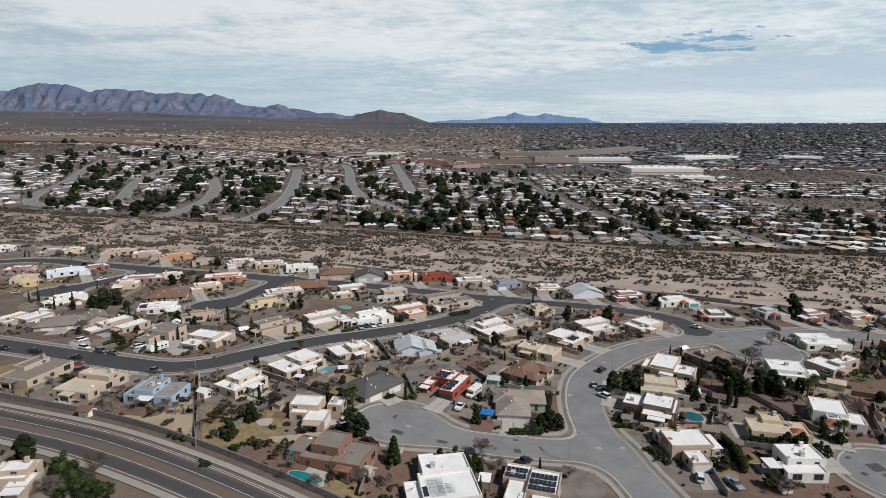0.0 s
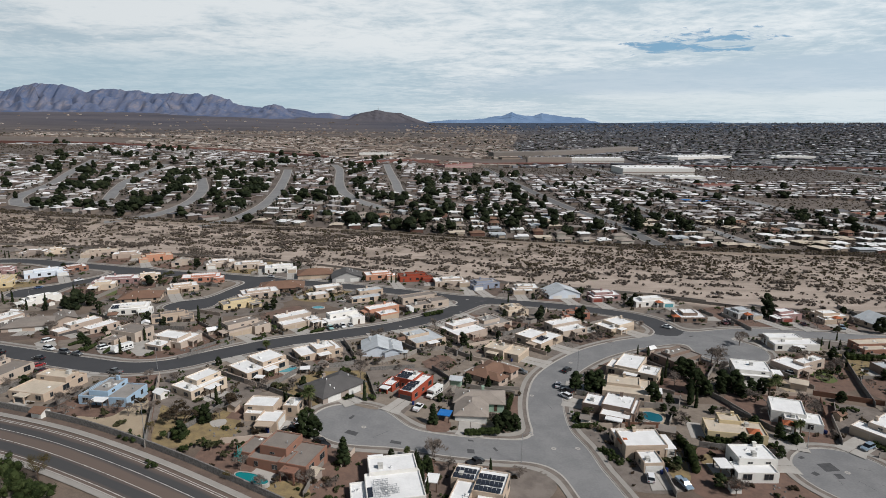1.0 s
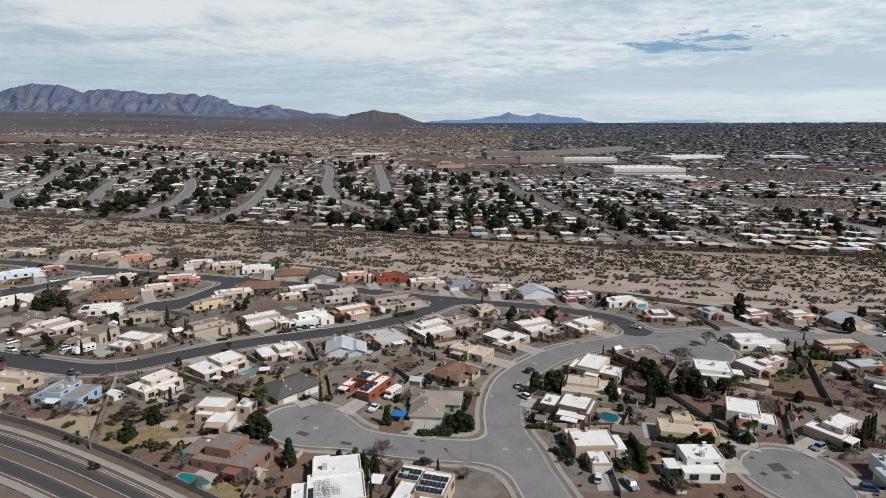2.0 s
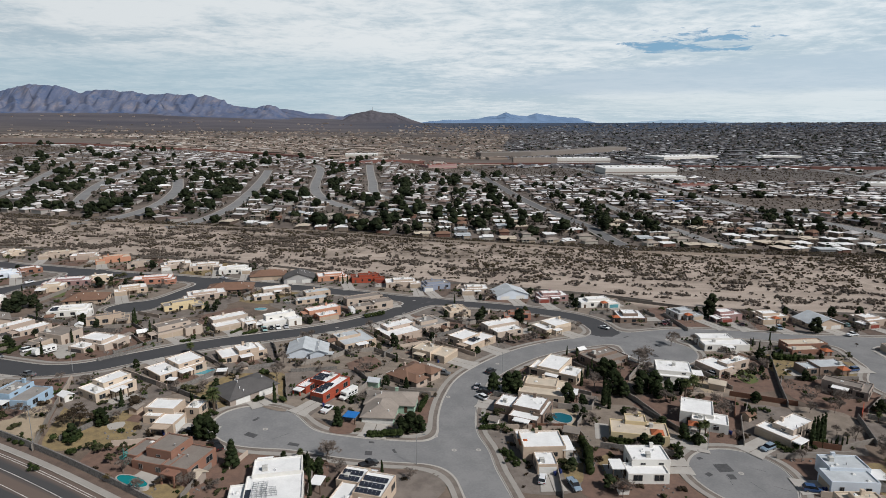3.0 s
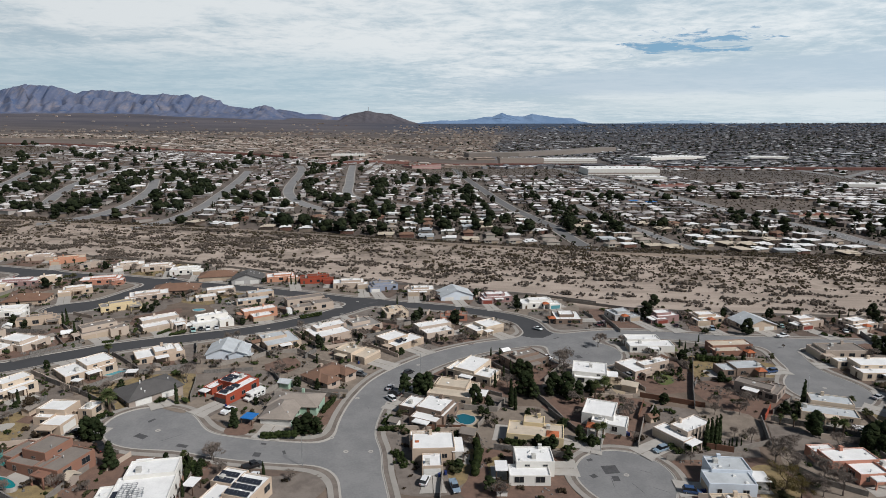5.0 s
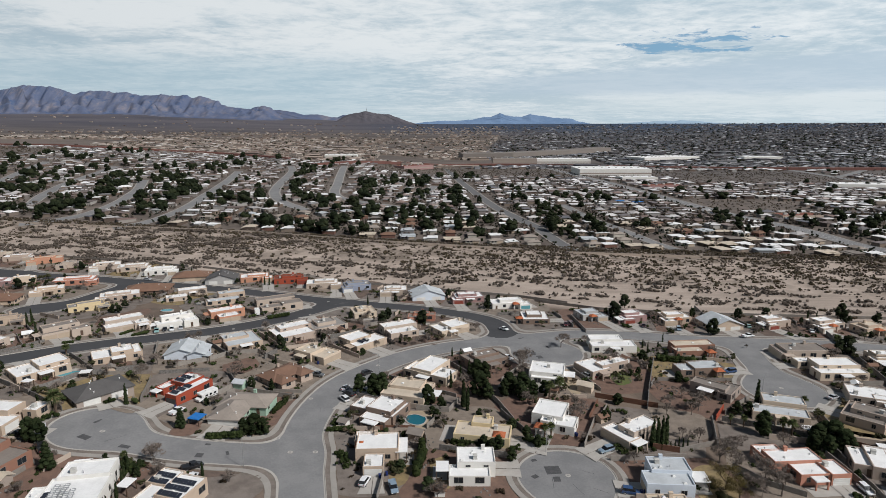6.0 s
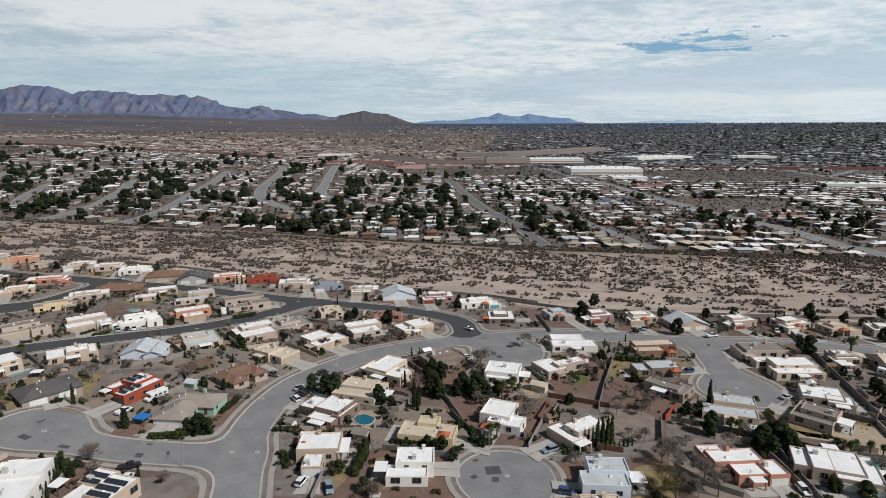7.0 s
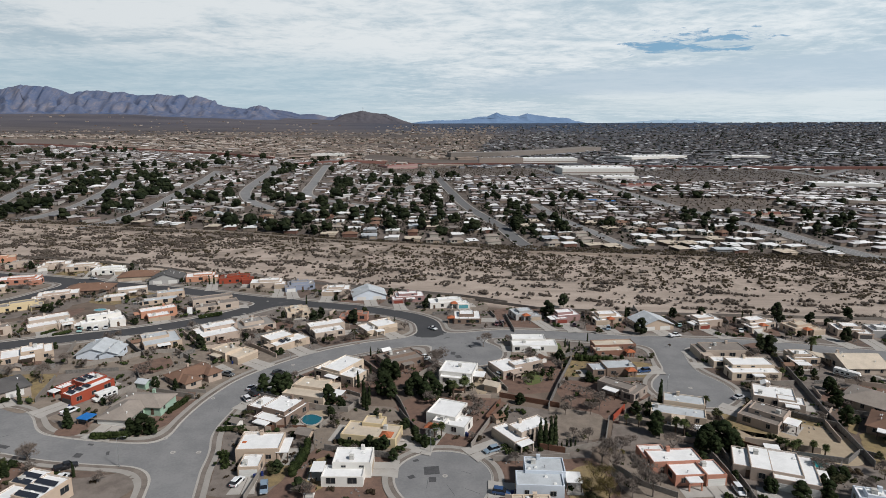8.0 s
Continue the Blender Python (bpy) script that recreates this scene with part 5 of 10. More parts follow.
house(-86.9, 317.7, 26.6, [(-10.8, -6.4, -4.5, 0, 2.9), (-8.6, -3.4, 10.8, 6.4, 3.32), (-6, -1, 6.5, 4.6, 4.05)], wall='pink', roof='white', seed=36)
house(-88.6, 293.5, 35.8, [(2.8, -5.3, 9, 1, 2.9), (-9, -2.4, 6.9, 5.3, 3.32), (-5, -0.8, 5.4, 3.9, 4.06)], wall='yellow', roof='grey', seed=37)
house(-71.5, 240.6, 45.1, [(-4.5, 0.1, 9, 6.1, 4.58), (-5.7, -3.1, 5.4, 2.9, 3.01), (4.6, -5, 11.7, 1.1, 3.21)], wall='beige', roof='taupe', garage='s1', door='tan', seed=38)
house(-56.0, 258.6, 38.2, [(-4.7, -1.4, 10.9, 4.7, 4.05), (-5.9, -8.4, 6.2, -2.2, 3.01), (5.3, -9.2, 11.9, -3, 3.03)], wall='beige', roof='white', garage='s1', door='tan', seed=39)
house(-32.6, 265.0, 34.4, [(-6, 0.4, 7.7, 4.8, 4.75), (-8.8, -3.6, 3.4, 2.6, 3.01), (2.3, -5.2, 8.6, 1.1, 3.21)], wall='white', roof='white', garage='s1', door='white', seed=40)
house(-15.0, 281.1, 33.6, [(-7.5, 1.4, 8.6, 7.6, 3.87), (-5.3, -5.9, 4.3, 0.4, 3.01)], wall='orange', roof='white', garage='s1', door='tan', seed=41)
house(-28.9, 312.7, 27.2, [(-1.1, 4.8, 12.5, 11.2, 3.7), (-8.6, -4.5, 8.8, 1.9, 2.66)], wall='tan', roof='silver', seed=42)
house(-0.4, 304.8, 28.2, [(-7.1, 3, 12.7, 9.4, 3.87), (-7, -9.1, 10.5, -2.7, 3.01), (3.7, -8.3, 13.9, -0.8, 3.56)], wall='beige', roof='taupe', garage='e1', seed=43)
house(-52.0, 327.2, 27.2, [(-6, -1.1, 8.9, 5.3, 3.87), (-12.7, -10.8, -1.8, -4.3, 3.01)], wall='beige', roof='white', seed=44)
house(-49.6, 198.7, 50.3, [(-9.6, -6.1, 6.7, 5.3, 3.08), (-2.3, -4.3, 7.1, 5.1, 4.16)], patios=[(-3.7, -9, 0.8, -6.1, 2.9)], wall='tan', roof='white', garage='n0', seed=45)
house(-33.4, 217.6, 33.8, [(-9.2, -4.9, 7.3, 4.9, 3.08), (-2.9, -4.2, 4.5, 3.1, 4.16)], patios=[(-3.2, -7.9, 1.4, -4.9, 2.9)], wall='tan', roof='white', garage='n0', seed=46)
house(-35.8, 161.3, -6.2, [(-2.1, -6.6, 4.1, 0.4, 2.9), (-8, -0.3, 0.8, 6.2, 4.16), (-7, -2.9, -1.8, 3, 3.03), (2.1, 3.1, 6.5, 8.9, 2.96)], wall='tan', roof='white', garage='e0', door='white', seed=47)
house(-27.5, 140.4, -17.1, [(2.2, -5.4, 10, 5.3, 3.34), (-4.6, -2.4, 2.9, 5.5, 5.12), (-10.8, -3.8, -6.3, 4.2, 3.21), (-6.6, -5.3, 4.4, 0.7, 3.05)], wall='brick', roof='taupe', garage='n0', drive=False, seed=48)
house(2.5, 191.2, -25.3, [(-8.1, -5.7, -4.2, 1.3, 2.99), (-6.1, -1, 0.9, 6.9, 3.89), (-0.2, -8.5, 4.8, 6.7, 3.47)], solar=[(1, 1.0, 1.8, 4, 2), (2, 1.0, 2.2, 3, 3)], trim=MATS['stucco_red'], wall='red', roof='white', garage='s2', door='dark', seed=49)
house(24.2, 180.8, -5.0, [(-7.6, -1.0, 8.2, 8.6, 2.7), (-6.8, -9.6, 3.0, 4.0, 2.65)], style='hip', wall='sage', roof='shingle', garage='s1', door='white', seed=50)
house(29.8, 208.6, 51.5, [(-7.2, -4.6, 7.2, 4.8, 2.7), (-6.6, -8.4, -0.8, 4.0, 2.65), (2.4, -7.6, 7.6, 2.6, 2.6)], style='hip', wall='pink', roof='brown', garage='e0', door='tan', seed=51)
house(-11.1, 226.1, 7.8, [(-7.4, -6.0, 4.4, 6.4, 2.6), (1.0, -6.6, 7.6, 3.4, 2.5)], style='gable', wall='ice', roof='silver', garage='n0', seed=52)
house(-22.6, 184.0, 48.1, [(-8.4, -6.2, 8.4, 6.2, 2.7)], style='hip', wall='taupe', roof='dark', garage='s0', door='white', seed=53)
house(4.6, 241.6, 33.8, [(-7.6, -7.2, 6.5, 7.2, 3.08), (-7.4, -0.1, 2.9, 6.2, 3.89)], patios=[(-3, -10.2, 1.8, -7.2, 2.9)], wall='tan', roof='silver', garage='n0', seed=54)
house(21.9, 255.5, 35.7, [(-8.3, -6.9, 7.9, 6.9, 2.99), (-4.8, 1.1, 9.6, 7.5, 4.07)], wall='pink', roof='white', garage='n0', seed=55)
house(34.1, 268.9, 33.7, [(-8.3, -6.4, 8.3, 6.4, 3.0), (-4.9, -2.6, 4.1, 4.5, 4.06)], wall='beige', roof='grey', garage='n0', seed=56)
house(38.2, 229.9, -32.0, [(-7.7, -4.8, 0.9, 3.2, 3.87), (-0.3, -4, 7, 6, 3.01)], wall='cream', roof='cream', garage='e1', door='tan', seed=57)
house(53.6, 248.1, -44.1, [(-6.9, -7.4, 1.5, 3.8, 3.78), (-0.6, -8.3, 7.2, 7.6, 3.01)], solar=[(1, 1.2, 4.8, 5, 2)], wall='tan', roof='white', garage='e1', seed=58)
house(68.5, 261.8, 26.9, [(-6.7, 1.7, 9.5, 8.2, 3.87), (-6.2, -5.3, 7.2, 1.3, 3.01)], wall='beige', roof='white', garage='e1', seed=59)
house(93.4, 265.2, -56.5, [(-7.6, -8.8, 2.6, 2, 2.9), (-7.1, -3.6, 2.6, 6.3, 3.89)], wall='cream', roof='white', garage='e1', seed=60)
house(-25.8, 363.2, 17.4, [(3, -6.5, 9.3, 0, 2.9), (-9.4, -3.5, 7.1, 6.5, 3.32), (-5.2, -1, 5.6, 4.7, 3.97)], wall='orange', roof='white', garage='s0', door='tan', seed=61)
house(-4.2, 360.4, 13.6, [(3.4, -6.5, 9.8, 0, 2.9), (-9.8, -3.5, 7.5, 6.5, 3.32), (-5.4, -1, 5.9, 4.7, 4.27)], wall='red', roof='redroof', garage='s0', door='rust', seed=62)
house(17.6, 351.5, 9.5, [(3.8, -6.5, 10.2, 0, 2.9), (-10.2, -3.5, 7.9, 6.5, 3.32), (-5.6, -1, 6.1, 4.7, 4.22)], wall='beige', roof='white', garage='s0', door='tan', seed=63)
house(36.7, 348.0, 18.5, [(-8.6, -6.5, -2.2, 0, 2.9), (-6.4, -3.5, 8.6, 6.5, 3.32), (-4.8, -1, 5.2, 4.7, 4.13)], wall='bluegrey', roof='grey', garage='s0', door='white', seed=64)
house(59.6, 339.6, 5.2, [(-7.7, -6.5, -1.3, 0, 2.9), (-5.5, -3.5, 7.7, 6.5, 3.32), (-4.2, -1, 4.6, 4.7, 3.96)], wall='beige', roof='white', garage='s0', door='tan', seed=65)
house(78.9, 332.6, 11.9, [(-9.1, -6.5, 9.1, 6.5, 2.8)], style='gable_y', wall='ice', roof='silver', garage='s0', door='white', seed=66)
house(101.2, 326.1, 10.5, [(-9, -6.5, -2.6, 0, 2.9), (-6.8, -3.5, 9, 6.5, 3.32), (-5, -1, 5.4, 4.7, 4.32)], wall='mauve', roof='white', garage='s0', door='rust', seed=67)
house(123.5, 313.3, 11.2, [(3.8, -6, 10.2, 0.5, 2.9), (-10.2, -3, 8, 6, 3.32), (-5.6, -0.9, 6.1, 4.3, 4.28)], tower=(2.3, -3.8), wall='white', roof='white', garage='s0', door='teal', seed=68)
house(132.5, 285.3, 0.4, [(-6.4, -6.5, 6.4, 6.5, 3.0), (-3.9, -2.6, 3.2, 4.6, 4.04)], tower=(-7.9, -4.3), wall='brown', roof='white', garage='e0', door='tan', seed=69)
house(161.0, 289.6, 15.5, [(0.3, -6.5, 6, 0, 2.9), (-6, -3.5, 4, 6.5, 3.32), (-3.3, -1, 3.6, 4.7, 4.09)], tower=(-1.2, -4.3), wall='grey', roof='silver', garage='s0', door='tan', seed=70)
house(179.7, 286.4, 13.0, [(-6.9, -6.5, -0.5, 0, 2.9), (-4.6, -3.5, 6.9, 6.5, 3.32), (-3.8, -1, 4.2, 4.7, 4.12)], wall='mauve', roof='white', garage='s0', door='rust', seed=71)
house(199.3, 282.8, 7.7, [(-7.6, -6.5, -1.2, 0, 2.9), (-5.4, -3.5, 7.6, 6.5, 3.32), (-4.2, -1, 4.6, 4.7, 4.19)], tower=(0.3, -4.3), wall='tan', roof='white', garage='s0', door='tan', seed=72)
house(217.6, 274.0, 10.0, [(-7.9, -6.5, 7.9, 6.5, 2.8)], style='gable_y', wall='tan', roof='silver', garage='s0', door='white', seed=73)
house(243.6, 276.5, 14.7, [(-7.5, -6.5, -1.1, 0, 2.9), (-5.3, -3.5, 7.5, 6.5, 3.32), (-4.2, -1, 4.5, 4.7, 3.99)], wall='pink', roof='white', garage='s0', door='rust', seed=74)
house(265.2, 271.1, 16.5, [(-8, -6.5, -1.6, 0, 2.9), (-5.7, -3.5, 8, 6.5, 3.32), (-4.4, -1, 4.8, 4.7, 4.31)], tower=(-0.1, -4.3), wall='beige', roof='white', garage='s0', door='white', seed=75)
house(282.5, 264.0, 14.8, [(0.3, -6, 6.7, 0.5, 2.9), (-6.7, -3, 4.5, 6, 3.32), (-3.7, -0.9, 4, 4.3, 4.08)], tower=(-1.2, -3.8), wall='tan', roof='cream', garage='s0', door='tan', seed=76)
house(301.6, 260.4, -7.4, [(0.3, -6.5, 6.7, 0, 2.9), (-6.7, -3.5, 4.5, 6.5, 3.32), (-3.7, -1, 4, 4.7, 4.3)], wall='pink', roof='white', garage='s0', door='dark', seed=77)
house(314.5, 258.2, -8.7, [(0.3, -6, 5.4, 0.5, 2.9), (-5.4, -3, 3.6, 6, 3.32), (-3, -0.9, 3.2, 4.3, 4.25)], wall='grey', roof='white', seed=78)
house(-165.2, 356.6, 28.4, [(-7.3, -4.4, -1, 2, 2.9), (-5.1, -1.5, 7.3, 4.4, 3.32), (-4, -0.7, 4.4, 3.3, 4.18)], wall='cream', roof='white', seed=79)
house(-108.1, 261.4, 27.6, [(2.6, -4.2, 8.6, 1.9, 2.9), (-8.6, -1.4, 6.6, 4.2, 3.32), (-4.8, -0.7, 5.3, 3.1, 4.28)], wall='tan', roof='taupe', seed=80)
house(48.1, 294.0, 20.7, [(-5.6, -5.5, 5.6, 5.5, 3.0), (-3.4, -2.2, 2.8, 3.9, 3.99)], wall='cream', roof='cream', garage='n0', drive=False, seed=81)
house(77.7, 285.5, -3.0, [(-6.5, -4, -0.3, 2.5, 2.9), (-4.3, -1, 6.5, 4, 3.32), (-3.6, -0.6, 3.9, 2.9, 4.02)], wall='rose', roof='taupe', seed=82)
house(157.8, 245.1, -0.3, [(-8.6, -7.3, 9.8, -0.2, 3.08), (-8.1, -1.2, 5.8, 4.9, 3.72)], wall='white', roof='white', garage='w0', seed=83)
house(149.6, 219.8, 26.6, [(-10.3, -5.4, -1, 5.6, 3.17), (-4.4, -3.8, 8.1, 0.7, 3.89)], wall='pink', roof='white', garage='n0', drive=False, seed=84)
house(127.2, 212.5, -14.3, [(-6, -7.4, 5.1, 0.7, 2.99), (-6.9, -5, 5.5, 5.5, 4.07)], patios=[(5.5, -4.0, 9.4, 1.0, 2.9)], wall='white', roof='white', garage='n0', drive=False, seed=85)
house(105.4, 226.6, 30.6, [(-9.3, -5.7, 6.1, 5.7, 3.52), (-6.5, -1.3, 4.8, 3.4, 4.24)], wall='brown', roof='taupe', seed=86)
house(83.0, 212.8, -30.5, [(-8.6, -4.4, 9.6, 4.4, 3.52), (-5.9, -3.6, 2.8, 10.5, 4.24)], wall='cream', roof='white', seed=87)
house(73.5, 197.3, -16.9, [(-5.1, -6.3, 10.3, 6.8, 3.34), (-3.9, -0.6, 7, 6.8, 3.98)], patios=[(10.3, -2.7, 14.3, 2.3, 2.9)], wall='cream', roof='cream', garage='w0', seed=88)
house(68.7, 184.7, -25.9, [(-2.7, -10.3, 6.7, -2.6, 2.82), (-3.1, -5.7, 6.1, 4, 4.16), (-9.3, -5.6, -2.5, 2.9, 3.21), (4.1, -6.6, 7.4, 4.6, 3.23)], wall='brown', roof='white', garage='w2', door='tan', seed=89)
house(68.0, 160.1, 2.6, [(-4.5, -4.8, 7.4, 4.4, 4.05), (-1.9, -12, 3.6, -5.4, 3.01), (-5.3, 1.4, -0.4, 7.1, 3.21)], patios=[(6.5, -5.0, 9.9, 3.0, 3.0)], tower=(-3.2, -0.2), wall='tan', roof='white', garage='s1', door='white', seed=90)
house(95.1, 150.4, -0.3, [(-5.6, -6.8, 5.2, -1.2, 3.0), (-3.4, -2.6, 6.8, 5.2, 4.5)], patios=[(-9.0, -4.3, -5.6, 0.7, 2.9)], wall='white', roof='white', garage='e1', seed=91)
house(99.2, 168.1, -11.4, [(-7.6, -4.2, 8.9, 4.2, 3.17), (-3.1, 2.1, 3.1, 7, 3.98)], tower=(5.7, -1.8), wall='yellow', roof='cream', garage='e0', door='tan', seed=92)
house(124.2, 179.8, -22.1, [(-7, -5.5, 2.7, 5.3, 3.96), (-3.6, -8.6, 0.4, -5.0, 3.4), (0.4, -8.8, 6.9, -1.5, 3.05)], tower=(-2.7, -11.2), wall='white', roof='white', garage='s1', door='white', seed=93)
house(143.6, 168.1, 32.9, [(-6.1, -5, -0.6, 5.8, 2.99), (-2.4, -3.6, 9.1, 2.6, 4.24)], wall='beige', roof='white', garage='w0', door='tan', seed=94)
house(145.0, 144.4, -3.7, [(-5.5, -6, 6.4, 0.3, 3.87), (-3, -0.4, 7.3, 6.3, 4.42)], patios=[(7.3, -2.8, 11.3, 2.2, 2.9)], wall='ice', roof='silver', garage='w0', seed=95)
house(143.0, 129.5, -0.5, [(0.3, -6, 5.6, 0.5, 2.9), (-5.6, -3, 3.8, 6, 3.32), (-3.1, -0.9, 3.4, 4.3, 4.31)], wall='cream', roof='cream', seed=96)
house(186.9, 148.8, 4.3, [(-10.2, 1, 3.4, 7.5, 3.7), (-6.7, -4.7, 1.8, 1.9, 3.19), (1.2, -5.4, 6.6, 1.8, 3.38), (-11, 4.6, -3.9, 11.2, 3.05)], wall='rose', roof='white', garage='s2', door='white', seed=97)
house(210.9, 147.2, -21.3, [(-12.9, -2.9, -5.5, 7.4, 3.17), (-8.8, -4, 3.5, 8.3, 3.72), (-3.8, -6.8, 7.1, 7.9, 3.38)], wall='pink', roof='white', garage='s2', door='white', seed=98)
house(225.5, 134.0, -17.9, [(0.2, -4, 4.1, 2.5, 2.9), (-4.1, -1.1, 2.8, 4.1, 3.32), (-2.3, -0.6, 2.5, 2.9, 4.05)], wall='ice', roof='white', seed=99)
house(221.3, 178.9, -44.1, [(-5.8, -6.5, 6, 6.5, 3.08), (-3.8, -2.7, 6.2, 3.9, 4.33)], patios=[(6.2, -3.0, 10.2, 2.0, 2.9)], wall='pink', roof='taupe', garage='w0', seed=100)
house(233.0, 194.0, -22.8, [(-7.1, -6.3, 5.6, 4.3, 3.17), (0, -8.5, 7.9, -2, 3.01)], wall='beige', roof='white', garage='w0', seed=101)
house(233.0, 217.4, -0.4, [(-7.3, -8, 10.5, -1.1, 3.08), (-5, -3, 10.5, 5, 4.07), (-9.1, 3.4, -0.2, 8.6, 2.86)], wall='cream', roof='white', garage='w2', door='tan', seed=102)
house(231.0, 234.5, -0.1, [(-8.8, -5.2, -3.8, 4.6, 3.08), (-6.2, -4.3, 10.6, 4.8, 3.72)], wall='beige', roof='taupe', garage='w0', door='tan', seed=103)
house(195.8, 183.2, -19.2, [(-8, -5.9, 8.3, 0.6, 2.82), (-4.2, 0.9, 8.3, 7.4, 4.07)], wall='cream', roof='silver', seed=104)
house(259.9, 225.8, -3.1, [(-5.8, -5.9, -0.3, 0.6, 2.9), (-3.9, -2.9, 5.8, 5.9, 3.32), (-3.2, -0.9, 3.5, 4.3, 4.06)], patios=[(-5.5, -9.1, -0.5, -5.9, 2.9)], solar=[(1, 1.2, 2.6, 7, 2)], wall='tan', roof='white', seed=105)
house(277.9, 221.3, -0.3, [(-7.8, -7.5, 7.8, 7.5, 2.9)], style='gable', wall='beige', roof='cream', seed=106)
house(263.4, 188.3, -49.3, [(-8.8, -7, 8.8, 7, 2.8)], style='hip', wall='tan', roof='shingle', seed=107)
house(256.4, 172.5, -41.4, [(-5.2, -6.5, 5.2, 6.5, 2.8)], patios=[(-2.5, -9.7, 2.5, -6.5, 2.9)], style='hip', wall='brown', roof='brown', seed=108)
house(182.3, 219.0, 6.4, [(-7.2, -6, 5.2, 0.9, 2.99), (-1.9, -6.2, 9.6, 1.4, 3.54)], tower=(6.7, -7.2), wall='brown', roof='silver', garage='e1', seed=109)
house(181.7, 199.8, -42.7, [(-6.2, -3.6, 5.6, 1.6, 3.87), (3.3, -4.7, 7.9, 5.8, 3.19)], patios=[(-2.8, -6.8, 2.2, -3.6, 2.9)], wall='taupe', roof='taupe', seed=110)
house(189.3, 242.2, 5.2, [(-8.7, -9.9, 3.3, -3.4, 2.99), (-7.3, -5, 9.9, 1.2, 3.54)], tower=(4.8, -11.1), wall='brick', roof='cream', seed=111)
house(0.0, 132.5, 11.0, [(-4.4, 1.6, 7.4, 8.8, 4.3), (-5.6, -9.0, 7.8, 2.4, 3.72), (-9.2, -7.4, -5.3, 0.4, 3.03)], racks=(-2.6, -6.6, 3.7), wall='white', roof='white', seed=112)
house(17.7, 134.0, -16.3, [(-3.2, 1.3, 3.3, 8.1, 3.34), (3.2, -3.2, 10.7, 6.5, 3.8), (-1.5, -7, 3.3, 1.8, 3.12)], solar=[(0, 0.9, 1.2, 5, 2), (1, 0.9, 1.2, 6, 3)], wall='tan', roof='white', seed=113)
driveways()

# ---- plants ----
def leaf_cloud(rng, centres, radii, count, size, squash=0.8):
    """Many small leaf sprays in lumps round the centres, as vertices and faces."""
    c = np.repeat(np.array(centres, float), count, axis=0)
    r = np.repeat(np.array(radii, float), count)[:, None]
    n = len(c)
    d = rng.normal(size=(n, 3))
    d /= np.linalg.norm(d, axis=1, keepdims=True) + 1e-9
    p = c + d * r * rng.uniform(0.5, 1.05, (n, 1)) * np.array((1, 1, squash))
    a = rng.normal(size=(n, 3))
    a -= 0.82 * d * (a * d).sum(axis=1, keepdims=True)      # leaves mostly face outwards
    a /= np.linalg.norm(a, axis=1, keepdims=True) + 1e-9
    b = np.cross(a, d + 0.01)
    b /= np.linalg.norm(b, axis=1, keepdims=True) + 1e-9
    s = size * rng.uniform(0.6, 1.4, (n, 1))
    v = np.stack([p + a * u * s + b * w * s for u, w in ((-1, -0.45), (0.2, -0.6), (1, 0.1), (-0.1, 0.6))], axis=1).reshape(-1, 3)
    return [tuple(q) for q in v.tolist()], [(k, k + 1, k + 2, k + 3) for k in range(0, 4 * n, 4)]


ICO = [(0, 0.526, 0.851), (0, -0.526, 0.851), (0, 0.526, -0.851), (0, -0.526, -0.851), (0.526, 0.851, 0), (-0.526, 0.851, 0), (0.526, -0.851, 0), (-0.526, -0.851, 0),
       (0.851, 0, 0.526), (-0.851, 0, 0.526), (0.851, 0, -0.526), (-0.851, 0, -0.526)]
ICO_FACES = [(0, 1, 8), (0, 8, 4), (0, 4, 5), (0, 5, 9), (0, 9, 1), (1, 6, 8), (8, 6, 10), (8, 10, 4), (4, 10, 2), (4, 2, 5), (5, 2, 11), (5, 11, 9), (9, 11, 7), (9, 7, 1), (1, 7, 6),
             (3, 6, 7), (3, 7, 11), (3, 11, 2), (3, 2, 10), (3, 10, 6)]


def foliage(rng, centres, radii, count, size, squash=0.8, core=0.72):
    """Leaf sprays over uneven dense cores."""
    v, f = leaf_cloud(rng, centres, radii, count, size, squash)
    base = np.array(ICO)
    for c, r in zip(centres, radii):
        q = base * (r * core * rng.uniform(0.75, 1.2, (12, 1))) * np.array((1, 1, squash)) + np.array(c)
        k = len(v)
        v += [tuple(p) for p in q.tolist()]
        f += [tuple(i + k for i in g) for g in ICO_FACES]
    return v, f


def twigs(rng, tips, count, length, width):
    """Fine bare twigs that spread from the ends of the limbs."""
    p = np.repeat(np.array([tuple(t) for t in tips]), count, axis=0)
    n = len(p)
    d = rng.normal(size=(n, 3)) + np.array((0, 0, 0.6))
    d /= np.linalg.norm(d, axis=1, keepdims=True)
    b = np.cross(d, rng.normal(size=(n, 3)))
    b /= np.linalg.norm(b, axis=1, keepdims=True) + 1e-9
    q = p + d * length * rng.uniform(0.5, 1.3, (n, 1))
    v = np.stack([p - b * width, p + b * width, q], axis=1).reshape(-1, 3)
    return [tuple(x) for x in v.tolist()], [(k, k + 1, k + 2) for k in range(0, 3 * n, 3)]


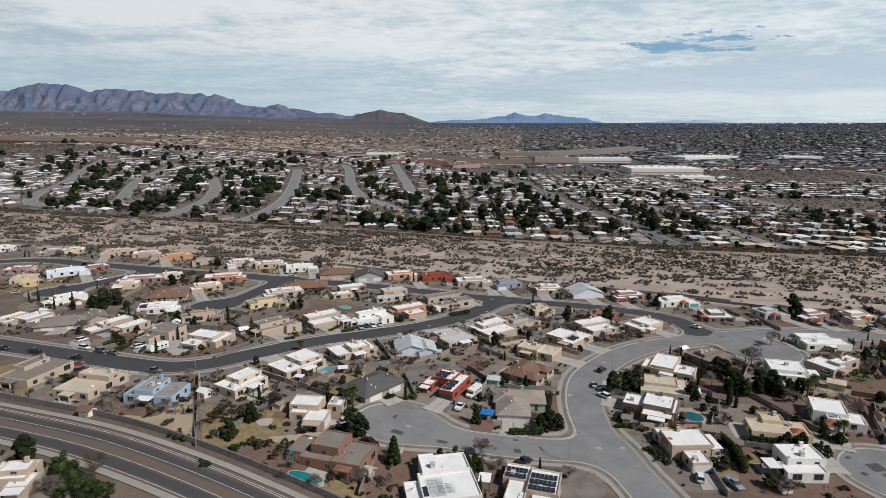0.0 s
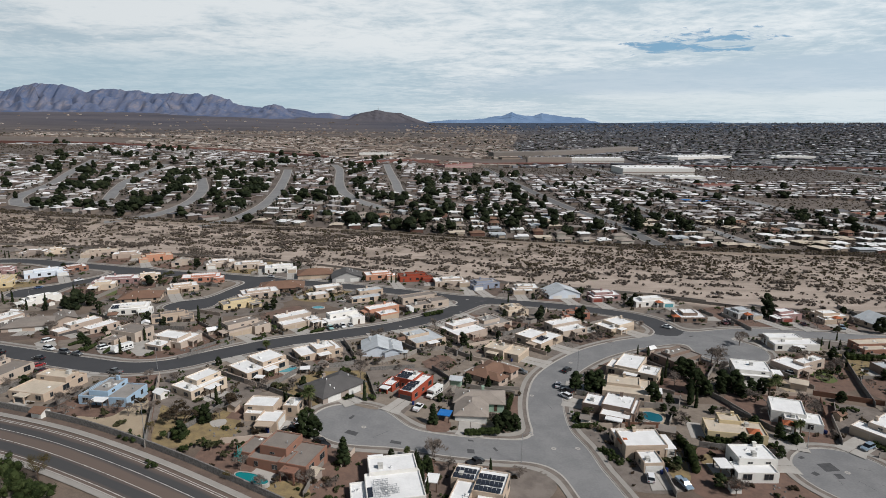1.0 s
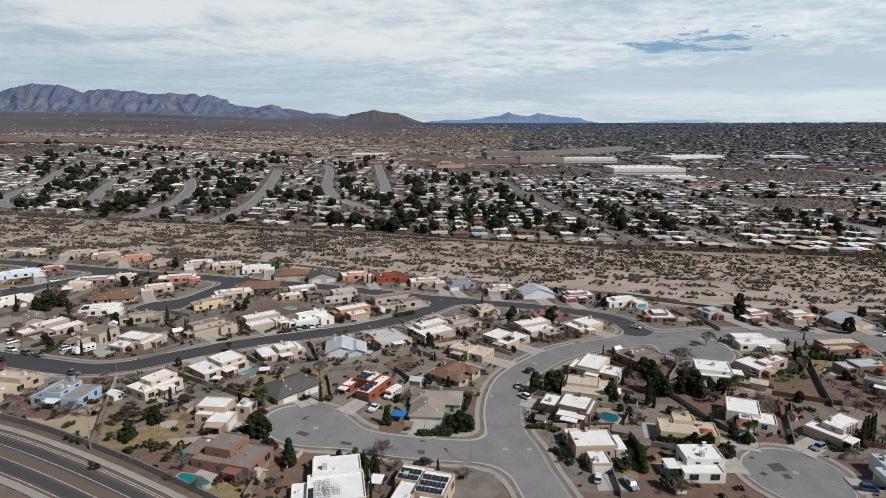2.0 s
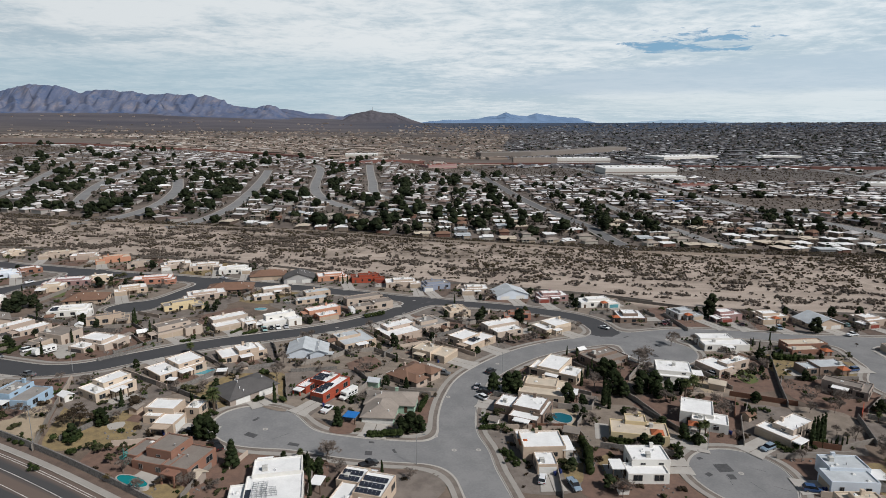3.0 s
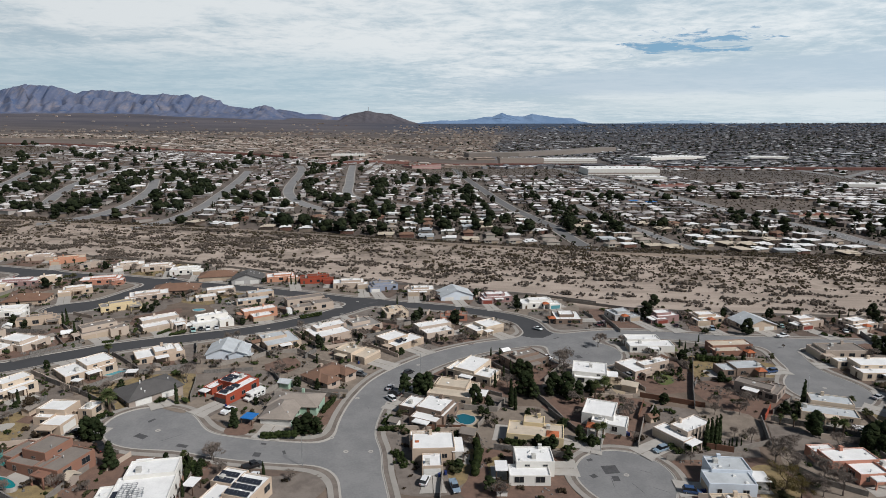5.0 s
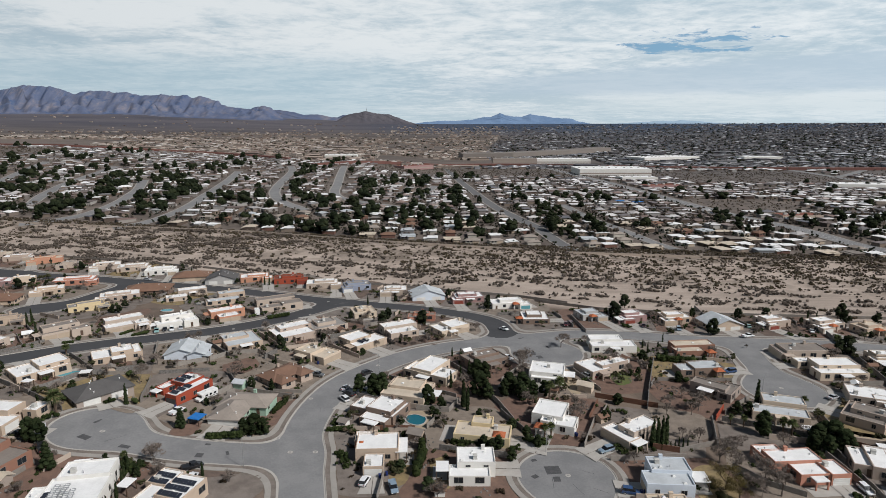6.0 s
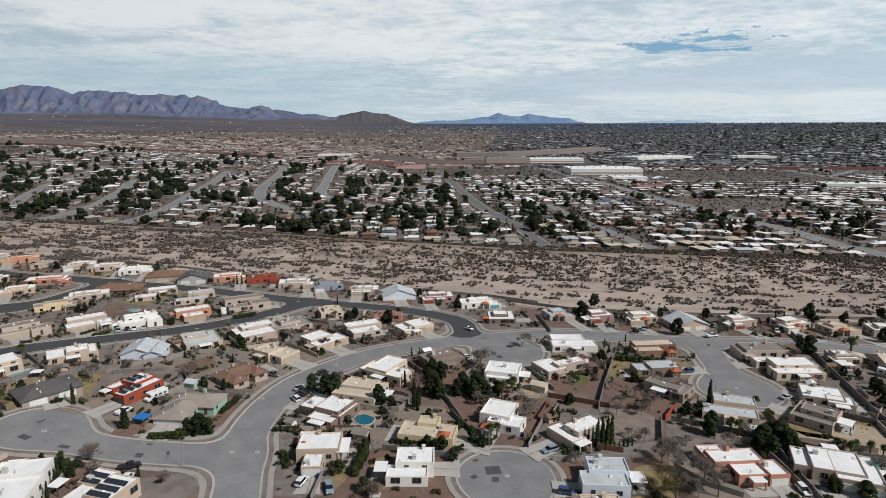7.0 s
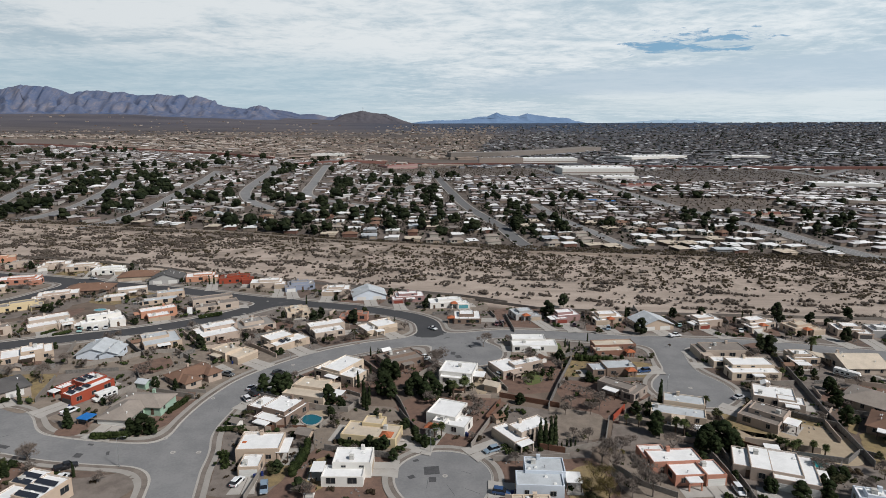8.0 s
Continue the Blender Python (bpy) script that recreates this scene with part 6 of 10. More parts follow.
def tube(verts, faces, p0, p1, r0, r1, n=5):
    p0, p1 = np.array(p0, float), np.array(p1, float)
    d = p1 - p0
    d /= np.linalg.norm(d) + 1e-9
    a = np.cross(d, (0.3, 0.9, 0.1))
    a /= np.linalg.norm(a) + 1e-9
    b = np.cross(d, a)
    k = len(verts)
    for p, r in ((p0, r0), (p1, r1)):
        for i in range(n):
            t = 2 * math.pi * i / n
            verts.append(tuple(p + (a * math.cos(t) + b * math.sin(t)) * r))
    for i in range(n):
        j = (i + 1) % n
        faces.append((k + i, k + j, k + n + j, k + n + i))


def make_mesh(name, verts, faces, material):
    me = bpy.data.meshes.new(name)
    me.from_pydata(verts, [], faces)
    me.materials.append(material)
    me.update()
    return me


def branches(rng, levels, height, spread, thick, twig=True):
    """Bare limbs that fork upwards."""
    verts, faces, tips = [], [], []

    def grow(p, d, length, r, level):
        q = p + d * length
        tube(verts, faces, p, q, r, r * 0.62, 5 if level < 2 else 3)
        if level >= levels:
            tips.append(q)
            return
        for _ in range(3 if level else 4):
            e = d + rng.normal(size=3) * spread
            e[2] = abs(e[2]) * 0.8 + 0.15
            e /= np.linalg.norm(e)
            grow(q, e, length * rng.uniform(0.55, 0.85), r * 0.55, level + 1)
    grow(np.array((0.0, 0, -0.2)), np.array((0.02, 0.01, 1.0)), height * 0.28, thick, 0)
    return verts, faces, tips


def tree_kit(kind, seed):
    """Meshes of one plant at unit-like size: a list of (part name, mesh)."""
    rng = np.random.default_rng(seed)
    if kind == "pine":          # dense dark evergreen, 7 m
        cs, rs = [], []
        for k in range(46):
            z = rng.uniform(0.7, 6.5)
            w = 2.0 * math.sin(math.pi * min(1, (z + 0.5) / 7.4) ** 0.85) + 0.1
            a = rng.uniform(0, 6.28)
            rr = w * math.sqrt(rng.uniform(0.1, 1))
            cs.append((rr * math.cos(a), rr * math.sin(a), z))
            rs.append(rng.uniform(0.72, 1.15))
        v, f = foliage(rng, cs, rs, 240, 0.075, 0.85, 0.8)
        tv, tf = [], []
        tube(tv, tf, (0, 0, -0.2), (0.1, 0, 4.6), 0.2, 0.06, 7)
        for k in range(7):
            c = cs[k]
            tube(tv, tf, (0.05, 0, 1.2 + k * 0.45), c, 0.07, 0.02, 4)
        return [("trunk", make_mesh("trunk", tv, tf, MATS["bark"])), ("crown", make_mesh("crown", v, f, MATS["leaf_pine"]))]
    if kind == "far_pine":      # the same, coarser, for trees far off
        cs, rs = [], []
        for k in range(30):
            z = rng.uniform(1.0, 6.2)
            w = 1.75 * math.sin(math.pi * min(1, (z + 0.3) / 7.2) ** 0.85) + 0.15
            a = rng.uniform(0, 6.28)
            rr = w * math.sqrt(rng.uniform(0.1, 1))
            cs.append((rr * math.cos(a), rr * math.sin(a), z))
            rs.append(rng.uniform(0.85, 1.3))
        v, f = foliage(rng, cs, rs, 90, 0.13, 0.85, 0.82)
        tv, tf = [], []
        tube(tv, tf, (0, 0, -0.2), (0.1, 0, 4.6), 0.2, 0.06, 6)
        return [("trunk", make_mesh("trunk", tv, tf, MATS["bark"])), ("crown", make_mesh("crown", v, f, MATS["leaf_far"]))]
    if kind == "conifer":       # cone-shaped, 7 m
        cs, rs = [], []
        for k in range(30):
            z = 0.7 + 6.0 * (k / 30)
            w = 1.9 * (1 - (z - 0.5) / 7.0) + 0.1
            a = k * 2.4
            cs.append((w * 0.62 * math.cos(a), w * 0.62 * math.sin(a), z))
            rs.append(0.42 + w * 0.32)
        v, f = foliage(rng, cs, rs, 260, 0.07, 0.8, 0.8)
        tv, tf = [], []
        tube(tv, tf, (0, 0, -0.2), (0, 0, 5.5), 0.17, 0.04, 7)
        return [("trunk", make_mesh("trunk", tv, tf, MATS["bark"])), ("crown", make_mesh("crown", v, f, MATS["leaf_pine"]))]
    if kind == "cypress":       # slim column, 7 m
        cs = [(rng.normal() * 0.08, rng.normal() * 0.08, 0.35 + k * 0.36) for k in range(19)]
        rs = [0.62 * (1 - (k / 19) ** 2.2) + 0.12 for k in range(19)]
        v, f = foliage(rng, cs, rs, 200, 0.06, 1.3, 0.85)
        tv, tf = [], []
        tube(tv, tf, (0, 0, -0.2), (0, 0, 5.5), 0.1, 0.03, 6)
        return [("trunk", make_mesh("trunk", tv, tf, MATS["bark"])), ("crown", make_mesh("crown", v, f, MATS["leaf_pine"]))]
    if kind in ("olive", "yellow", "dry"):   # open rounded crown on forked limbs, 6 m
        tv, tf, tips = branches(rng, 3, 6.0, 0.5, 0.17)
        tips = [t for t in tips]
        rng.shuffle(tips)
        cs = [tuple(t) for t in tips[:44]]
        rs = [rng.uniform(0.5, 0.95) for _ in cs]
        v, f = foliage(rng, cs, rs, 90 if kind != "olive" else 130, 0.06, 0.8, {"olive": 0.6, "dry": 0.45}.get(kind, 0.0))
        lm = {"olive": "leaf_olive", "yellow": "leaf_yellow", "dry": "leaf_dry"}[kind]
        return [("trunk", make_mesh("trunk", tv, tf, MATS["bark"])), ("crown", make_mesh("crown", v, f, MATS[lm]))]
    if kind == "bare":          # leafless, 6 m
        tv, tf, tips = branches(rng, 5, 6.0, 0.42, 0.15)
        v, f = twigs(rng, tips, 7, 0.75, 0.02)
        return [("trunk", make_mesh("trunk", tv + v, tf + [tuple(q + len(tv) for q in g) for g in f], MATS["bark_grey"]))]
    if kind == "palm":          # fan palm, 6 m
        tv, tf = [], []
        tube(tv, tf, (0, 0, -0.2), (0.05, 0.03, 1.5), 0.34, 0.26, 8)
        tube(tv, tf, (0.05, 0.03, 1.5), (0.1, 0.05, 4.8), 0.30, 0.34, 8)
        v, f = [], []
        for k in range(78):
            a, up = rng.uniform(0, 6.28), rng.uniform(-0.75, 1.15)
            d = np.array((math.cos(a) * math.cos(up), math.sin(a) * math.cos(up), math.sin(up)))
            side = np.array((-math.sin(a), math.cos(a), 0))
            base = np.array((0.1, 0.05, 4.9))
            L = rng.uniform(1.3, 1.95)
            stem = base + d * L * 0.55
            for j in range(5):      # fingers of a fan leaf
                s = (j - 2) / 2
                tip = stem + (d * (1 - 0.25 * abs(s)) + side * s * 0.75 + np.array((0, 0, -0.25 - 0.2 * abs(s)))) * L * 0.62
                n = len(v)
                v += [tuple(base + d * 0.1), tuple(stem + side * (s * 0.28 - 0.11)), tuple(tip), tuple(stem + side * (s * 0.28 + 0.11))]
                f.append((n, n + 1, n + 2, n + 3))
        return [("trunk", make_mesh("trunk", tv, tf, MATS["bark"])), ("crown", make_mesh("crown", v, f, MATS["leaf_palm"]))]
    if kind in ("shrub", "dry_shrub", "sage_bush"):      # 1.2 m high
        cs = [(rng.normal() * 0.42, rng.normal() * 0.42, rng.uniform(0.2, 0.7)) for _ in range(11)]
        v, f = foliage(rng, cs, [rng.uniform(0.3, 0.5) for _ in cs], 130, 0.05, 0.8, 0.75)
        tv, tf = [], []
        for c in cs[:5]:
            tube(tv, tf, (0, 0, -0.1), c, 0.03, 0.01, 3)
        lm = {"shrub": "leaf_hedge", "dry_shrub": "leaf_dry", "sage_bush": "leaf_olive"}[kind]
        me = make_mesh("shrub", v + tv, f + [tuple(q + len(v) for q in g) for g in tf], MATS[lm])
        me.materials.append(MATS["bark"])
        me.polygons.foreach_set("material_index", [0] * len(f) + [1] * len(tf))
        return [("shrub", me)]


KITS, PLANT_LABEL = {}, {
    "pine": ("dense dark green evergreen tree with a full crown", "tree"), "far_pine": ("tall dark green evergreen tree among far bungalows", "tree"), "conifer": ("dark green conifer with a pointed crown", "tree"), "cypress": ("slim dark green columnar cypress beside a house", "tree"),
    "olive": ("grey-green broadleaf tree with an open crown", "tree"), "yellow": ("yellowing tree with a thin winter crown", "tree"), "dry": ("brown winter tree with dry leaves", "tree"),
    "bare": ("leafless winter tree with grey-brown branches", "tree"), "palm": ("fan palm with a shaggy trunk", "palm"), "shrub": ("low rounded green shrub in a gravel yard", "shrub"),
    "dry_shrub": ("dry brown shrub in a gravel yard", "shrub"), "sage_bush": ("grey-green desert shrub in a gravel yard", "shrub")}
PLANTS = []
POOLS = [(-41.1, 198.2), (-32.2, 131.0), (79.4, 180.0), (222.5, 154.6), (-49.5, 292.9)]


def plant(kind, x, y, height, variant=0, wide=1.0):
    for _ in range(14):      # keep out of the houses
        near = [h for h in HOMES if math.hypot(h[0] - x, h[1] - y) < 20]
        if not near or not in_home(x, y, 0.7):
            break
        h = min(near, key=lambda q: math.hypot(q[0] - x, q[1] - y))
        d = math.hypot(h[0] - x, h[1] - y) + 0.01
        x, y = x + (x - h[0]) / d * 1.0, y + (y - h[1]) / d * 1.0
    for _ in range(12):      # keep off the street and its walkway
        g = street_gap(x, y)
        if g > (1.0 if height > 3 else 3.6) or g < -4:
            break
        gx, gy = street_gap(x + 1.5, y) - street_gap(x - 1.5, y), street_gap(x, y + 1.5) - street_gap(x, y - 1.5)
        n = math.hypot(gx, gy) + 1e-6
        x, y = x + gx / n * 0.5, y + gy / n * 0.5
    for px, py in POOLS:     # keep clear of the pools
        d = math.hypot(x - px, y - py) + 0.01
        if d < 5.0:
            x, y = px + (x - px) / d * 5.5, py + (y - py) / d * 5.5
    base = {"pine": 7.0, "far_pine": 7.0, "conifer": 7.0, "cypress": 7.0, "palm": 6.0, "shrub": 1.2, "dry_shrub": 1.2, "sage_bush": 1.2}.get(kind, 6.0)
    key = ("far_pine" if kind == "pine" and y > 235 else kind, variant % 3)
    if key not in KITS:
        KITS[key] = tree_kit(key[0], hash_seed(kind) + variant % 3)
    name = {"pine": "evergreen_tree", "far_pine": "evergreen_tree", "conifer": "conifer", "cypress": "cypress", "olive": "broadleaf_tree", "yellow": "yellow_tree", "dry": "dry_tree", "bare": "bare_tree", "palm": "palm"}.get(kind, "shrub")
    single = KITS[key][0][1] if len(KITS[key]) == 1 else None
    top = new(name, single)
    s = height / base
    rnd = random.Random(int(x * 13 + y * 7))
    top.matrix_basis = pose(x, y, land(x, y), 0, 0, rnd.uniform(0, 360)) @ Matrix.Diagonal((s * wide, s * wide, s, 1))
    for pn, me in (KITS[key] if single is None else ()):
        ob = new(pn, me)
        ob.parent = top
    lab, cat = PLANT_LABEL[kind]
    tagged(top, lab, cat, "yard plants")
    PLANTS.append((x, y))
    return top


def hash_seed(word):
    return sum(ord(c) * (i + 1) for i, c in enumerate(word))


def hedge(points, width, height, tone="leaf_hedge"):
    """A clipped but uneven hedge along a line."""
    rng = np.random.default_rng(int(points[0][0] * 3) % 1000 + 5)
    cs, rs = [], []
    for (ax, ay), (bx, by) in zip(points, points[1:]):
        n = max(2, int(math.hypot(bx - ax, by - ay) / (width * 0.45)))
        for i in range(n + 1):
            for z in np.arange(width * 0.4, height, width * 0.5):
                cs.append((ax + (bx - ax) * i / n + rng.normal() * 0.12, ay + (by - ay) * i / n + rng.normal() * 0.12, land(ax, ay) + z))
                rs.append(width * rng.uniform(0.42, 0.62))
    v, f = foliage(rng, cs, rs, 300, 0.04 + 0.03 * width, 1.0, 0.85)
    ob = new("hedge", make_mesh("hedge", v, f, MATS[tone]))
    return tagged(ob, "dark green clipped hedge along a yard", "hedge")


def yard_wall(points, height=1.7, material="block_wall", width=0.22):
    lab = {"block_wall": "grey-tan masonry block wall between yards", "stone_wall": "grey mortared stone wall between yards", "wood_fence": "red-brown wooden yard fence", "stucco_red": "red stucco yard wall",
           "stucco_beige": "beige stucco yard wall", "stucco_white": "white stucco yard wall"}[material]
    return tagged(prism_line("yard_wall", points, width, height, MATS[material]), lab, "wall", "yard walls")


def yard(points, material, label, lift=0.07):
    """A patch of yard cover."""
    cx, cy = sum(p[0] for p in points) / len(points), sum(p[1] for p in points) / len(points)
    edge = curve_through(list(points) + [points[0]], 1.5)
    rnd = random.Random(int(cx))
    ring = [(x + rnd.uniform(-0.2, 0.2), y + rnd.uniform(-0.2, 0.2)) for x, y in edge[:-1]]
    return tagged(fan_sheet("yard", cx, cy, ring, lift, MATS[material]), label, "yard", kind="structure")


def pool(x, y, rx, ry, turn, water="pool_blue", kidney=0.25):
    """A swimming pool: coping, basin and water."""
    top = new("swimming_pool")
    reach = max(rx, ry)
    top.matrix_basis = pose(x, y, max(land(x + a * reach, y + b * reach) for a, b in ((1, 0), (-1, 0), (0, 1), (0, -1))) + 0.12, 0, 0, turn)
    n = 28
    def ring(k, z):
        out = []
        for i in range(n):
            a = 2 * math.pi * i / n
            r = 1 + kidney * math.cos(2 * a + 0.6) * 0.5 - (kidney * 0.6 if math.sin(a) > 0.6 else 0)
            out.append(((rx * r + k) * math.cos(a), (ry * r + k) * math.sin(a), z))
        return out
    inner, outer, deck = ring(0, 0.2), ring(0.4, 0.2), ring(0.4, -0.8)
    v = inner + outer + deck
    f = [(i, (i + 1) % n, n + (i + 1) % n, n + i) for i in range(n)] + [(n + i, n + (i + 1) % n, 2 * n + (i + 1) % n, 2 * n + i) for i in range(n)]
    mesh_object("coping", v, f, MATS["concrete"], top)
    w = ring(0.02, 0.13)
    mesh_object("water", w, [tuple(range(n))], MATS[water], top)
    return tagged(top, "outdoor swimming pool with clear blue-green water and pale coping", "pool")

# ---- vehicles ----
def loft(bm, profile, w_low, w_high, z_split):
    """A body from a side profile (x, z); narrower above z_split."""
    rows = []
    for s in (-1, 1):
        rows.append([bm.verts.new((x, s * (w_low if z <= z_split else w_high) / 2, z)) for x, z in profile])
    n = len(profile)
    for i in range(n):
        j = (i + 1) % n
        bm.faces.new((rows[0][i], rows[0][j], rows[1][j], rows[1][i]))
    bm.faces.new(rows[0][::-1])
    bm.faces.new(rows[1])
    bmesh.ops.recalc_face_normals(bm, faces=bm.faces[:])


def wheel_bm(bm):
    bmesh.ops.create_cone(bm, cap_ends=True, segments=14, radius1=0.35, radius2=0.35, depth=0.24, matrix=Matrix.Rotation(radians(90), 4, 'X'))


def rim_bm(bm):
    bmesh.ops.create_cone(bm, cap_ends=True, segments=10, radius1=0.21, radius2=0.19, depth=0.26, matrix=Matrix.Rotation(radians(90), 4, 'X'))


CAR_SHAPES = {
    "sedan": dict(L=4.7, W=1.82, body=[(-2.3, 0.3), (2.3, 0.3), (2.35, 0.62), (1.2, 0.92), (-1.55, 0.96), (-2.32, 0.86)], cab=[(-1.6, 0.94), (1.15, 0.9), (0.35, 1.4), (-0.95, 1.43)]),
    "suv": dict(L=4.7, W=1.9, body=[(-2.3, 0.35), (2.3, 0.35), (2.35, 0.75), (1.25, 1.02), (-2.28, 1.06), (-2.36, 0.7)], cab=[(-2.26, 1.04), (1.2, 1.0), (0.45, 1.66), (-1.95, 1.72)]),
    "pickup": dict(L=5.6, W=1.95, body=[(-2.8, 0.45), (2.75, 0.45), (2.8, 0.85), (1.6, 1.1), (0.9, 1.14), (-2.75, 1.12), (-2.82, 0.8)], cab=[(-0.75, 1.1), (1.55, 1.08), (0.85, 1.75), (-0.6, 1.78)]),
}


def car(kind, x, y, heading, colour):
    """A parked car; heading: degrees, 0 along +x."""
    s = CAR_SHAPES[kind]
    top = new({"sedan": "car", "suv": "suv", "pickup": "pickup_truck"}[kind])
    top.matrix_basis = ground_pose(x, y, 0.19, heading)
    W = s["W"]

    def body(bm):
        loft(bm, s["body"], W, W, 9)
        bmesh.ops.bevel(bm, geom=bm.edges[:], offset=0.07, segments=2, affect='EDGES')
        if kind == "pickup":
            box_bm(bm, -2.7, -W / 2 + 0.01, 1.05, -0.8, -W / 2 + 0.1, 1.26)
            box_bm(bm, -2.7, W / 2 - 0.1, 1.05, -0.8, W / 2 - 0.01, 1.26)
            box_bm(bm, -2.78, -W / 2 + 0.1, 1.0, -2.68, W / 2 - 0.1, 1.25)
    def glass(bm):
        loft(bm, s["cab"], W - 0.14, W - 0.42, 1.2)
    def roof(bm):
        c = s["cab"]
        x0, x1, z = c[3][0] + 0.06, c[2][0] - 0.06, max(c[2][1], c[3][1])
        box_bm(bm, x0, -(W - 0.44) / 2, z - 0.04, x1, (W - 0.44) / 2, z + 0.035)
    put("body", shared(("body", kind, colour), body, [MATS["paint_" + colour]]), top, Matrix.Identity(4))
    put("glass_cabin", shared(("glass_cabin", kind), glass, [MATS["car_glass"]]), top, Matrix.Identity(4))
    put("roof", shared(("roof", kind, colour), roof, [MATS["paint_" + colour]]), top, Matrix.Identity(4))
    for wx in (-s["L"] * 0.3, s["L"] * 0.31):
        for wy in (-W / 2 + 0.1, W / 2 - 0.1):
            w = put("wheel", shared("wheel", wheel_bm, [MATS["rubber"]]), top, pose(wx, wy, 0.35 - 0.02))
            put("rim", shared("rim", rim_bm, [MATS["metal_grey"]]), w, Matrix.Identity(4))
    def lamp(bm):
        box_bm(bm, -0.04, -0.2, -0.08, 0.04, 0.2, 0.08)
    for wy in (-W / 2 + 0.3, W / 2 - 0.3):
        put("headlight", shared("headlight", lamp, [MATS["white_paint"]]), top, pose(s["L"] / 2 - 0.0, wy, 0.66))
        put("taillight", shared("taillight", lamp, [MATS["paint_red"]]), top, pose(-s["L"] / 2 + 0.0, wy, 0.8))
    words = {"sedan": "sedan car", "suv": "sport utility car", "pickup": "pickup truck"}[kind]
    return tagged(top, "parked %s painted %s with dark windows" % (words, {"steel": "steel blue"}.get(colour, colour)), "car" if kind != "pickup" else "truck", "parked vehicles")


def camper(x, y, heading, length=8.0, cab=True):
    """A white camper: a motorhome with a cab, or a towed trailer."""
    top = new("motorhome" if cab else "camper_trailer")
    top.matrix_basis = ground_pose(x, y, 0.19, heading)
    L = length
    bm = bmesh.new()
    prof = [(-L / 2, 0.55), (L / 2 - (1.8 if cab else 0.5), 0.55), (L / 2 - (1.8 if cab else 0.0), 1.4), (L / 2 - (1.1 if cab else 0.1), 2.0), (L / 2 - (0.7 if cab else 0.5), 2.9), (-L / 2, 3.0)]
    loft(bm, prof, 2.4, 2.4, 9)
    bmesh.ops.bevel(bm, geom=bm.edges[:], offset=0.1, segments=2, affect='EDGES')
    part("body", bm, MATS["white_paint"], top)
    bm = bmesh.new()
    for s in (-1, 1):
        box_bm(bm, -L / 2 + 0.3, s * 1.205 - 0.01, 1.05, L / 2 - 2.0, s * 1.205 + 0.01, 1.28)
    part("stripe", bm, MATS["paint_grey"], top)
    for s in (-1, 1):
        for k in range(3):
            box("window", -L / 2 + 0.8 + k * 1.7, s * 1.21 - 0.02, 1.6, -L / 2 + 1.8 + k * 1.7, s * 1.21 + 0.02, 2.2, MATS["car_glass"], top)
    box("roof_vent", -0.4, -0.35, 3.0, 0.4, 0.35, 3.25, MATS["white_paint"], top, 0.05)
    if cab:
        bm = bmesh.new()
        loft(bm, [(L / 2 - 2.0, 0.5), (L / 2, 0.5), (L / 2 + 0.05, 1.1), (L / 2 - 0.8, 1.3), (L / 2 - 1.4, 2.0), (L / 2 - 2.0, 2.0)], 2.1, 2.0, 9)
        part("cab", bm, MATS["white_paint"], top)
        box("windscreen", L / 2 - 1.32, -0.9, 1.32, L / 2 - 0.95, 0.9, 1.9, MATS["car_glass"], top)
    for wx in ((-L * 0.2, L * 0.34) if cab else (-0.5, 0.5)):
        for wy in (-1.05, 1.05):
            w = put("wheel", shared("wheel", wheel_bm, [MATS["rubber"]]), top, pose(wx, wy, 0.36))
            put("rim", shared("rim", rim_bm, [MATS["metal_grey"]]), w, Matrix.Identity(4))
    return tagged(top, "white motorhome parked beside a house" if cab else "white camper trailer parked on a driveway", "camper", "parked vehicles")


def street_lamp(x, y, turn, height=8.0):
    top = new("street_lamp")
    top.matrix_basis = pose(x, y, land(x, y), 0, 0, turn)
    v, f = [], []
    tube(v, f, (0, 0, -0.2), (0, 0, height - 0.5), 0.1, 0.06, 8)
    mesh_object("pole", v, f, MATS["metal_grey"], top)
    v, f = [], []
    tube(v, f, (0, 0, height - 0.55), (0.7, 0, height - 0.1), 0.05, 0.045, 6)
    tube(v, f, (0.7, 0, height - 0.1), (2.0, 0, height), 0.045, 0.04, 6)
    mesh_object("arm", v, f, MATS["metal_grey"], top)
    box("lamp_head", 1.8, -0.14, height - 0.06, 2.5, 0.14, height + 0.1, MATS["metal_grey"], top, 0.04)
    return tagged(top, "tall grey metal street lamp beside the kerb", "street lamp", "street lamps")


def bin_box(x, y, turn, tone="bin_blue"):
    bm = bmesh.new()
    box_bm(bm, -0.3, -0.35, 0.05, 0.3, 0.35, 1.0)
    bmesh.ops.bevel(bm, geom=bm.edges[:], offset=0.05, segments=1, affect='EDGES')
    top = part("wheelie_bin", bm, MATS[tone])
    top.matrix_basis = pose(x, y, land(x, y) + 0.19, 0, 0, turn)
    box("lid", -0.33, -0.4, 1.0, 0.33, 0.38, 1.08, MATS[tone], top, 0.02)
    return tagged(top, "dark blue plastic wheeled rubbish bin by the driveway", "bin", "bins")


def shed(x, y, turn, w, d, h, wall, roof, name="garden_shed"):
    top = new(name)
    top.matrix_basis = pose(x, y, land(x, y), 0, 0, turn)
    pitched(top, (-w / 2, -d / 2, w / 2, d / 2, h), MATS[wall], MATS[roof], "gable", 0.5)
    return tagged(top, "small gabled garden shed standing in a back yard", "shed")


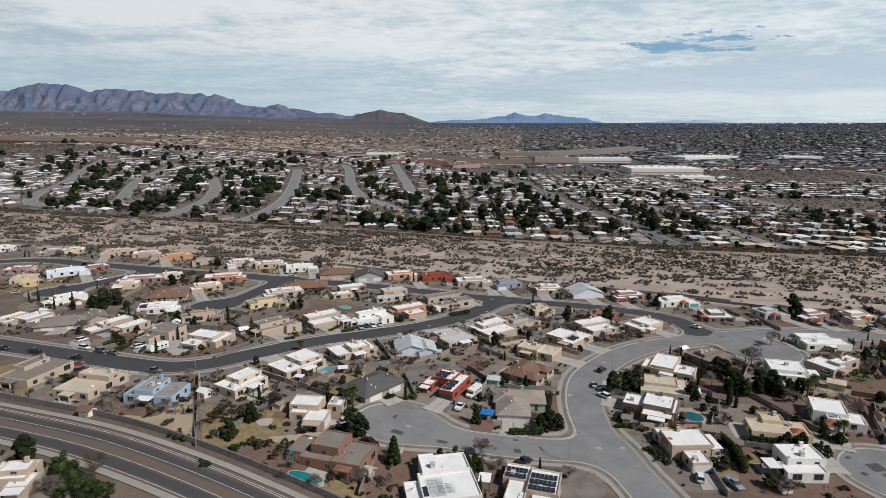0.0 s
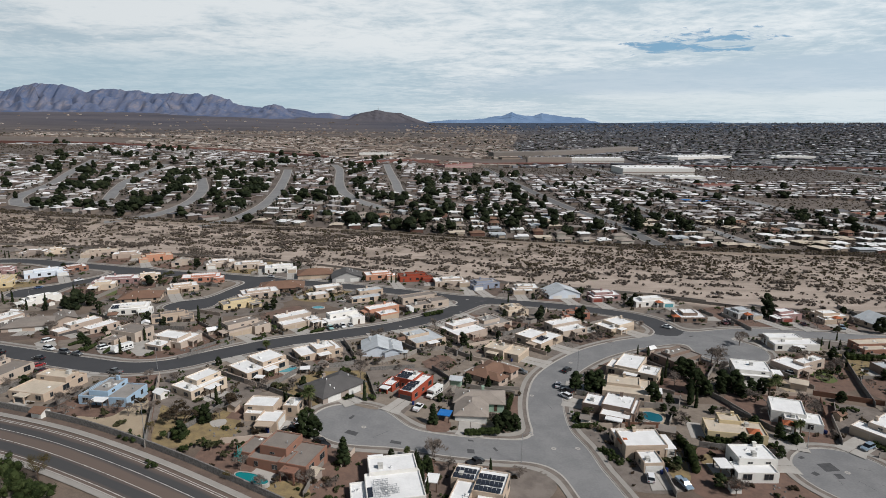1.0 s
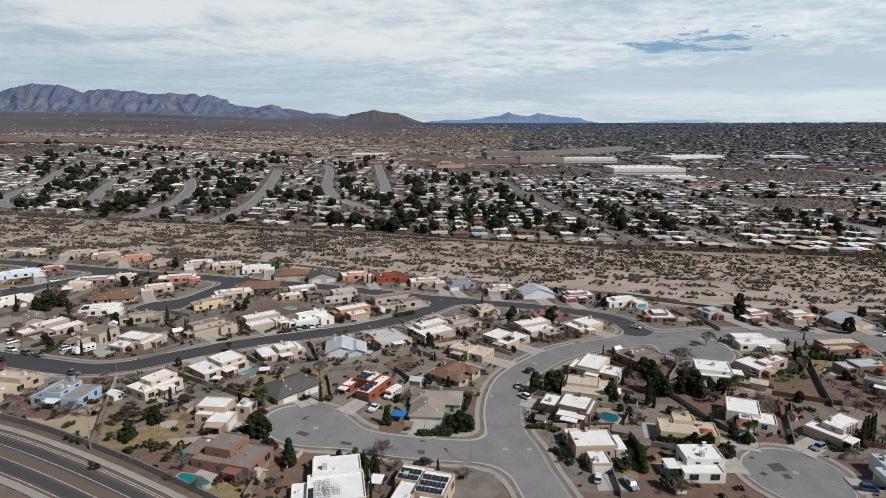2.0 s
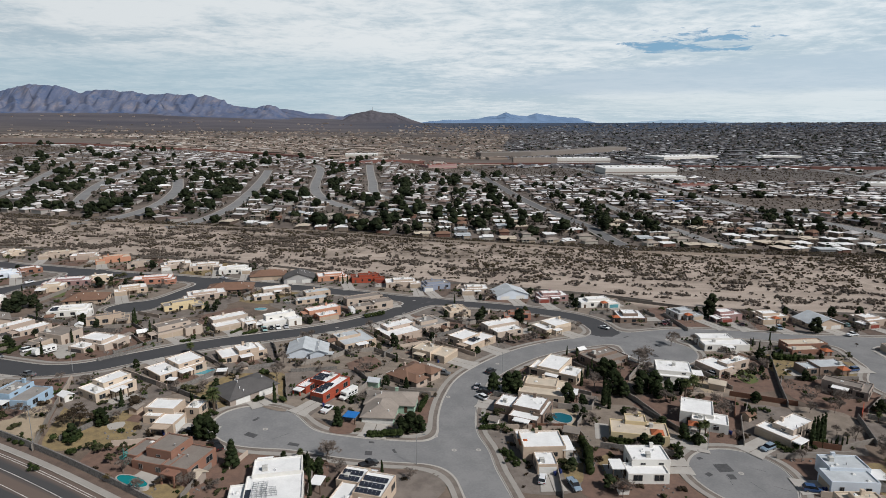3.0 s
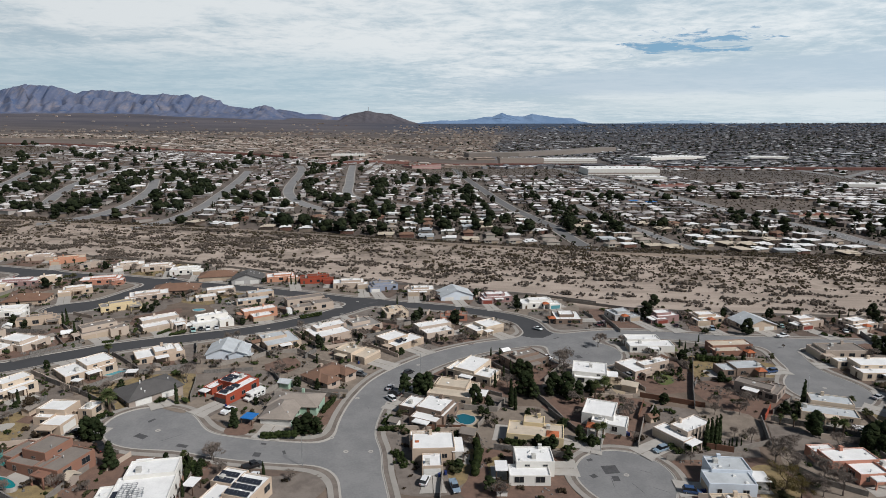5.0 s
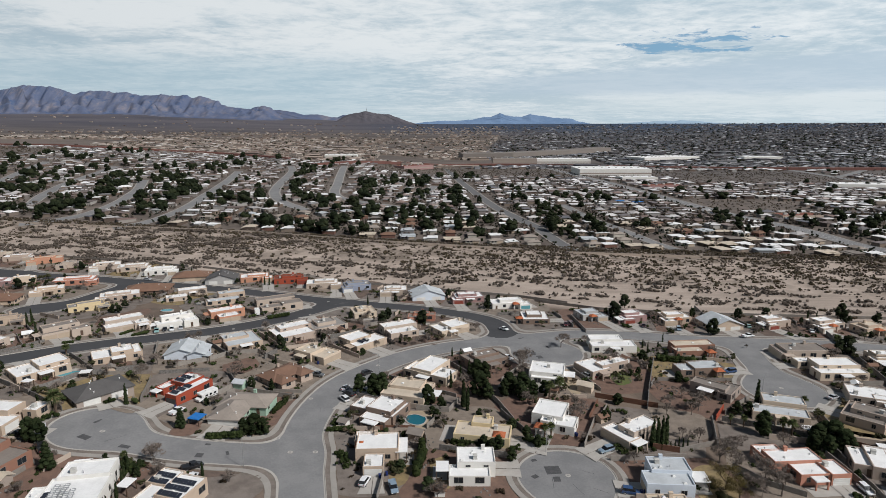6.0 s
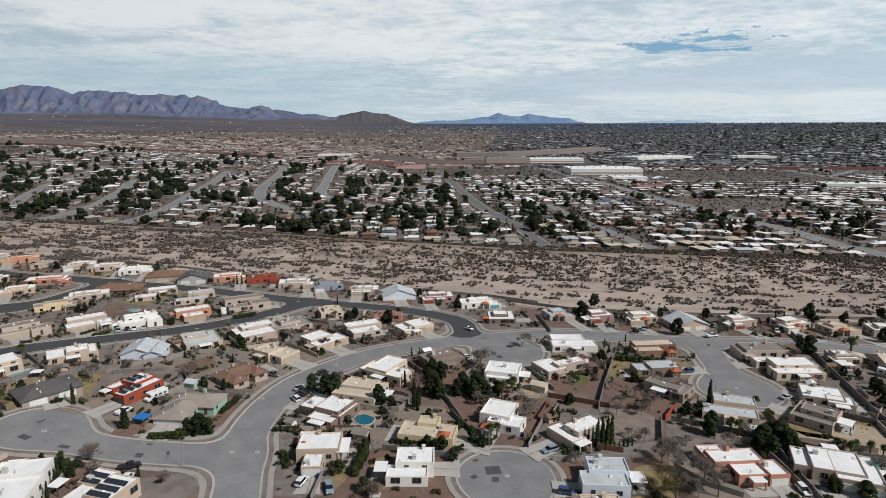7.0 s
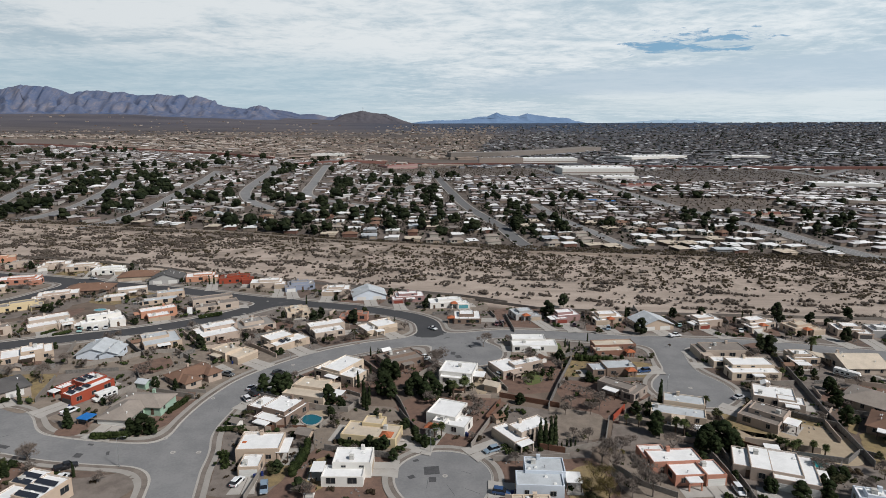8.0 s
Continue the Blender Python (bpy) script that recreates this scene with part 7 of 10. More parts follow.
def carport(x, y, turn, w, d, h, roof="roof_white", name="patio_cover"):
    top = new(name)
    top.matrix_basis = pose(x, y, land(x, y), 0, 0, turn)
    patio(top, -w / 2, -d / 2, w / 2, d / 2, h, MATS[roof])
    return tagged(top, "flat metal shade roof on posts in a yard", "shade roof")


def spiral_stair(x, y, h):
    """A slim spiral stair: a pole, wedge steps and a handrail."""
    top = new("spiral_stair")
    top.matrix_basis = pose(x, y, land(x, y))
    v, f = [], []
    tube(v, f, (0, 0, -0.2), (0, 0, h + 0.9), 0.09, 0.09, 7)
    mesh_object("pole", v, f, MATS["stair_teal"], top)
    def step(bm):
        lo = [bm.verts.new((r * math.cos(a), r * math.sin(a), 0)) for r, a in ((0.08, -0.25), (0.95, -0.25), (0.95, 0.25), (0.08, 0.25))]
        hi = [bm.verts.new((p.co.x, p.co.y, 0.05)) for p in lo]
        bm.faces.new(lo[::-1])
        bm.faces.new(hi)
        for k in range(4):
            bm.faces.new((lo[k], lo[(k + 1) % 4], hi[(k + 1) % 4], hi[k]))
    n = int(h / 0.19)
    rv, rf, last = [], [], None
    for k in range(n):
        put("step", shared("step", step, [MATS["stair_teal"]]), top, pose(0, 0, 0.19 * k, 0, 0, 27 * k))
        a = radians(27 * k)
        p = (0.95 * math.cos(a), 0.95 * math.sin(a), 0.19 * k + 0.95)
        tube(rv, rf, (p[0], p[1], 0.19 * k), p, 0.02, 0.02, 3)
        if last:
            tube(rv, rf, last, p, 0.035, 0.035, 4)
        last = p
    mesh_object("handrail", rv, rf, MATS["stair_teal"], top)
    return tagged(top, "teal painted steel spiral stair behind a brick house", "stairs")


def manhole(x, y):
    def ring(bm):
        bmesh.ops.create_cone(bm, cap_ends=True, segments=18, radius1=0.75, radius2=0.75, depth=0.02)
    def cover(bm):
        bmesh.ops.create_cone(bm, cap_ends=True, segments=16, radius1=0.36, radius2=0.36, depth=0.03)
    top = new("manhole", shared("manhole", ring, [MATS["concrete"]]))
    top.matrix_basis = ground_pose(x, y, 0.05)
    put("cover", shared("cover", cover, [MATS["manhole_iron"]]), top, pose(0, 0, 0.01))
    return tagged(top, "iron manhole cover in a pale concrete ring", "manhole", "manholes")

# ---- plots and low planting round the houses ----
lots()
yard_shrubs()
back_yards()


# ---- the dry wash ----
def wash_scrub():
    rng = np.random.default_rng(11)
    verts, faces = [], []
    dverts, dfaces = [], []
    def bush(x, y, s, thick, long=1.0):
        tall = min(2.7, s * rng.uniform(0.5, 0.75))
        k = max(3, int(1.7 * s * long))
        dx, dy = 0.97, -0.23      # thickets lie along the wash
        cs = []
        for _ in range(k):
            a, b = rng.normal() * 0.42 * s * long, rng.normal() * 0.30 * s
            cs.append((x + dx * a - dy * b, y + dy * a + dx * b, land(x, y) + tall * rng.uniform(0.15, 0.5)))
        r = min(s, 3.4) * 0.44
        v, f = foliage(rng, cs, [r * rng.uniform(0.6, 1.2) for _ in cs], 20, 0.13 + 0.02 * s, min(1.1, 1.3 * tall / s), 0.62)
        tv, tf = (dverts, dfaces) if thick else (verts, faces)
        k = len(tv)
        tv += v
        tf += [tuple(q + k for q in g) for g in f]
    cell = 2.9
    for i in range(-165, 185):
        for j in range(92, 220):
            x, y = (i + rng.uniform(-0.45, 0.45)) * cell, (j + rng.uniform(-0.45, 0.45)) * cell
            ys, yn = 361 - 0.29 * x, 504 - 0.185 * x
            u = (y - ys) / (yn - ys)
            if not 0.0 < u < 1.06:
                continue
            n = 0.6 * noise.noise(Vector((x * 0.013, y * 0.020, 0.3))) + 0.5 * noise.noise(Vector((x * 0.045, y * 0.05, 2.0)))
            belt = ramp(0.30, 0.52, u + 0.35 * n)
            near = 0.03 + 0.20 * max(0.0, n)
            if rng.random() > near * (1 - belt) + (0.42 + 0.6 * n) * belt + (0.5 if u > 0.96 else 0.0):
                continue
            bush(x, y, 1.1 + 2.2 * rng.random() ** 1.4 if u < 0.93 else rng.uniform(2.0, 3.4), rng.random() < 0.30)
    for _ in range(560):          # long low thickets of leafless brush
        x = rng.uniform(-470, 520)
        west = 1 - ramp(-120, 60, x)
        u = rng.uniform(0.10, 1.0) if rng.random() < 0.25 + 0.65 * west else rng.uniform(0.08, 0.42)
        if rng.random() > 0.45 + 0.55 * west:
            continue
        y = (361 - 0.29 * x) * (1 - u) + (504 - 0.185 * x) * u
        bush(x, y, rng.uniform(3.2, 5.5), True, rng.uniform(1.2, 3.4))
    ob = new("desert_scrub", make_mesh("desert_scrub", verts, faces, MATS["leaf_scrub"]))
    tagged(ob, "scattered dry brown desert scrub on sand", "scrub", kind="stuff")
    ob = new("desert_thicket", make_mesh("desert_thicket", dverts, dfaces, MATS["leaf_thicket"]))
    tagged(ob, "dense grey-brown leafless desert thicket", "scrub", kind="stuff")


island_mat("leaf_thicket", [(0.060, 0.050, 0.042), (0.095, 0.079, 0.066), (0.140, 0.117, 0.099)])
wash_scrub()


# ---- the town beyond the wash ----
FAR_STREETS = [  # half width, points
    (5.2, [(-202.5, 531.9), (-178, 559.8), (-166.7, 636), (-197.3, 802.3), (-232.7, 966.8)]),
    (5.2, [(-48.4, 600), (-84, 639.7), (-112.2, 734.4), (-157.6, 1001.1), (-185.7, 1107.7)]),
    (5.2, [(40.5, 650.6), (-29.1, 686.7), (-53.9, 832.4), (-80.9, 1035.5), (-93.2, 1139.1)]),
    (5.2, [(189.5, 462), (186.5, 482), (178.5, 522), (161.3, 602.3), (141.9, 722.1), (112.4, 1039), (96.1, 1248.5)]),
    (7.4, [(438, 395), (433, 440), (418, 512), (397.7, 562.1), (382.5, 631.6), (372.6, 714.6), (364.8, 808.5), (350, 966.2), (328, 1131), (307.2, 1308.5)]),
    (5.4, [(-294.5, 545), (-257.6, 569.6), (-245.1, 623.1), (-264.8, 701.7), (-314.3, 824.1)]),
    (5.4, [(-395.4, 600), (-426.3, 622.5), (-470.2, 752.8), (-509.3, 857.7), (-548.4, 990.9)]),
    (5.4, [(-339.3, 605.7), (-332.3, 622.8), (-384.2, 756.6), (-403.8, 843), (-425.6, 967.7)]),
    (4.0, [(269.7, 468.7), (253.8, 521.7), (243.5, 547), (233.1, 601.7), (226.4, 700.7)]),
    (4.9, [(17.7, 767.1), (61.3, 811.2), (77.2, 897.5)]),
    (7.0, [(736, 800), (745, 880), (765, 990), (770, 1064), (782, 1190), (772, 1337), (768, 1495), (785, 1880), (775, 2037)]),
    (5.0, [(770, 1064), (830, 1120), (892, 1183), (951, 1246)]),
]
FAR_LINES = [(hw, curve_through(p, 12)) for hw, p in FAR_STREETS]
for hw, ln in FAR_LINES:
    ob = ribbon("road_far", ln, -hw, hw, 0.35, MATS["asphalt_light"] if hw != 5.2 or ln[0][0] < 180 else MATS["asphalt_mid"] if "asphalt_mid" in MATS else mat("asphalt_mid", (0.11, 0.11, 0.113), (0.14, 0.14, 0.14), scale=0.1, fine=1.5),
                "grey asphalt street through the far neighbourhood", "road", "structure")
    for a, b in ((-hw - 1.3, -hw), (hw, hw + 1.3)):
        ribbon("pavement_far", ln, a, b, 0.4, MATS["walkway"], "pale concrete walkway along a far street", "pavement", "structure")
for off in (-3.5, 0.0, 3.5):
    ribbon("lane_line_far", FAR_LINES[4][1], off - 0.12, off + 0.12, 0.42, MATS["line_paint"], "white lane line on a wide far road", "road marking", "structure")


FAR_PTS = np.array([(px, py, hw) for hw, ln in FAR_LINES for px, py in ln])


def far_gap(x, y):
    return float(np.min(np.hypot(FAR_PTS[:, 0] - x, FAR_PTS[:, 1] - y) - FAR_PTS[:, 2]))


def far_angle(x, y):
    best, ang = 1e9, 0.0
    for hw, ln in FAR_LINES:
        for (ax, ay), (bx, by) in zip(ln, ln[1:]):
            d = math.hypot(ax - x, ay - y)
            if d < best:
                best, ang = d, math.atan2(by - ay, bx - ax)
    return ang


OPEN_GROUND = [(385, 640, 500, 755), (480, 945, 770, 1185), (300, 1043, 471, 1324), (-1010, 1010, -628, 1223), (-34, 1080, 300, 1268)]   # bare ground: x0, y0, x1, y1


for tone, c in (("tan", (0.25, 0.20, 0.16)), ("cream", (0.42, 0.39, 0.34)), ("brown", (0.10, 0.075, 0.06)), ("taupe", (0.19, 0.165, 0.15)), ("brick", (0.16, 0.085, 0.065)), ("grey", (0.24, 0.24, 0.24))):
    mat("bungalow_" + tone, c, tuple(v * 0.75 for v in c), rough=0.92, scale=0.3, fine=5, amount=0.6, bump=0.1)


def far_house_kit(k):
    """One of a few plain bungalows, seen from far off: walls, roof, windows, door."""
    rnd = random.Random(k)
    w, d, h = rnd.uniform(10, 13.5), rnd.uniform(6.5, 8.5), rnd.uniform(2.5, 2.9)
    top = new("bungalow")
    wall = MATS["bungalow_" + ("tan", "cream", "brown", "taupe", "brick", "brick", "grey", "tan", "brown", "cream")[k % 10]]
    roof = MATS["roof_" + ("white", "white", "cream", "white", "white", "brown", "silver", "white", "taupe", "shingle")[k % 10]]
    if k % 10 in (5, 9):
        pitched(top, (-w / 2, -d / 2, w / 2, d / 2, 2.6), wall, roof, "hip")
    else:
        for name, x0, y0, x1, y1, top_z in (("wall", -w / 2, -d / 2, w / 2, d / 2, h), ("wing_wall", w / 2 - 6.4, -d / 2 - 3.0, w / 2 - 0.4, -d / 2 - 0.01, h - 0.45)):
            box(name, x0, y0, -1.5, x1, y1, top_z, wall, top)
            box("roof", x0 - 0.45, y0 - 0.45, top_z, x1 + 0.45, y1 + 0.45 if name == "wall" else y1 - 0.5, top_z + 0.32, roof, top, 0.04)
    for u in (-0.32, -0.1):
        put("window", shared(("window_far", 1.8), pane_bm(1.9, 1.4), [MATS["window_glass"]]), top, pose(w * u, -d / 2 - 0.02, 1.0))
    put("garage_door", shared(("garage_door", 4.9, "tan"), garage_bm(4.9, 2.2), [MATS["garage_tan"]]), top, pose(w / 2 - 3.4, -d / 2 - (3.02 if k % 10 not in (5, 9) else 0.02), 0.02))
    if k % 2 == 0:
        patio(top, -w / 2 + 0.4, -d / 2 - 3.2, -w / 2 + 5.2, -d / 2, 2.5, roof)
    tones = ("tan", "cream", "brown", "taupe", "red-brick", "red-brick", "grey", "tan", "brown", "cream")[k % 10]
    return tagged(top, "low %s bungalow in the far neighbourhood" % tones, "house", "far bungalows")


def far_town():
    rnd = random.Random(4)
    spots = []
    row = 0.0
    while row < 760:
        x = -850.0
        while x < 850:
            jx = x + rnd.uniform(-2.0, 2.0)
            jy = 519 - 0.185 * jx * max(0.0, 1 - row / 400) + row + rnd.uniform(-2, 2)
            x += 15.5 if x > 120 else 17.5
            if abs(jx - 60) > jy * 0.78 + 70:
                continue
            if any(a < jx < c and b < jy < d for a, b, c, d in OPEN_GROUND) or rnd.random() < 0.06:
                continue
            g = far_gap(jx, jy)
            if g < 9.0:
                continue
            spots.append((jx, jy, g))
        row += 19.5 if row < 350 else 24.0
    spots.sort(key=lambda q: math.hypot(q[0] - 60, q[1]))
    kits = [far_house_kit(k) for k in range(10)]
    wall_v, wall_f, roof_v, roof_f, used = [], [], [], [], 0
    for n, (x, y, g) in enumerate(spots):
        ang = far_angle(x, y) if g < 60 else radians(92)
        turn = math.degrees(ang) - 90 + rnd.choice((0, 0, 90, -90, 180)) + rnd.uniform(-4, 4)
        k = rnd.randrange(10)
        if n < 120:
            m = pose(x, y, land(x, y), 0, 0, turn)
            if used < 10 and n < 400 and kits[k].matrix_basis == Matrix.Identity(4):
                kits[k].matrix_basis = m
            else:
                copy_thing(kits[k], m)
        else:
            far_box(wall_v, wall_f, roof_v, roof_f, x, y, radians(turn), rnd.uniform(10, 15), rnd.uniform(7, 10), rnd.uniform(2.5, 3.3), rnd)
            wx, wy = rnd.uniform(-5, 5), rnd.choice((-6.2, 6.2))
            ct, st = math.cos(radians(turn)), math.sin(radians(turn))
            far_box(wall_v, wall_f, roof_v, roof_f, x + ct * wx - st * wy, y + st * wx + ct * wy, radians(turn), rnd.uniform(4, 7), rnd.uniform(4, 6), rnd.uniform(2.4, 3.0), rnd)
    for kk in kits:
        if kk.matrix_basis == Matrix.Identity(4):
            kk.matrix_basis = pose(-258, 628, land(-258, 628))
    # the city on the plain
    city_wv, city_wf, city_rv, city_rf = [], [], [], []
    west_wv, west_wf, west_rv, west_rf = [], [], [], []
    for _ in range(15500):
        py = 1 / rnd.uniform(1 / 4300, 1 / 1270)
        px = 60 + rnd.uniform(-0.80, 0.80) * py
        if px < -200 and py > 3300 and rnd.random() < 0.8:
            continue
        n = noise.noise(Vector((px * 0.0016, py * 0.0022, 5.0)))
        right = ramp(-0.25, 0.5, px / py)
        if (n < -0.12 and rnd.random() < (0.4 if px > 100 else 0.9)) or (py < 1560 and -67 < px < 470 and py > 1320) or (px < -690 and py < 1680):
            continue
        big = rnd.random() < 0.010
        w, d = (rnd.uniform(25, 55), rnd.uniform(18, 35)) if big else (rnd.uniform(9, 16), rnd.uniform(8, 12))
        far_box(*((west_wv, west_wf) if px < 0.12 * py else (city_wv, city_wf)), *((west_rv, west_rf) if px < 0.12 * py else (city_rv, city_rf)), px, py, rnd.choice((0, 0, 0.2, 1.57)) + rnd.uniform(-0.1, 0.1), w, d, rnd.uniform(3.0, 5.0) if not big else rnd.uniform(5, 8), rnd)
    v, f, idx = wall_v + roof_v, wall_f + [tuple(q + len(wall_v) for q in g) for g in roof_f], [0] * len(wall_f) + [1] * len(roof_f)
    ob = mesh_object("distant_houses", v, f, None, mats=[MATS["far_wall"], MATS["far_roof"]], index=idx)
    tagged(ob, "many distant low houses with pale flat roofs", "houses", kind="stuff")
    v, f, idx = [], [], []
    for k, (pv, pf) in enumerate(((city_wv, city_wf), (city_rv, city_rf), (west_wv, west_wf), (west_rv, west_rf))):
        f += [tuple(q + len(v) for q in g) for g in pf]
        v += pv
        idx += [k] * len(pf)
    ob = mesh_object("distant_city", v, f, None, mats=[MATS["city_wall_haze"], MATS["city_roof"], MATS["west_wall"], MATS["west_roof"]], index=idx)
    tagged(ob, "very distant low houses across the desert plain, the eastern ones painted haze grey", "houses", kind="stuff")


def far_box(wv, wf, rv, rf, x, y, ang, w, d, h, rnd):
    c, s, z = math.cos(ang), math.sin(ang), land(x, y)
    pts = [(x + c * a * w / 2 - s * b * d / 2, y + s * a * w / 2 + c * b * d / 2) for a, b in ((-1, -1), (1, -1), (1, 1), (-1, 1))]
    k = len(wv)
    wv += [(px, py, z - 2.0) for px, py in pts] + [(px, py, z + h) for px, py in pts]
    wf += [(k + i, k + (i + 1) % 4, k + 4 + (i + 1) % 4, k + 4 + i) for i in range(4)]
    k = len(rv)
    if max(w, d) < 20 and rnd.random() < 0.28:      # hipped
        rv += [(px + (px - x) * 0.06, py + (py - y) * 0.06, z + h) for px, py in pts]
        u = max(0.0, (w - d) / 2)
        rv += [(x - c * u, y - s * u, z + h + d * 0.2), (x + c * u, y + s * u, z + h + d * 0.2)]
        rf += [(k, k + 1, k + 5, k + 4), (k + 2, k + 3, k + 4, k + 5), (k + 1, k + 2, k + 5), (k + 3, k, k + 4)]
    else:
        rv += [(px + (px - x) * 0.08, py + (py - y) * 0.08, z + h - 0.1) for px, py in pts] + [(px + (px - x) * 0.08, py + (py - y) * 0.08, z + h + 0.25) for px, py in pts]
        rf += [(k + i, k + (i + 1) % 4, k + 4 + (i + 1) % 4, k + 4 + i) for i in range(4)] + [(k + 4, k + 5, k + 6, k + 7)]


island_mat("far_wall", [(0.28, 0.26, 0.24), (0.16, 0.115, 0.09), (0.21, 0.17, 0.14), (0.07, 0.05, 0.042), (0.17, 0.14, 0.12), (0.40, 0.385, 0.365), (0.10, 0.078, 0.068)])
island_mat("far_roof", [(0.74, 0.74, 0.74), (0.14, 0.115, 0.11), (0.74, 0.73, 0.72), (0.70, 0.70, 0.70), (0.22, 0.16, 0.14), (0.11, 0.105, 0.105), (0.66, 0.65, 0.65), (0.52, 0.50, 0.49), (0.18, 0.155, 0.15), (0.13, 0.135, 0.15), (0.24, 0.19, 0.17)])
# eastern city: roof and wall colours cooled to paint in the haze
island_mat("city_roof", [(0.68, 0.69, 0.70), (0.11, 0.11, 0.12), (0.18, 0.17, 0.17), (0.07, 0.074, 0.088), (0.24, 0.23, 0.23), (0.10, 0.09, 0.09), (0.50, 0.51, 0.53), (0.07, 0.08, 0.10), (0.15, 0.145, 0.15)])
island_mat("city_wall_haze", [(0.24, 0.24, 0.25), (0.11, 0.10, 0.105), (0.17, 0.155, 0.155), (0.07, 0.066, 0.072), (0.36, 0.36, 0.37)])
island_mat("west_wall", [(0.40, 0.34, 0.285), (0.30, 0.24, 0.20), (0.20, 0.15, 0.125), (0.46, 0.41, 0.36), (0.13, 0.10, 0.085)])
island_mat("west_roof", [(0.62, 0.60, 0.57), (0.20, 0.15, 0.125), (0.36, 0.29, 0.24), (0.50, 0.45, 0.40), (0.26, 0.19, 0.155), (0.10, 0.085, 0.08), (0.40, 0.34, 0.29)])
far_town()


def far_trees():
    rng = np.random.default_rng(8)
    dv, df, bv, bf = [], [], [], []
    def far_spot(clear=4.0):
        y = 1 / rng.uniform(1 / 1290, 1 / 513)
        x = 60 + rng.uniform(-0.80, 0.80) * y
        ok = y > 517 - 0.185 * x and far_gap(x, y) > clear and not any(a < x < c and b < y < d for a, b, c, d in OPEN_GROUND)
        return (x, y) if ok else None

    def crown(tv, tf, x, y, tall, wide, lumps, leaves, size):
        z = land(x, y)
        cs, rs = [], []
        for k in range(lumps):
            h = rng.uniform(0.18, 0.88)
            w = wide * math.sin(math.pi * (0.12 + 0.8 * h)) * math.sqrt(rng.uniform(0, 1)) * 0.6
            a = rng.uniform(0, 6.28)
            cs.append((x + w * math.cos(a), y + w * math.sin(a), z + tall * h))
            rs.append(wide * rng.uniform(0.42, 0.58))
        v, f = foliage(rng, cs, rs, leaves, size, 0.85, 0.85)
        k = len(tv)
        tv += v
        tf += [tuple(q + k for q in g) for g in f]
    made = 0
    while made < 520:            # big evergreens, in groups, most of them to the west
        p = far_spot(9.0)
        if not p:
            continue
        x, y = p
        if rng.random() > (0.30 if x > 150 else 1.0) * (0.10 + max(0.0, 2.0 * noise.noise(Vector((x * 0.012, y * 0.010, 9.0))) + 0.25)):
            continue
        made += 1
        tall = rng.uniform(7.0, 12.0) * (1.0 if x < 150 else 0.8)
        crown(dv, df, x, y, tall, tall * rng.uniform(0.50, 0.78), 12, 26, 0.36)
    for n in range(7600):        # small trees and shrubs between the houses
        p = far_spot()
        if not p:
            continue
        dark = rng.random() < 0.62
        tall = 1.5 + 3.6 * rng.random() ** 1.6
        crown(*((dv, df) if dark else (bv, bf)), p[0], p[1], tall, tall * 0.5, 3, 7, 0.12 + 0.05 * tall)
    for n in range(1000):        # yard trees along the wash side of the town
        x = rng.uniform(-60, 520)
        y = 515 - 0.185 * x + rng.uniform(0, 130)
        if far_gap(x, y) > 1.5:
            tall = rng.uniform(1.6, 4.2)
            crown(*((dv, df) if rng.random() < 0.6 else (bv, bf)), x, y, tall, tall * 0.6, 3, 9, 0.14 + 0.05 * tall)
    for n in range(1500):         # grey leafless trees
        p = far_spot()
        if p:
            tall = rng.uniform(4, 7.5)
            crown(bv, bf, p[0], p[1], tall, tall * 0.45, 5, 9, 0.26)
    for n in range(16000):
        y = 1 / rng.uniform(1 / 4600, 1 / 1290)
        x = 60 + rng.uniform(-0.80, 0.80) * y
        if rng.random() > 0.45 + 0.55 * ramp(0.0, 0.4, x / y) or (x < -200 and y > 3300):
            continue
        if (-67 < x < 470 and 1320 < y < 1560) or (x < -690 and y < 1680):
            continue
        if noise.noise(Vector((x * 0.0016, y * 0.0022, 5.0))) < -0.1 and rng.random() < (0.35 if x > 100 else 0.8):
            continue
        tall = rng.uniform(3, 8)
        r, z = tall * 0.5, land(x, y)
        v, f = leaf_cloud(rng, [(x, y, z + tall * 0.4), (x + r, y, z + tall * 0.5)], [r, r * 0.8], 5, tall * 0.35)
        ev, ef = (dv, df) if rng.random() < (0.7 if x > 100 else 0.5) else (bv, bf)
        k = len(ev)
        ev += v
        ef += [tuple(q + k for q in g) for g in f]
    tagged(new("distant_trees", make_mesh("distant_trees", dv, df, MATS["leaf_far"])), "many distant dark evergreen trees between houses", "trees", kind="stuff")
    tagged(new("distant_bare_trees", make_mesh("distant_bare_trees", bv, bf, MATS["leaf_thicket"])), "many distant grey leafless trees between houses", "trees", kind="stuff")
    # scrub on the bare lots
    v2, f2 = [], []
    for x0, y0, x1, y1 in OPEN_GROUND:
        for _ in range(int((x1 - x0) * (y1 - y0) / 70)):
            x, y = rng.uniform(x0, x1), rng.uniform(y0, y1)
            v, f = leaf_cloud(rng, [(x, y, land(x, y) + 0.5)], [1.3], 5, 0.8, 0.6)
            k = len(v2)
            v2 += v
            f2 += [tuple(q + k for q in g) for g in f]
    tagged(new("lot_scrub", make_mesh("lot_scrub", v2, f2, MATS["leaf_scrub"])), "low scrub on distant bare lots", "scrub", kind="stuff")


far_trees()


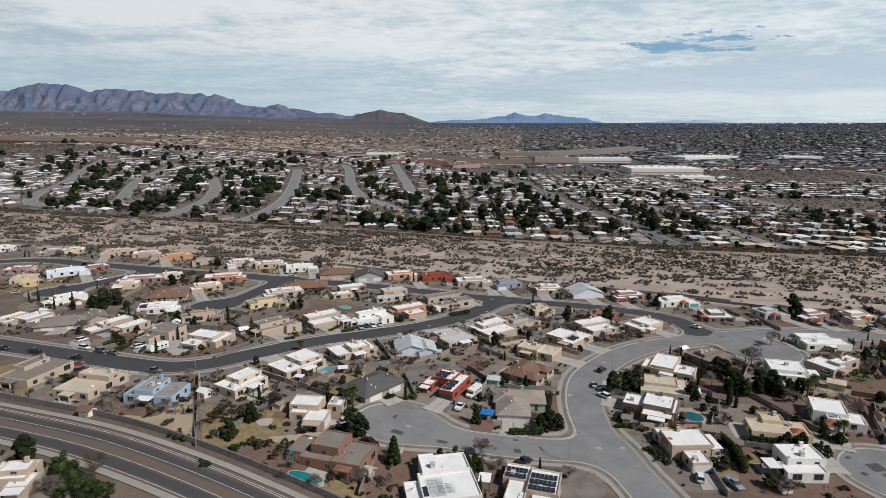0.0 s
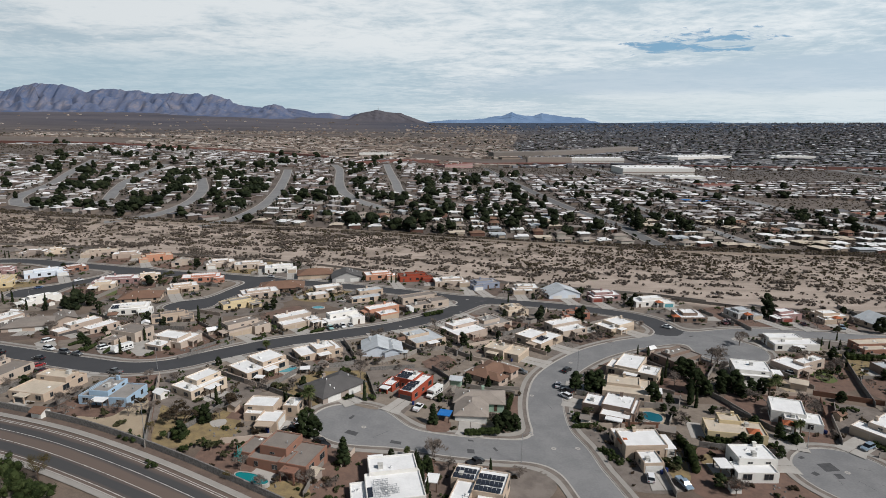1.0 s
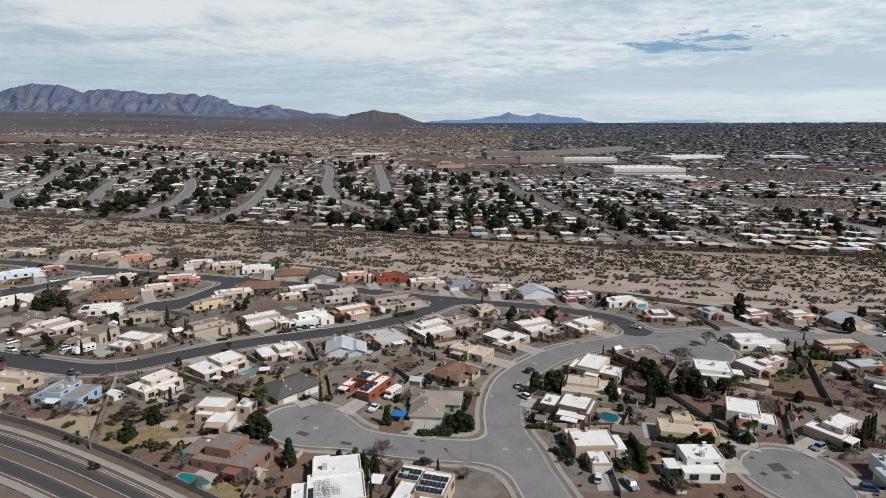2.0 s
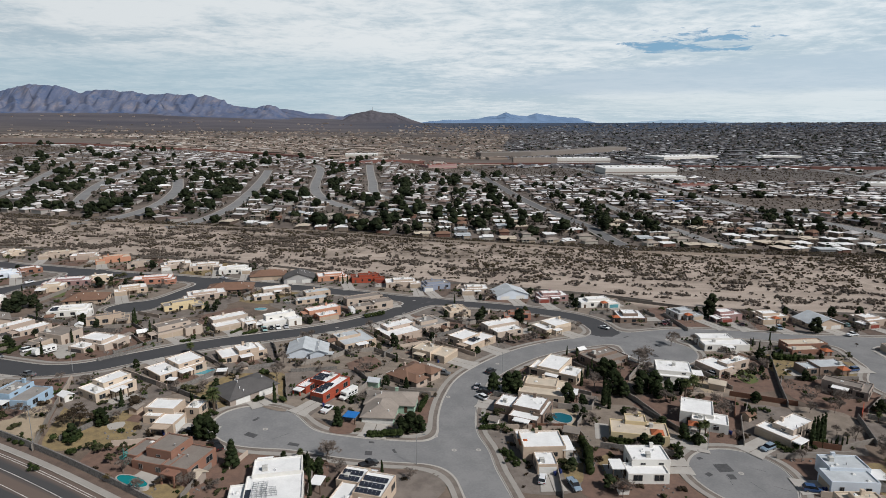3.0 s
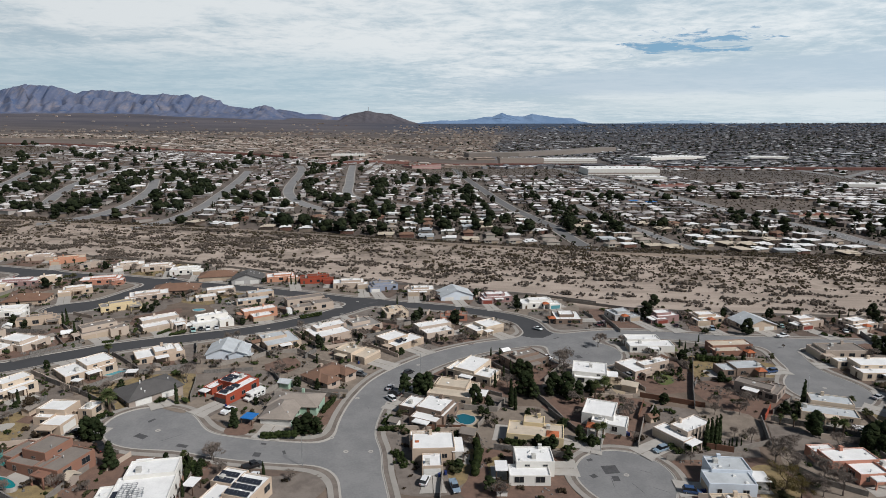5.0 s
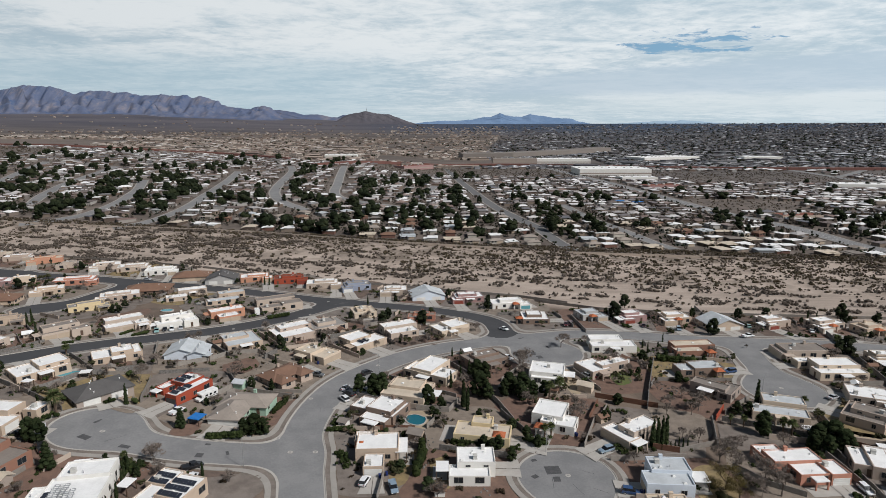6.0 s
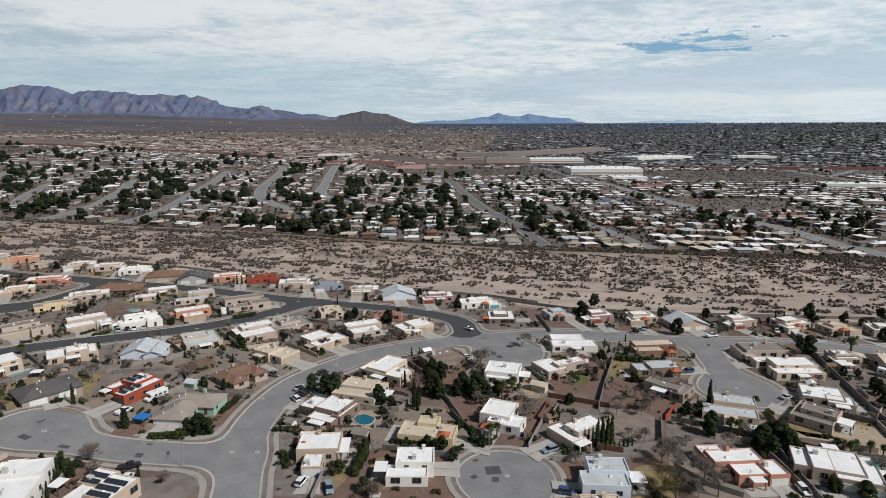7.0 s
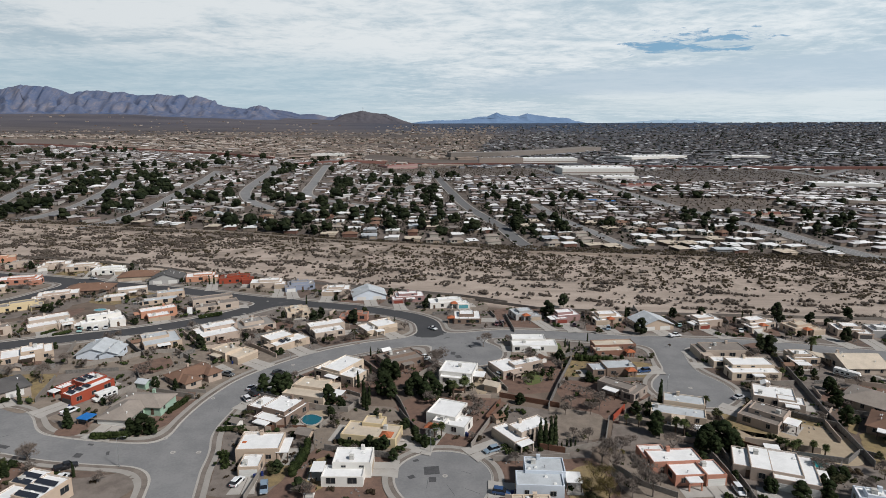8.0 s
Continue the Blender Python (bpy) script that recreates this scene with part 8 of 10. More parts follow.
# ---- large buildings, highway and hills ----
def hall(x, y, turn, w, d, h, wall="stucco_white", roof="roof_white", label="large white flat-roofed commercial hall"):
    top = new("commercial_hall")
    top.matrix_basis = pose(x, y, land(x, y), 0, 0, turn)
    flat_block(top, (-w / 2, -d / 2, w / 2, d / 2, h), MATS[wall], MATS[roof])
    box("band", -w / 2 - 0.1, -d / 2 - 0.1, h * 0.2, w / 2 + 0.1, -d / 2 - 0.01, h * 0.42, MATS["stucco_taupe"], top)
    for k in range(int(w / 14)):
        box("roof_cooler", -w / 2 + 6 + k * 14, -2 + (k % 3) * 3, h - 0.4, -w / 2 + 9 + k * 14, 1 + (k % 3) * 3, h + 1.2, MATS["unit_metal"], top)
    return tagged(top, label, "commercial building", "far halls")


def highway_wall(points, height, label):
    ob = prism_line("highway_embankment", curve_through(points, 25), 9.0, height, mat("embankment", (0.17, 0.075, 0.06), (0.13, 0.065, 0.055), scale=0.05, fine=0.6))
    return tagged(ob, label, "embankment", kind="structure")


def ridge_range(name, crest_line, north, depth, material, label, rough=0.5, seed=1, jag=1.0, fine=1.0):
    """A mountain range along the north: crest heights at eastings in metres; the south face runs down to the plain in gullied spurs."""
    east, high = [p[0] for p in crest_line], [p[1] for p in crest_line]
    n, rows = 420, 44
    verts, faces = [], []
    for j in range(rows + 1):
        v = j / rows
        for i in range(n + 1):
            x = east[0] + (east[-1] - east[0]) * i / n
            y = north - depth * (1 - v)
            k = x / 84.0
            crest = np.interp(x, east, high) + jag * (4.0 * noise.noise(Vector((k * 2.2, 1.5, seed))) + 2.5 * noise.noise(Vector((k * 6.5, 7.5, seed))))
            g = noise.ridged_multi_fractal(Vector((k * 0.26 * fine + v * 0.8 + 0.3 * math.sin(v * 3 + 0.6 * k), v * 1.5, seed)), 1.0, 2.1, 4, 0.9, 2.0) - 1.1
            g2 = noise.noise(Vector((k * 1.4 * fine + v * 2.0, v * 4.0, seed + 5.0)))
            foot = land(x, y) - 3.0
            up = 0.25 * v + 0.75 * v ** 2.2
            hold = math.sin(math.pi * min(1.0, v)) * (0.25 + up)
            verts.append((x, y + 0.25 * depth * g * hold, foot + max(0.0, crest - foot) * min(1.0, max(0.0, up + rough * hold * (0.35 * g + 0.3 * g2)))))
    w = n + 1
    for j in range(rows):
        for i in range(n):
            a = j * w + i
            faces.append((a, a + 1, a + w + 1, a + w))
    return tagged(mesh_object(name, verts, faces, material), label, "mountain", kind="structure")


hall(401.4, 1149.2, 0, 130, 78, 11)
hall(367.8, 1466.0, 0, 132, 56, 10)
hall(632.3, 1522.1, 22, 168, 67, 10)
hall(868.6, 1519.0, 0, 94, 44, 9)
hall(405.7, 888.4, 14, 56, 24, 5, "stucco_mauve", "roof_redroof", "long low hall with a red-brown roof")
hall(410.4, 1015.5, 0, 58, 33, 6)
hall(436.0, 594.0, 2, 40, 20, 5, "stucco_beige", "roof_redroof", "long low hall with a red-brown roof")
hall(-145.2, 1421.9, 5, 74, 33, 7)
hall(32.0, 1208.7, 45, 78, 29, 7, "stucco_mauve", "roof_redroof", "long low hall with a red-brown roof")
hall(252.7, 1415.8, 0, 100, 33, 14, "stucco_taupe", "roof_taupe", "long taupe apartment block with flat roof")
hall(614.9, 688.4, -20, 67, 28, 6, "stucco_beige", "roof_white", "long low workshop hall with a white roof")
hall(698.8, 883.5, -10, 89, 33, 7, "stucco_white", "roof_white", "long low workshop hall with a white roof")
highway_wall([(-147.9, 1119.6), (-39.4, 1251), (136.6, 1348), (319, 1345.7), (401.8, 1307.6), (603.3, 1257.7), (868.5, 1219.3), (1308.1, 1203.5)], 5.5, "long red-brown highway embankment across the plain")
highway_wall([(-1195.4, 1319.3), (-933.2, 1296), (-758, 1271.6), (-588, 1282.2), (-363.9, 1294.3), (-223.2, 1254.3)], 6.0, "long red-brown highway embankment across the plain")
tagged(prism_line("dam", [(135.6, 1617.6), (261.3, 1637.5), (424.7, 1743), (573.8, 1876.4)], 60, 14, mat("dam_earth", (0.20, 0.175, 0.155), (0.17, 0.15, 0.135), scale=0.02, fine=0.3)), "smooth grey earth flood dam", "dam", kind="structure")

def hazed_rock_material(name, lit, shaded, bands):
    """Bare mountain rock: gullied noise down the slope, broad tone changes; sunlit and haze-blue shaded tones are
    painted in.
    """
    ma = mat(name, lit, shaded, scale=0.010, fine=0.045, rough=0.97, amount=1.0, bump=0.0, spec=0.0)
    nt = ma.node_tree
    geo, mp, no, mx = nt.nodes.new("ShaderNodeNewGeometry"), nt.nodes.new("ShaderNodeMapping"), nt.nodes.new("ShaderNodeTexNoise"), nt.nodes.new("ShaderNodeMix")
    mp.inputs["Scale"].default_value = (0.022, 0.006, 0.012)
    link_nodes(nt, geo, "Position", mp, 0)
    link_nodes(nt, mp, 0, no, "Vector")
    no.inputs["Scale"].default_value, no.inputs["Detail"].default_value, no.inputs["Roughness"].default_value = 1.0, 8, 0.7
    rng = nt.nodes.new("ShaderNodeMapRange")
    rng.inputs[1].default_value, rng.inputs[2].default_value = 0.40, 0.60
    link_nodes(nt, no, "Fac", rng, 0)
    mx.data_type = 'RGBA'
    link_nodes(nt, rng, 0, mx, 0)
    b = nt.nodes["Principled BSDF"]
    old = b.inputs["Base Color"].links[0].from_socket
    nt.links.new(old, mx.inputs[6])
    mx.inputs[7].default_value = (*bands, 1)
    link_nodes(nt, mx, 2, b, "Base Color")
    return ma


# distance haze and the slopes' shade are put into these rock colours
ROCK = hazed_rock_material("rock_violet_haze", (0.175, 0.170, 0.200), (0.062, 0.096, 0.175), (0.100, 0.122, 0.190))
ROCK_BROWN = hazed_rock_material("rock_brown", (0.130, 0.118, 0.126), (0.072, 0.072, 0.088), (0.092, 0.088, 0.100))
# the farthest ranges have their pale blue haze painted as base colour
ROCK_BLUE_HAZE = mat("rock_blue_haze", (0.165, 0.245, 0.370), (0.125, 0.195, 0.310), scale=0.006, fine=0.03, rough=0.95, amount=0.8, bump=0.0, spec=0.0)
ROCK_FAINT_HAZE = mat("rock_faint_haze", (0.30, 0.40, 0.50), (0.27, 0.37, 0.47), scale=0.003, fine=0.02, rough=0.95, amount=0.6, bump=0.0)
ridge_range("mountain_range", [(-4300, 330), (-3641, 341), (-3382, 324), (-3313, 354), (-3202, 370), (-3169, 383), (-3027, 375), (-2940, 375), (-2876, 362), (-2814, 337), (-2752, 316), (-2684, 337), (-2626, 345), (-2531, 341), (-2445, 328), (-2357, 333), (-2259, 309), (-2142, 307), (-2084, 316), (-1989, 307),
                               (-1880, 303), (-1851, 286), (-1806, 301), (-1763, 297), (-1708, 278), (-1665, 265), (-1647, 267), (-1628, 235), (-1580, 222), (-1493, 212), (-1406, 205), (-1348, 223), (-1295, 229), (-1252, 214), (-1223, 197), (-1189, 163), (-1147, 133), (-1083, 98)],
            4860, 420, ROCK, "rugged desert mountain range with painted violet-grey haze on the skyline", 1.5, 1, 1.6)
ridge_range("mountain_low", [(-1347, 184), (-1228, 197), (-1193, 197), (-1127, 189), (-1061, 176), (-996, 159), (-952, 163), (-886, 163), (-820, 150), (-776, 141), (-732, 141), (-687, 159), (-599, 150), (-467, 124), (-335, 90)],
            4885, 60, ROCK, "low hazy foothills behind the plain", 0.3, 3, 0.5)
ridge_range("mountain_hill", [(-790, 88), (-717, 115), (-672, 145), (-629, 162), (-585, 170), (-550, 174), (-520, 183), (-498, 185), (-473, 179), (-421, 168), (-356, 162), (-317, 162), (-292, 149), (-240, 132), (-184, 111), (-128, 94), (-93, 85)],
            4780, 200, ROCK_BROWN, "brown bare hill on the skyline", 0.55, 4, 0.3, 1.6)
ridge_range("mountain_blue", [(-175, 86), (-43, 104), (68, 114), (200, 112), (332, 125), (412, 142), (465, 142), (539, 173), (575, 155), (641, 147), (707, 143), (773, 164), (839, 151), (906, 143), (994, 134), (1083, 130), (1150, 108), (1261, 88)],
            4870, 80, ROCK_BLUE_HAZE, "distant mountains painted haze blue on the skyline", 0.3, 7, 0.6)
ridge_range("mountain_faint", [(1400, 89), (1529, 95), (1662, 104), (1816, 113), (1905, 108), (1949, 117), (2038, 113), (2126, 108), (2238, 95), (2500, 89)], 4885, 50, ROCK_FAINT_HAZE, "very distant mountains painted pale with haze on the skyline", 0.05, 9, 0.3)


def antenna(x, y, z, h):
    v, f = [], []
    tube(v, f, (x, y, z), (x, y, z + h), 1.6, 0.8, 5)
    for k in range(3):
        tube(v, f, (x - 3, y, z + h * (0.5 + 0.2 * k)), (x + 3, y, z + h * (0.5 + 0.2 * k)), 0.4, 0.4, 4)
    return tagged(mesh_object("radio_mast", v, f, MATS["metal_grey"]), "thin radio mast on the hill top", "mast")


antenna(-492, 4775, 178, 32)

# ---- trees, walls, cars and yard things ----
for k, (cx, cy) in enumerate(((3.9, 130.5), (4.4, 132.8), (4.8, 135.9), (5.2, 138.9), (5.7, 142.0), (6.1, 145.2))):
    plant("cypress", cx, cy, 4.6, k)
street_lamp(-62.6, 142.3, 150, 12.0)
plant("conifer", -12.2, 141.4, 8, 1)
plant("conifer", 10.1, 168.1, 6.5, 2)
plant("conifer", 28.7, 198.4, 4.5, 0)
plant("pine", -24.9, 153.9, 7, 1)
plant("pine", -22.4, 153.7, 7, 2)
plant("pine", 31.9, 168.0, 6.5, 0, 1.4)
plant("pine", 34.6, 168.2, 5.5, 1)
plant("pine", 29.8, 167.5, 4, 2)
plant("pine", 59.2, 198.7, 7.5, 0)
plant("pine", 64.1, 198.1, 8, 1)
plant("pine", 67.8, 198.2, 8.5, 2)
plant("pine", 66.5, 200.0, 7, 0)
plant("pine", 80.6, 191.9, 7.5, 1)
plant("pine", 172.4, 288.2, 10, 2)
plant("pine", 81.5, 289.3, 6, 0)
plant("pine", 61.1, 288.5, 6, 1)
plant("pine", -81.8, 388.2, 5, 2)
plant("pine", -40.1, 356.9, 4, 0)
plant("pine", 91.0, 335.4, 5, 1)
plant("pine", 113.0, 325.0, 4.5, 2)
plant("bare", 69.3, 331.0, 5, 0, 1.3)
plant("pine", 184.1, 311.0, 8, 0)
plant("pine", 281.2, 281.7, 6.5, 1)
plant("pine", 294.4, 278.1, 6.5, 2)
plant("pine", 315.0, 282.8, 7.5, 0)
plant("pine", 293.1, 250.0, 7, 1)
plant("olive", 207.2, 180.4, 4, 1, 1.3)
plant("pine", -170.1, 293.4, 10, 0, 1.2)
plant("pine", -173.5, 289.3, 7, 1)
plant("pine", -165.1, 296.1, 7.5, 2, 1.2)
plant("pine", -154.7, 285.6, 5, 0)
plant("pine", -96.5, 128.9, 9, 1)
plant("pine", 21.3, 239.0, 6.5, 2)
plant("pine", -70.3, 287.4, 4.5, 0)
plant("pine", -73.6, 287.2, 4.5, 1)
plant("pine", 111.7, 310.0, 6, 2)
plant("pine", -31.0, 171.8, 4, 0)
plant("pine", -148.4, 390.5, 5.5, 1)
plant("pine", 100.7, 197.9, 9, 2, 1.2)
plant("pine", 103.1, 195.2, 6, 0)
plant("pine", 109.2, 197.7, 6, 1)
plant("pine", 112.9, 198.4, 6, 2)
plant("pine", 115.0, 196.3, 6, 0)
plant("pine", 118.9, 196.6, 6, 1)
plant("pine", 123.0, 197.5, 6, 2)
plant("pine", 103.3, 210.4, 7, 0)
plant("pine", -107.2, 250.8, 5, 1)
plant("pine", 87.3, 187.0, 5, 2)
plant("pine", 86.1, 179.8, 4, 0)
plant("pine", -146.3, 238.3, 3.5, 1)
plant("pine", -31.2, 228.9, 3, 2)
plant("pine", -121.9, 220.1, 4, 0)
plant("pine", 42.9, 287.0, 4, 1)
plant("pine", 2.8, 320.9, 3, 2)
plant("pine", -166.7, 396.8, 4, 0)
plant("pine", -142.7, 363.5, 4.5, 1)
plant("pine", -146.0, 350.0, 4, 2)
plant("cypress", -11.7, 179.6, 7, 0)
plant("cypress", -94.8, 257.4, 7, 1)
plant("cypress", -183.1, 289.1, 8, 2)
plant("cypress", -189.8, 285.1, 6, 0)
plant("cypress", -76.9, 239.8, 7, 1)
plant("cypress", 89.5, 205.6, 6.5, 2)
plant("cypress", 99.3, 219.9, 5, 0)
plant("cypress", 91.7, 234.0, 4, 1)
plant("cypress", 95.6, 232.5, 3.5, 2)
plant("cypress", 95.0, 231.5, 4.5, 0)
plant("cypress", 94.8, 188.8, 10, 1)
plant("cypress", -18.2, 353.4, 6, 2)
plant("cypress", -15.5, 353.6, 6, 0)
plant("cypress", 47.8, 315.9, 5, 1)
plant("cypress", -35.3, 173.4, 4, 2)
plant("cypress", -34.5, 172.7, 4, 0)
plant("cypress", 94.5, 210.4, 6, 1)
plant("cypress", -108.3, 230.0, 6, 2)
plant("cypress", -104.8, 210.8, 6, 0)
plant("cypress", -294.5, 417.7, 5, 0)
plant("cypress", -291.7, 417.8, 5, 1)
plant("palm", -26.5, 168.5, 8, 2)
plant("palm", -53.5, 217.9, 4.0, 0, 1.5)
plant("palm", 128.3, 198.3, 6.5, 1)
plant("palm", 3.8, 149.8, 3, 2)
plant("palm", 118.4, 168.5, 4.5, 0)
plant("palm", -258.0, 405.8, 5, 1)
plant("yellow", -78.8, 125.6, 7.5, 2)
plant("yellow", -36.0, 130.7, 3.5, 0)
plant("yellow", -63.9, 148.5, 4, 1)
plant("yellow", 5.6, 299.3, 3, 2)
plant("bare", -15.2, 195.7, 8, 0)
plant("bare", -15.0, 237.5, 6, 1)
plant("bare", -12.9, 241.8, 6, 2)
plant("bare", 10.3, 149.6, 6, 0)
plant("bare", 118.8, 222.3, 8, 1, 1.4)
plant("bare", 117.8, 225.1, 7, 2, 1.4)
plant("bare", 137.7, 244.3, 7, 0, 1.3)
plant("bare", -81.3, 183.4, 4, 1)
plant("bare", -95.8, 160.4, 6, 2)
plant("bare", -91.6, 156.5, 4, 0)
plant("bare", -86.9, 160.2, 4, 1)
plant("bare", -74.4, 157.3, 4.5, 2)
plant("bare", -69.2, 157.9, 5, 0)
plant("bare", 77.4, 248.4, 4, 1)
plant("bare", 58.5, 244.5, 4, 2)
plant("bare", 101.6, 180.8, 4, 0)
plant("bare", 131.6, 186.4, 6, 1)
plant("bare", 117.1, 180.4, 4, 2)
plant("bare", 35.8, 253.8, 5, 0)
plant("bare", 32.4, 255.8, 4, 1)
plant("bare", 9.8, 218.9, 3, 2)
plant("bare", -2.8, 207.6, 3, 0)
plant("bare", -28.2, 198.8, 5, 1)
plant("bare", -49.7, 159.0, 4, 2)
plant("bare", -26.0, 136.8, 4, 0)
plant("bare", -21.9, 132.7, 4, 1)
plant("bare", -28.9, 127.3, 5, 2)
plant("bare", -19.0, 130.8, 5, 0)
plant("bare", -46.9, 179.7, 3.5, 1)
plant("dry", -57.4, 153.6, 6, 2, 1.2)
plant("dry", -60.9, 156.5, 6, 0, 1.7)
plant("pine", -52.6, 155.7, 5.5, 1)
plant("pine", -55.8, 147.5, 5, 2)
plant("dry", -47.7, 165.9, 6, 1, 1.3)
plant("dry", -49.9, 168.3, 5, 2)
plant("dry", -62.6, 155.2, 5, 0)
plant("dry", 65.4, 170.1, 2.5, 1)
plant("dry", 63.1, 168.3, 2.5, 2)
plant("dry", -84.7, 121.0, 4, 0, 1.3)
plant("dry", -59.8, 172.8, 3, 1)
plant("olive", -222.5, 384.7, 4, 2)
plant("olive", -150.0, 343.5, 5, 0, 1.5)
plant("olive", -145.5, 352.6, 5, 1, 1.3)
plant("olive", -156.6, 343.4, 4, 2)
plant("olive", -122.4, 330.7, 4, 0)
plant("olive", -73.5, 240.1, 4, 1)
plant("olive", -215.4, 418.8, 4, 2)
plant("olive", -44.6, 143.5, 3, 0, 1.3)
plant("olive", -46.3, 142.4, 3, 1, 1.3)
plant("olive", -48.9, 143.3, 3, 2)
plant("olive", -38.9, 142.3, 4, 0)
plant("olive", -40.9, 138.0, 3.5, 1)
plant("olive", 18.6, 254.0, 4, 2)
plant("olive", 14.9, 233.8, 4, 0)
plant("olive", 12.8, 235.5, 3.5, 1)
plant("olive", -36.6, 181.8, 4, 2, 1.5)
plant("olive", -40.1, 181.1, 4, 0, 1.4)
plant("olive", 82.5, 256.3, 4, 1)
plant("olive", 85.0, 254.0, 3, 2)
plant("shrub", -68.3, 145.0, 2.2, 0)
plant("shrub", -65.7, 143.9, 2.2, 1)
plant("shrub", -54.3, 158.2, 3.6, 2)
plant("shrub", -56.3, 147.4, 3.8, 0)
plant("shrub", -56.8, 149.5, 3, 1)
plant("shrub", -47.9, 144.9, 2, 2)
plant("shrub", -52.5, 141.4, 2, 0)
plant("shrub", -16.6, 179.7, 2.5, 1)
plant("shrub", -33.1, 171.7, 3, 2)
plant("shrub", -26.1, 165.6, 2, 0)
plant("shrub", -23.6, 165.0, 2, 1)
plant("shrub", -21.3, 166.7, 2.2, 2)
plant("shrub", -89.3, 129.4, 3.5, 0)
plant("shrub", -86.5, 127.5, 4, 1)
plant("shrub", -83.1, 125.0, 4.2, 2)
plant("shrub", -78.2, 120.4, 4.2, 0)
plant("shrub", -75.3, 118.6, 4, 1)
plant("shrub", -73.9, 119.0, 3.5, 2)
plant("shrub", 5.6, 145.4, 3.2, 0)
plant("shrub", 8.2, 143.2, 3, 1)
plant("shrub", -56.8, 133.7, 1.8, 2)
plant("shrub", 21.1, 256.0, 2, 0)
plant("shrub", 53.9, 158.1, 2, 1)
plant("shrub", 60.8, 171.6, 2, 2)
plant("shrub", 56.7, 173.1, 1.8, 0)
plant("shrub", 64.8, 168.4, 2, 1)
plant("shrub", 55.0, 173.0, 1.8, 2)
plant("shrub", 50.7, 180.1, 2, 0)
plant("shrub", 51.8, 177.5, 2, 1)
plant("shrub", 54.1, 176.6, 1.8, 2)
plant("shrub", 58.9, 158.5, 1.5, 0)
plant("shrub", 60.2, 157.1, 2.2, 1)
plant("shrub", 60.0, 154.2, 2, 2)
plant("shrub", 61.8, 152.8, 2, 0)
plant("palm", 124.3, 194.8, 6.5, 1)
plant("palm", 120.4, 169.2, 4.5, 2)
plant("palm", 190.5, 170.3, 5.5, 0)
plant("palm", 192.6, 169.2, 5.5, 1)
plant("palm", 181.0, 175.0, 4, 2)
plant("palm", 185.2, 174.7, 4, 0)
plant("palm", 207.2, 192.1, 4.5, 1)
plant("palm", 252.0, 243.4, 6.5, 2)
plant("palm", 270.7, 239.9, 7, 0)
plant("palm", 243.0, 212.4, 4, 1)
plant("palm", 216.7, 161.1, 4, 2)
plant("palm", 217.9, 159.9, 4, 0)
plant("palm", 219.2, 158.7, 4, 1)
plant("palm", 220.6, 157.8, 4, 2)
plant("palm", 222.0, 156.9, 4, 0)
plant("palm", 223.3, 156.0, 4, 1)
plant("palm", 224.7, 155.8, 4, 2)
plant("palm", 177.6, 176.5, 3.5, 0)
plant("cypress", 148.8, 163.1, 9, 1)
plant("cypress", 150.4, 163.8, 9, 2)
plant("cypress", 152.1, 164.7, 9, 0)
plant("cypress", 153.6, 165.7, 9, 1)
plant("cypress", 96.0, 186.4, 7, 2)
plant("cypress", 96.3, 190.5, 7, 0)
plant("cypress", 193.3, 189.6, 9, 1)
plant("cypress", 269.9, 236.6, 4.5, 2)
plant("cypress", 171.8, 243.7, 4, 0)
plant("cypress", 172.8, 240.2, 4, 1)
plant("cypress", 183.9, 254.9, 4, 2)
plant("cypress", 156.7, 163.7, 3, 0)
plant("cypress", 157.7, 163.1, 3, 1)
plant("cypress", 158.9, 162.8, 3, 2)
plant("cypress", 151.0, 161.6, 3, 0)
plant("cypress", 152.3, 161.6, 3, 1)
plant("cypress", 153.5, 161.6, 3, 2)
plant("cypress", 154.8, 161.6, 3, 0)
plant("cypress", 210.9, 290.6, 6, 1)
plant("cypress", 266.7, 287.0, 5, 2)
plant("cypress", 269.8, 284.9, 5, 0)
plant("pine", 197.1, 163.7, 7, 1, 1.2)
plant("pine", 200.0, 165.9, 7, 2, 1.2)
plant("pine", 202.2, 164.3, 8, 0, 1.3)
plant("pine", 194.4, 161.2, 6, 1)
plant("pine", 203.0, 160.5, 7, 2, 1.2)
plant("pine", 197.5, 159.1, 6, 0)
plant("pine", 184.6, 170.2, 8, 1)
plant("pine", 186.2, 182.8, 5, 2)
plant("pine", 111.1, 201.8, 7, 0, 1.2)
plant("pine", 115.9, 201.7, 7, 1, 1.2)
plant("pine", 103.0, 211.8, 7, 2)
plant("pine", 100.6, 210.9, 8, 0, 1.2)
plant("pine", 252.8, 236.7, 8, 1, 1.3)
plant("pine", 249.7, 236.6, 6, 2)
plant("pine", 182.5, 182.9, 5, 0)
plant("pine", 208.9, 261.4, 8, 1, 1.1)
plant("pine", 233.7, 289.3, 6, 2)
plant("pine", 247.6, 289.3, 6, 0)
plant("pine", 285.0, 290.2, 8, 1)
plant("pine", 212.5, 292.8, 5, 2)
plant("pine", 166.5, 227.9, 5, 0, 1.2)
plant("pine", 161.1, 215.7, 3, 1)
plant("pine", 157.7, 214.2, 3, 2)
plant("pine", 244.7, 175.3, 7, 0)
plant("pine", 251.0, 163.5, 6, 1)
plant("pine", 250.5, 188.6, 6, 2, 1.2)
plant("pine", 253.8, 197.2, 6, 0)
plant("pine", 255.6, 201.7, 5, 1)
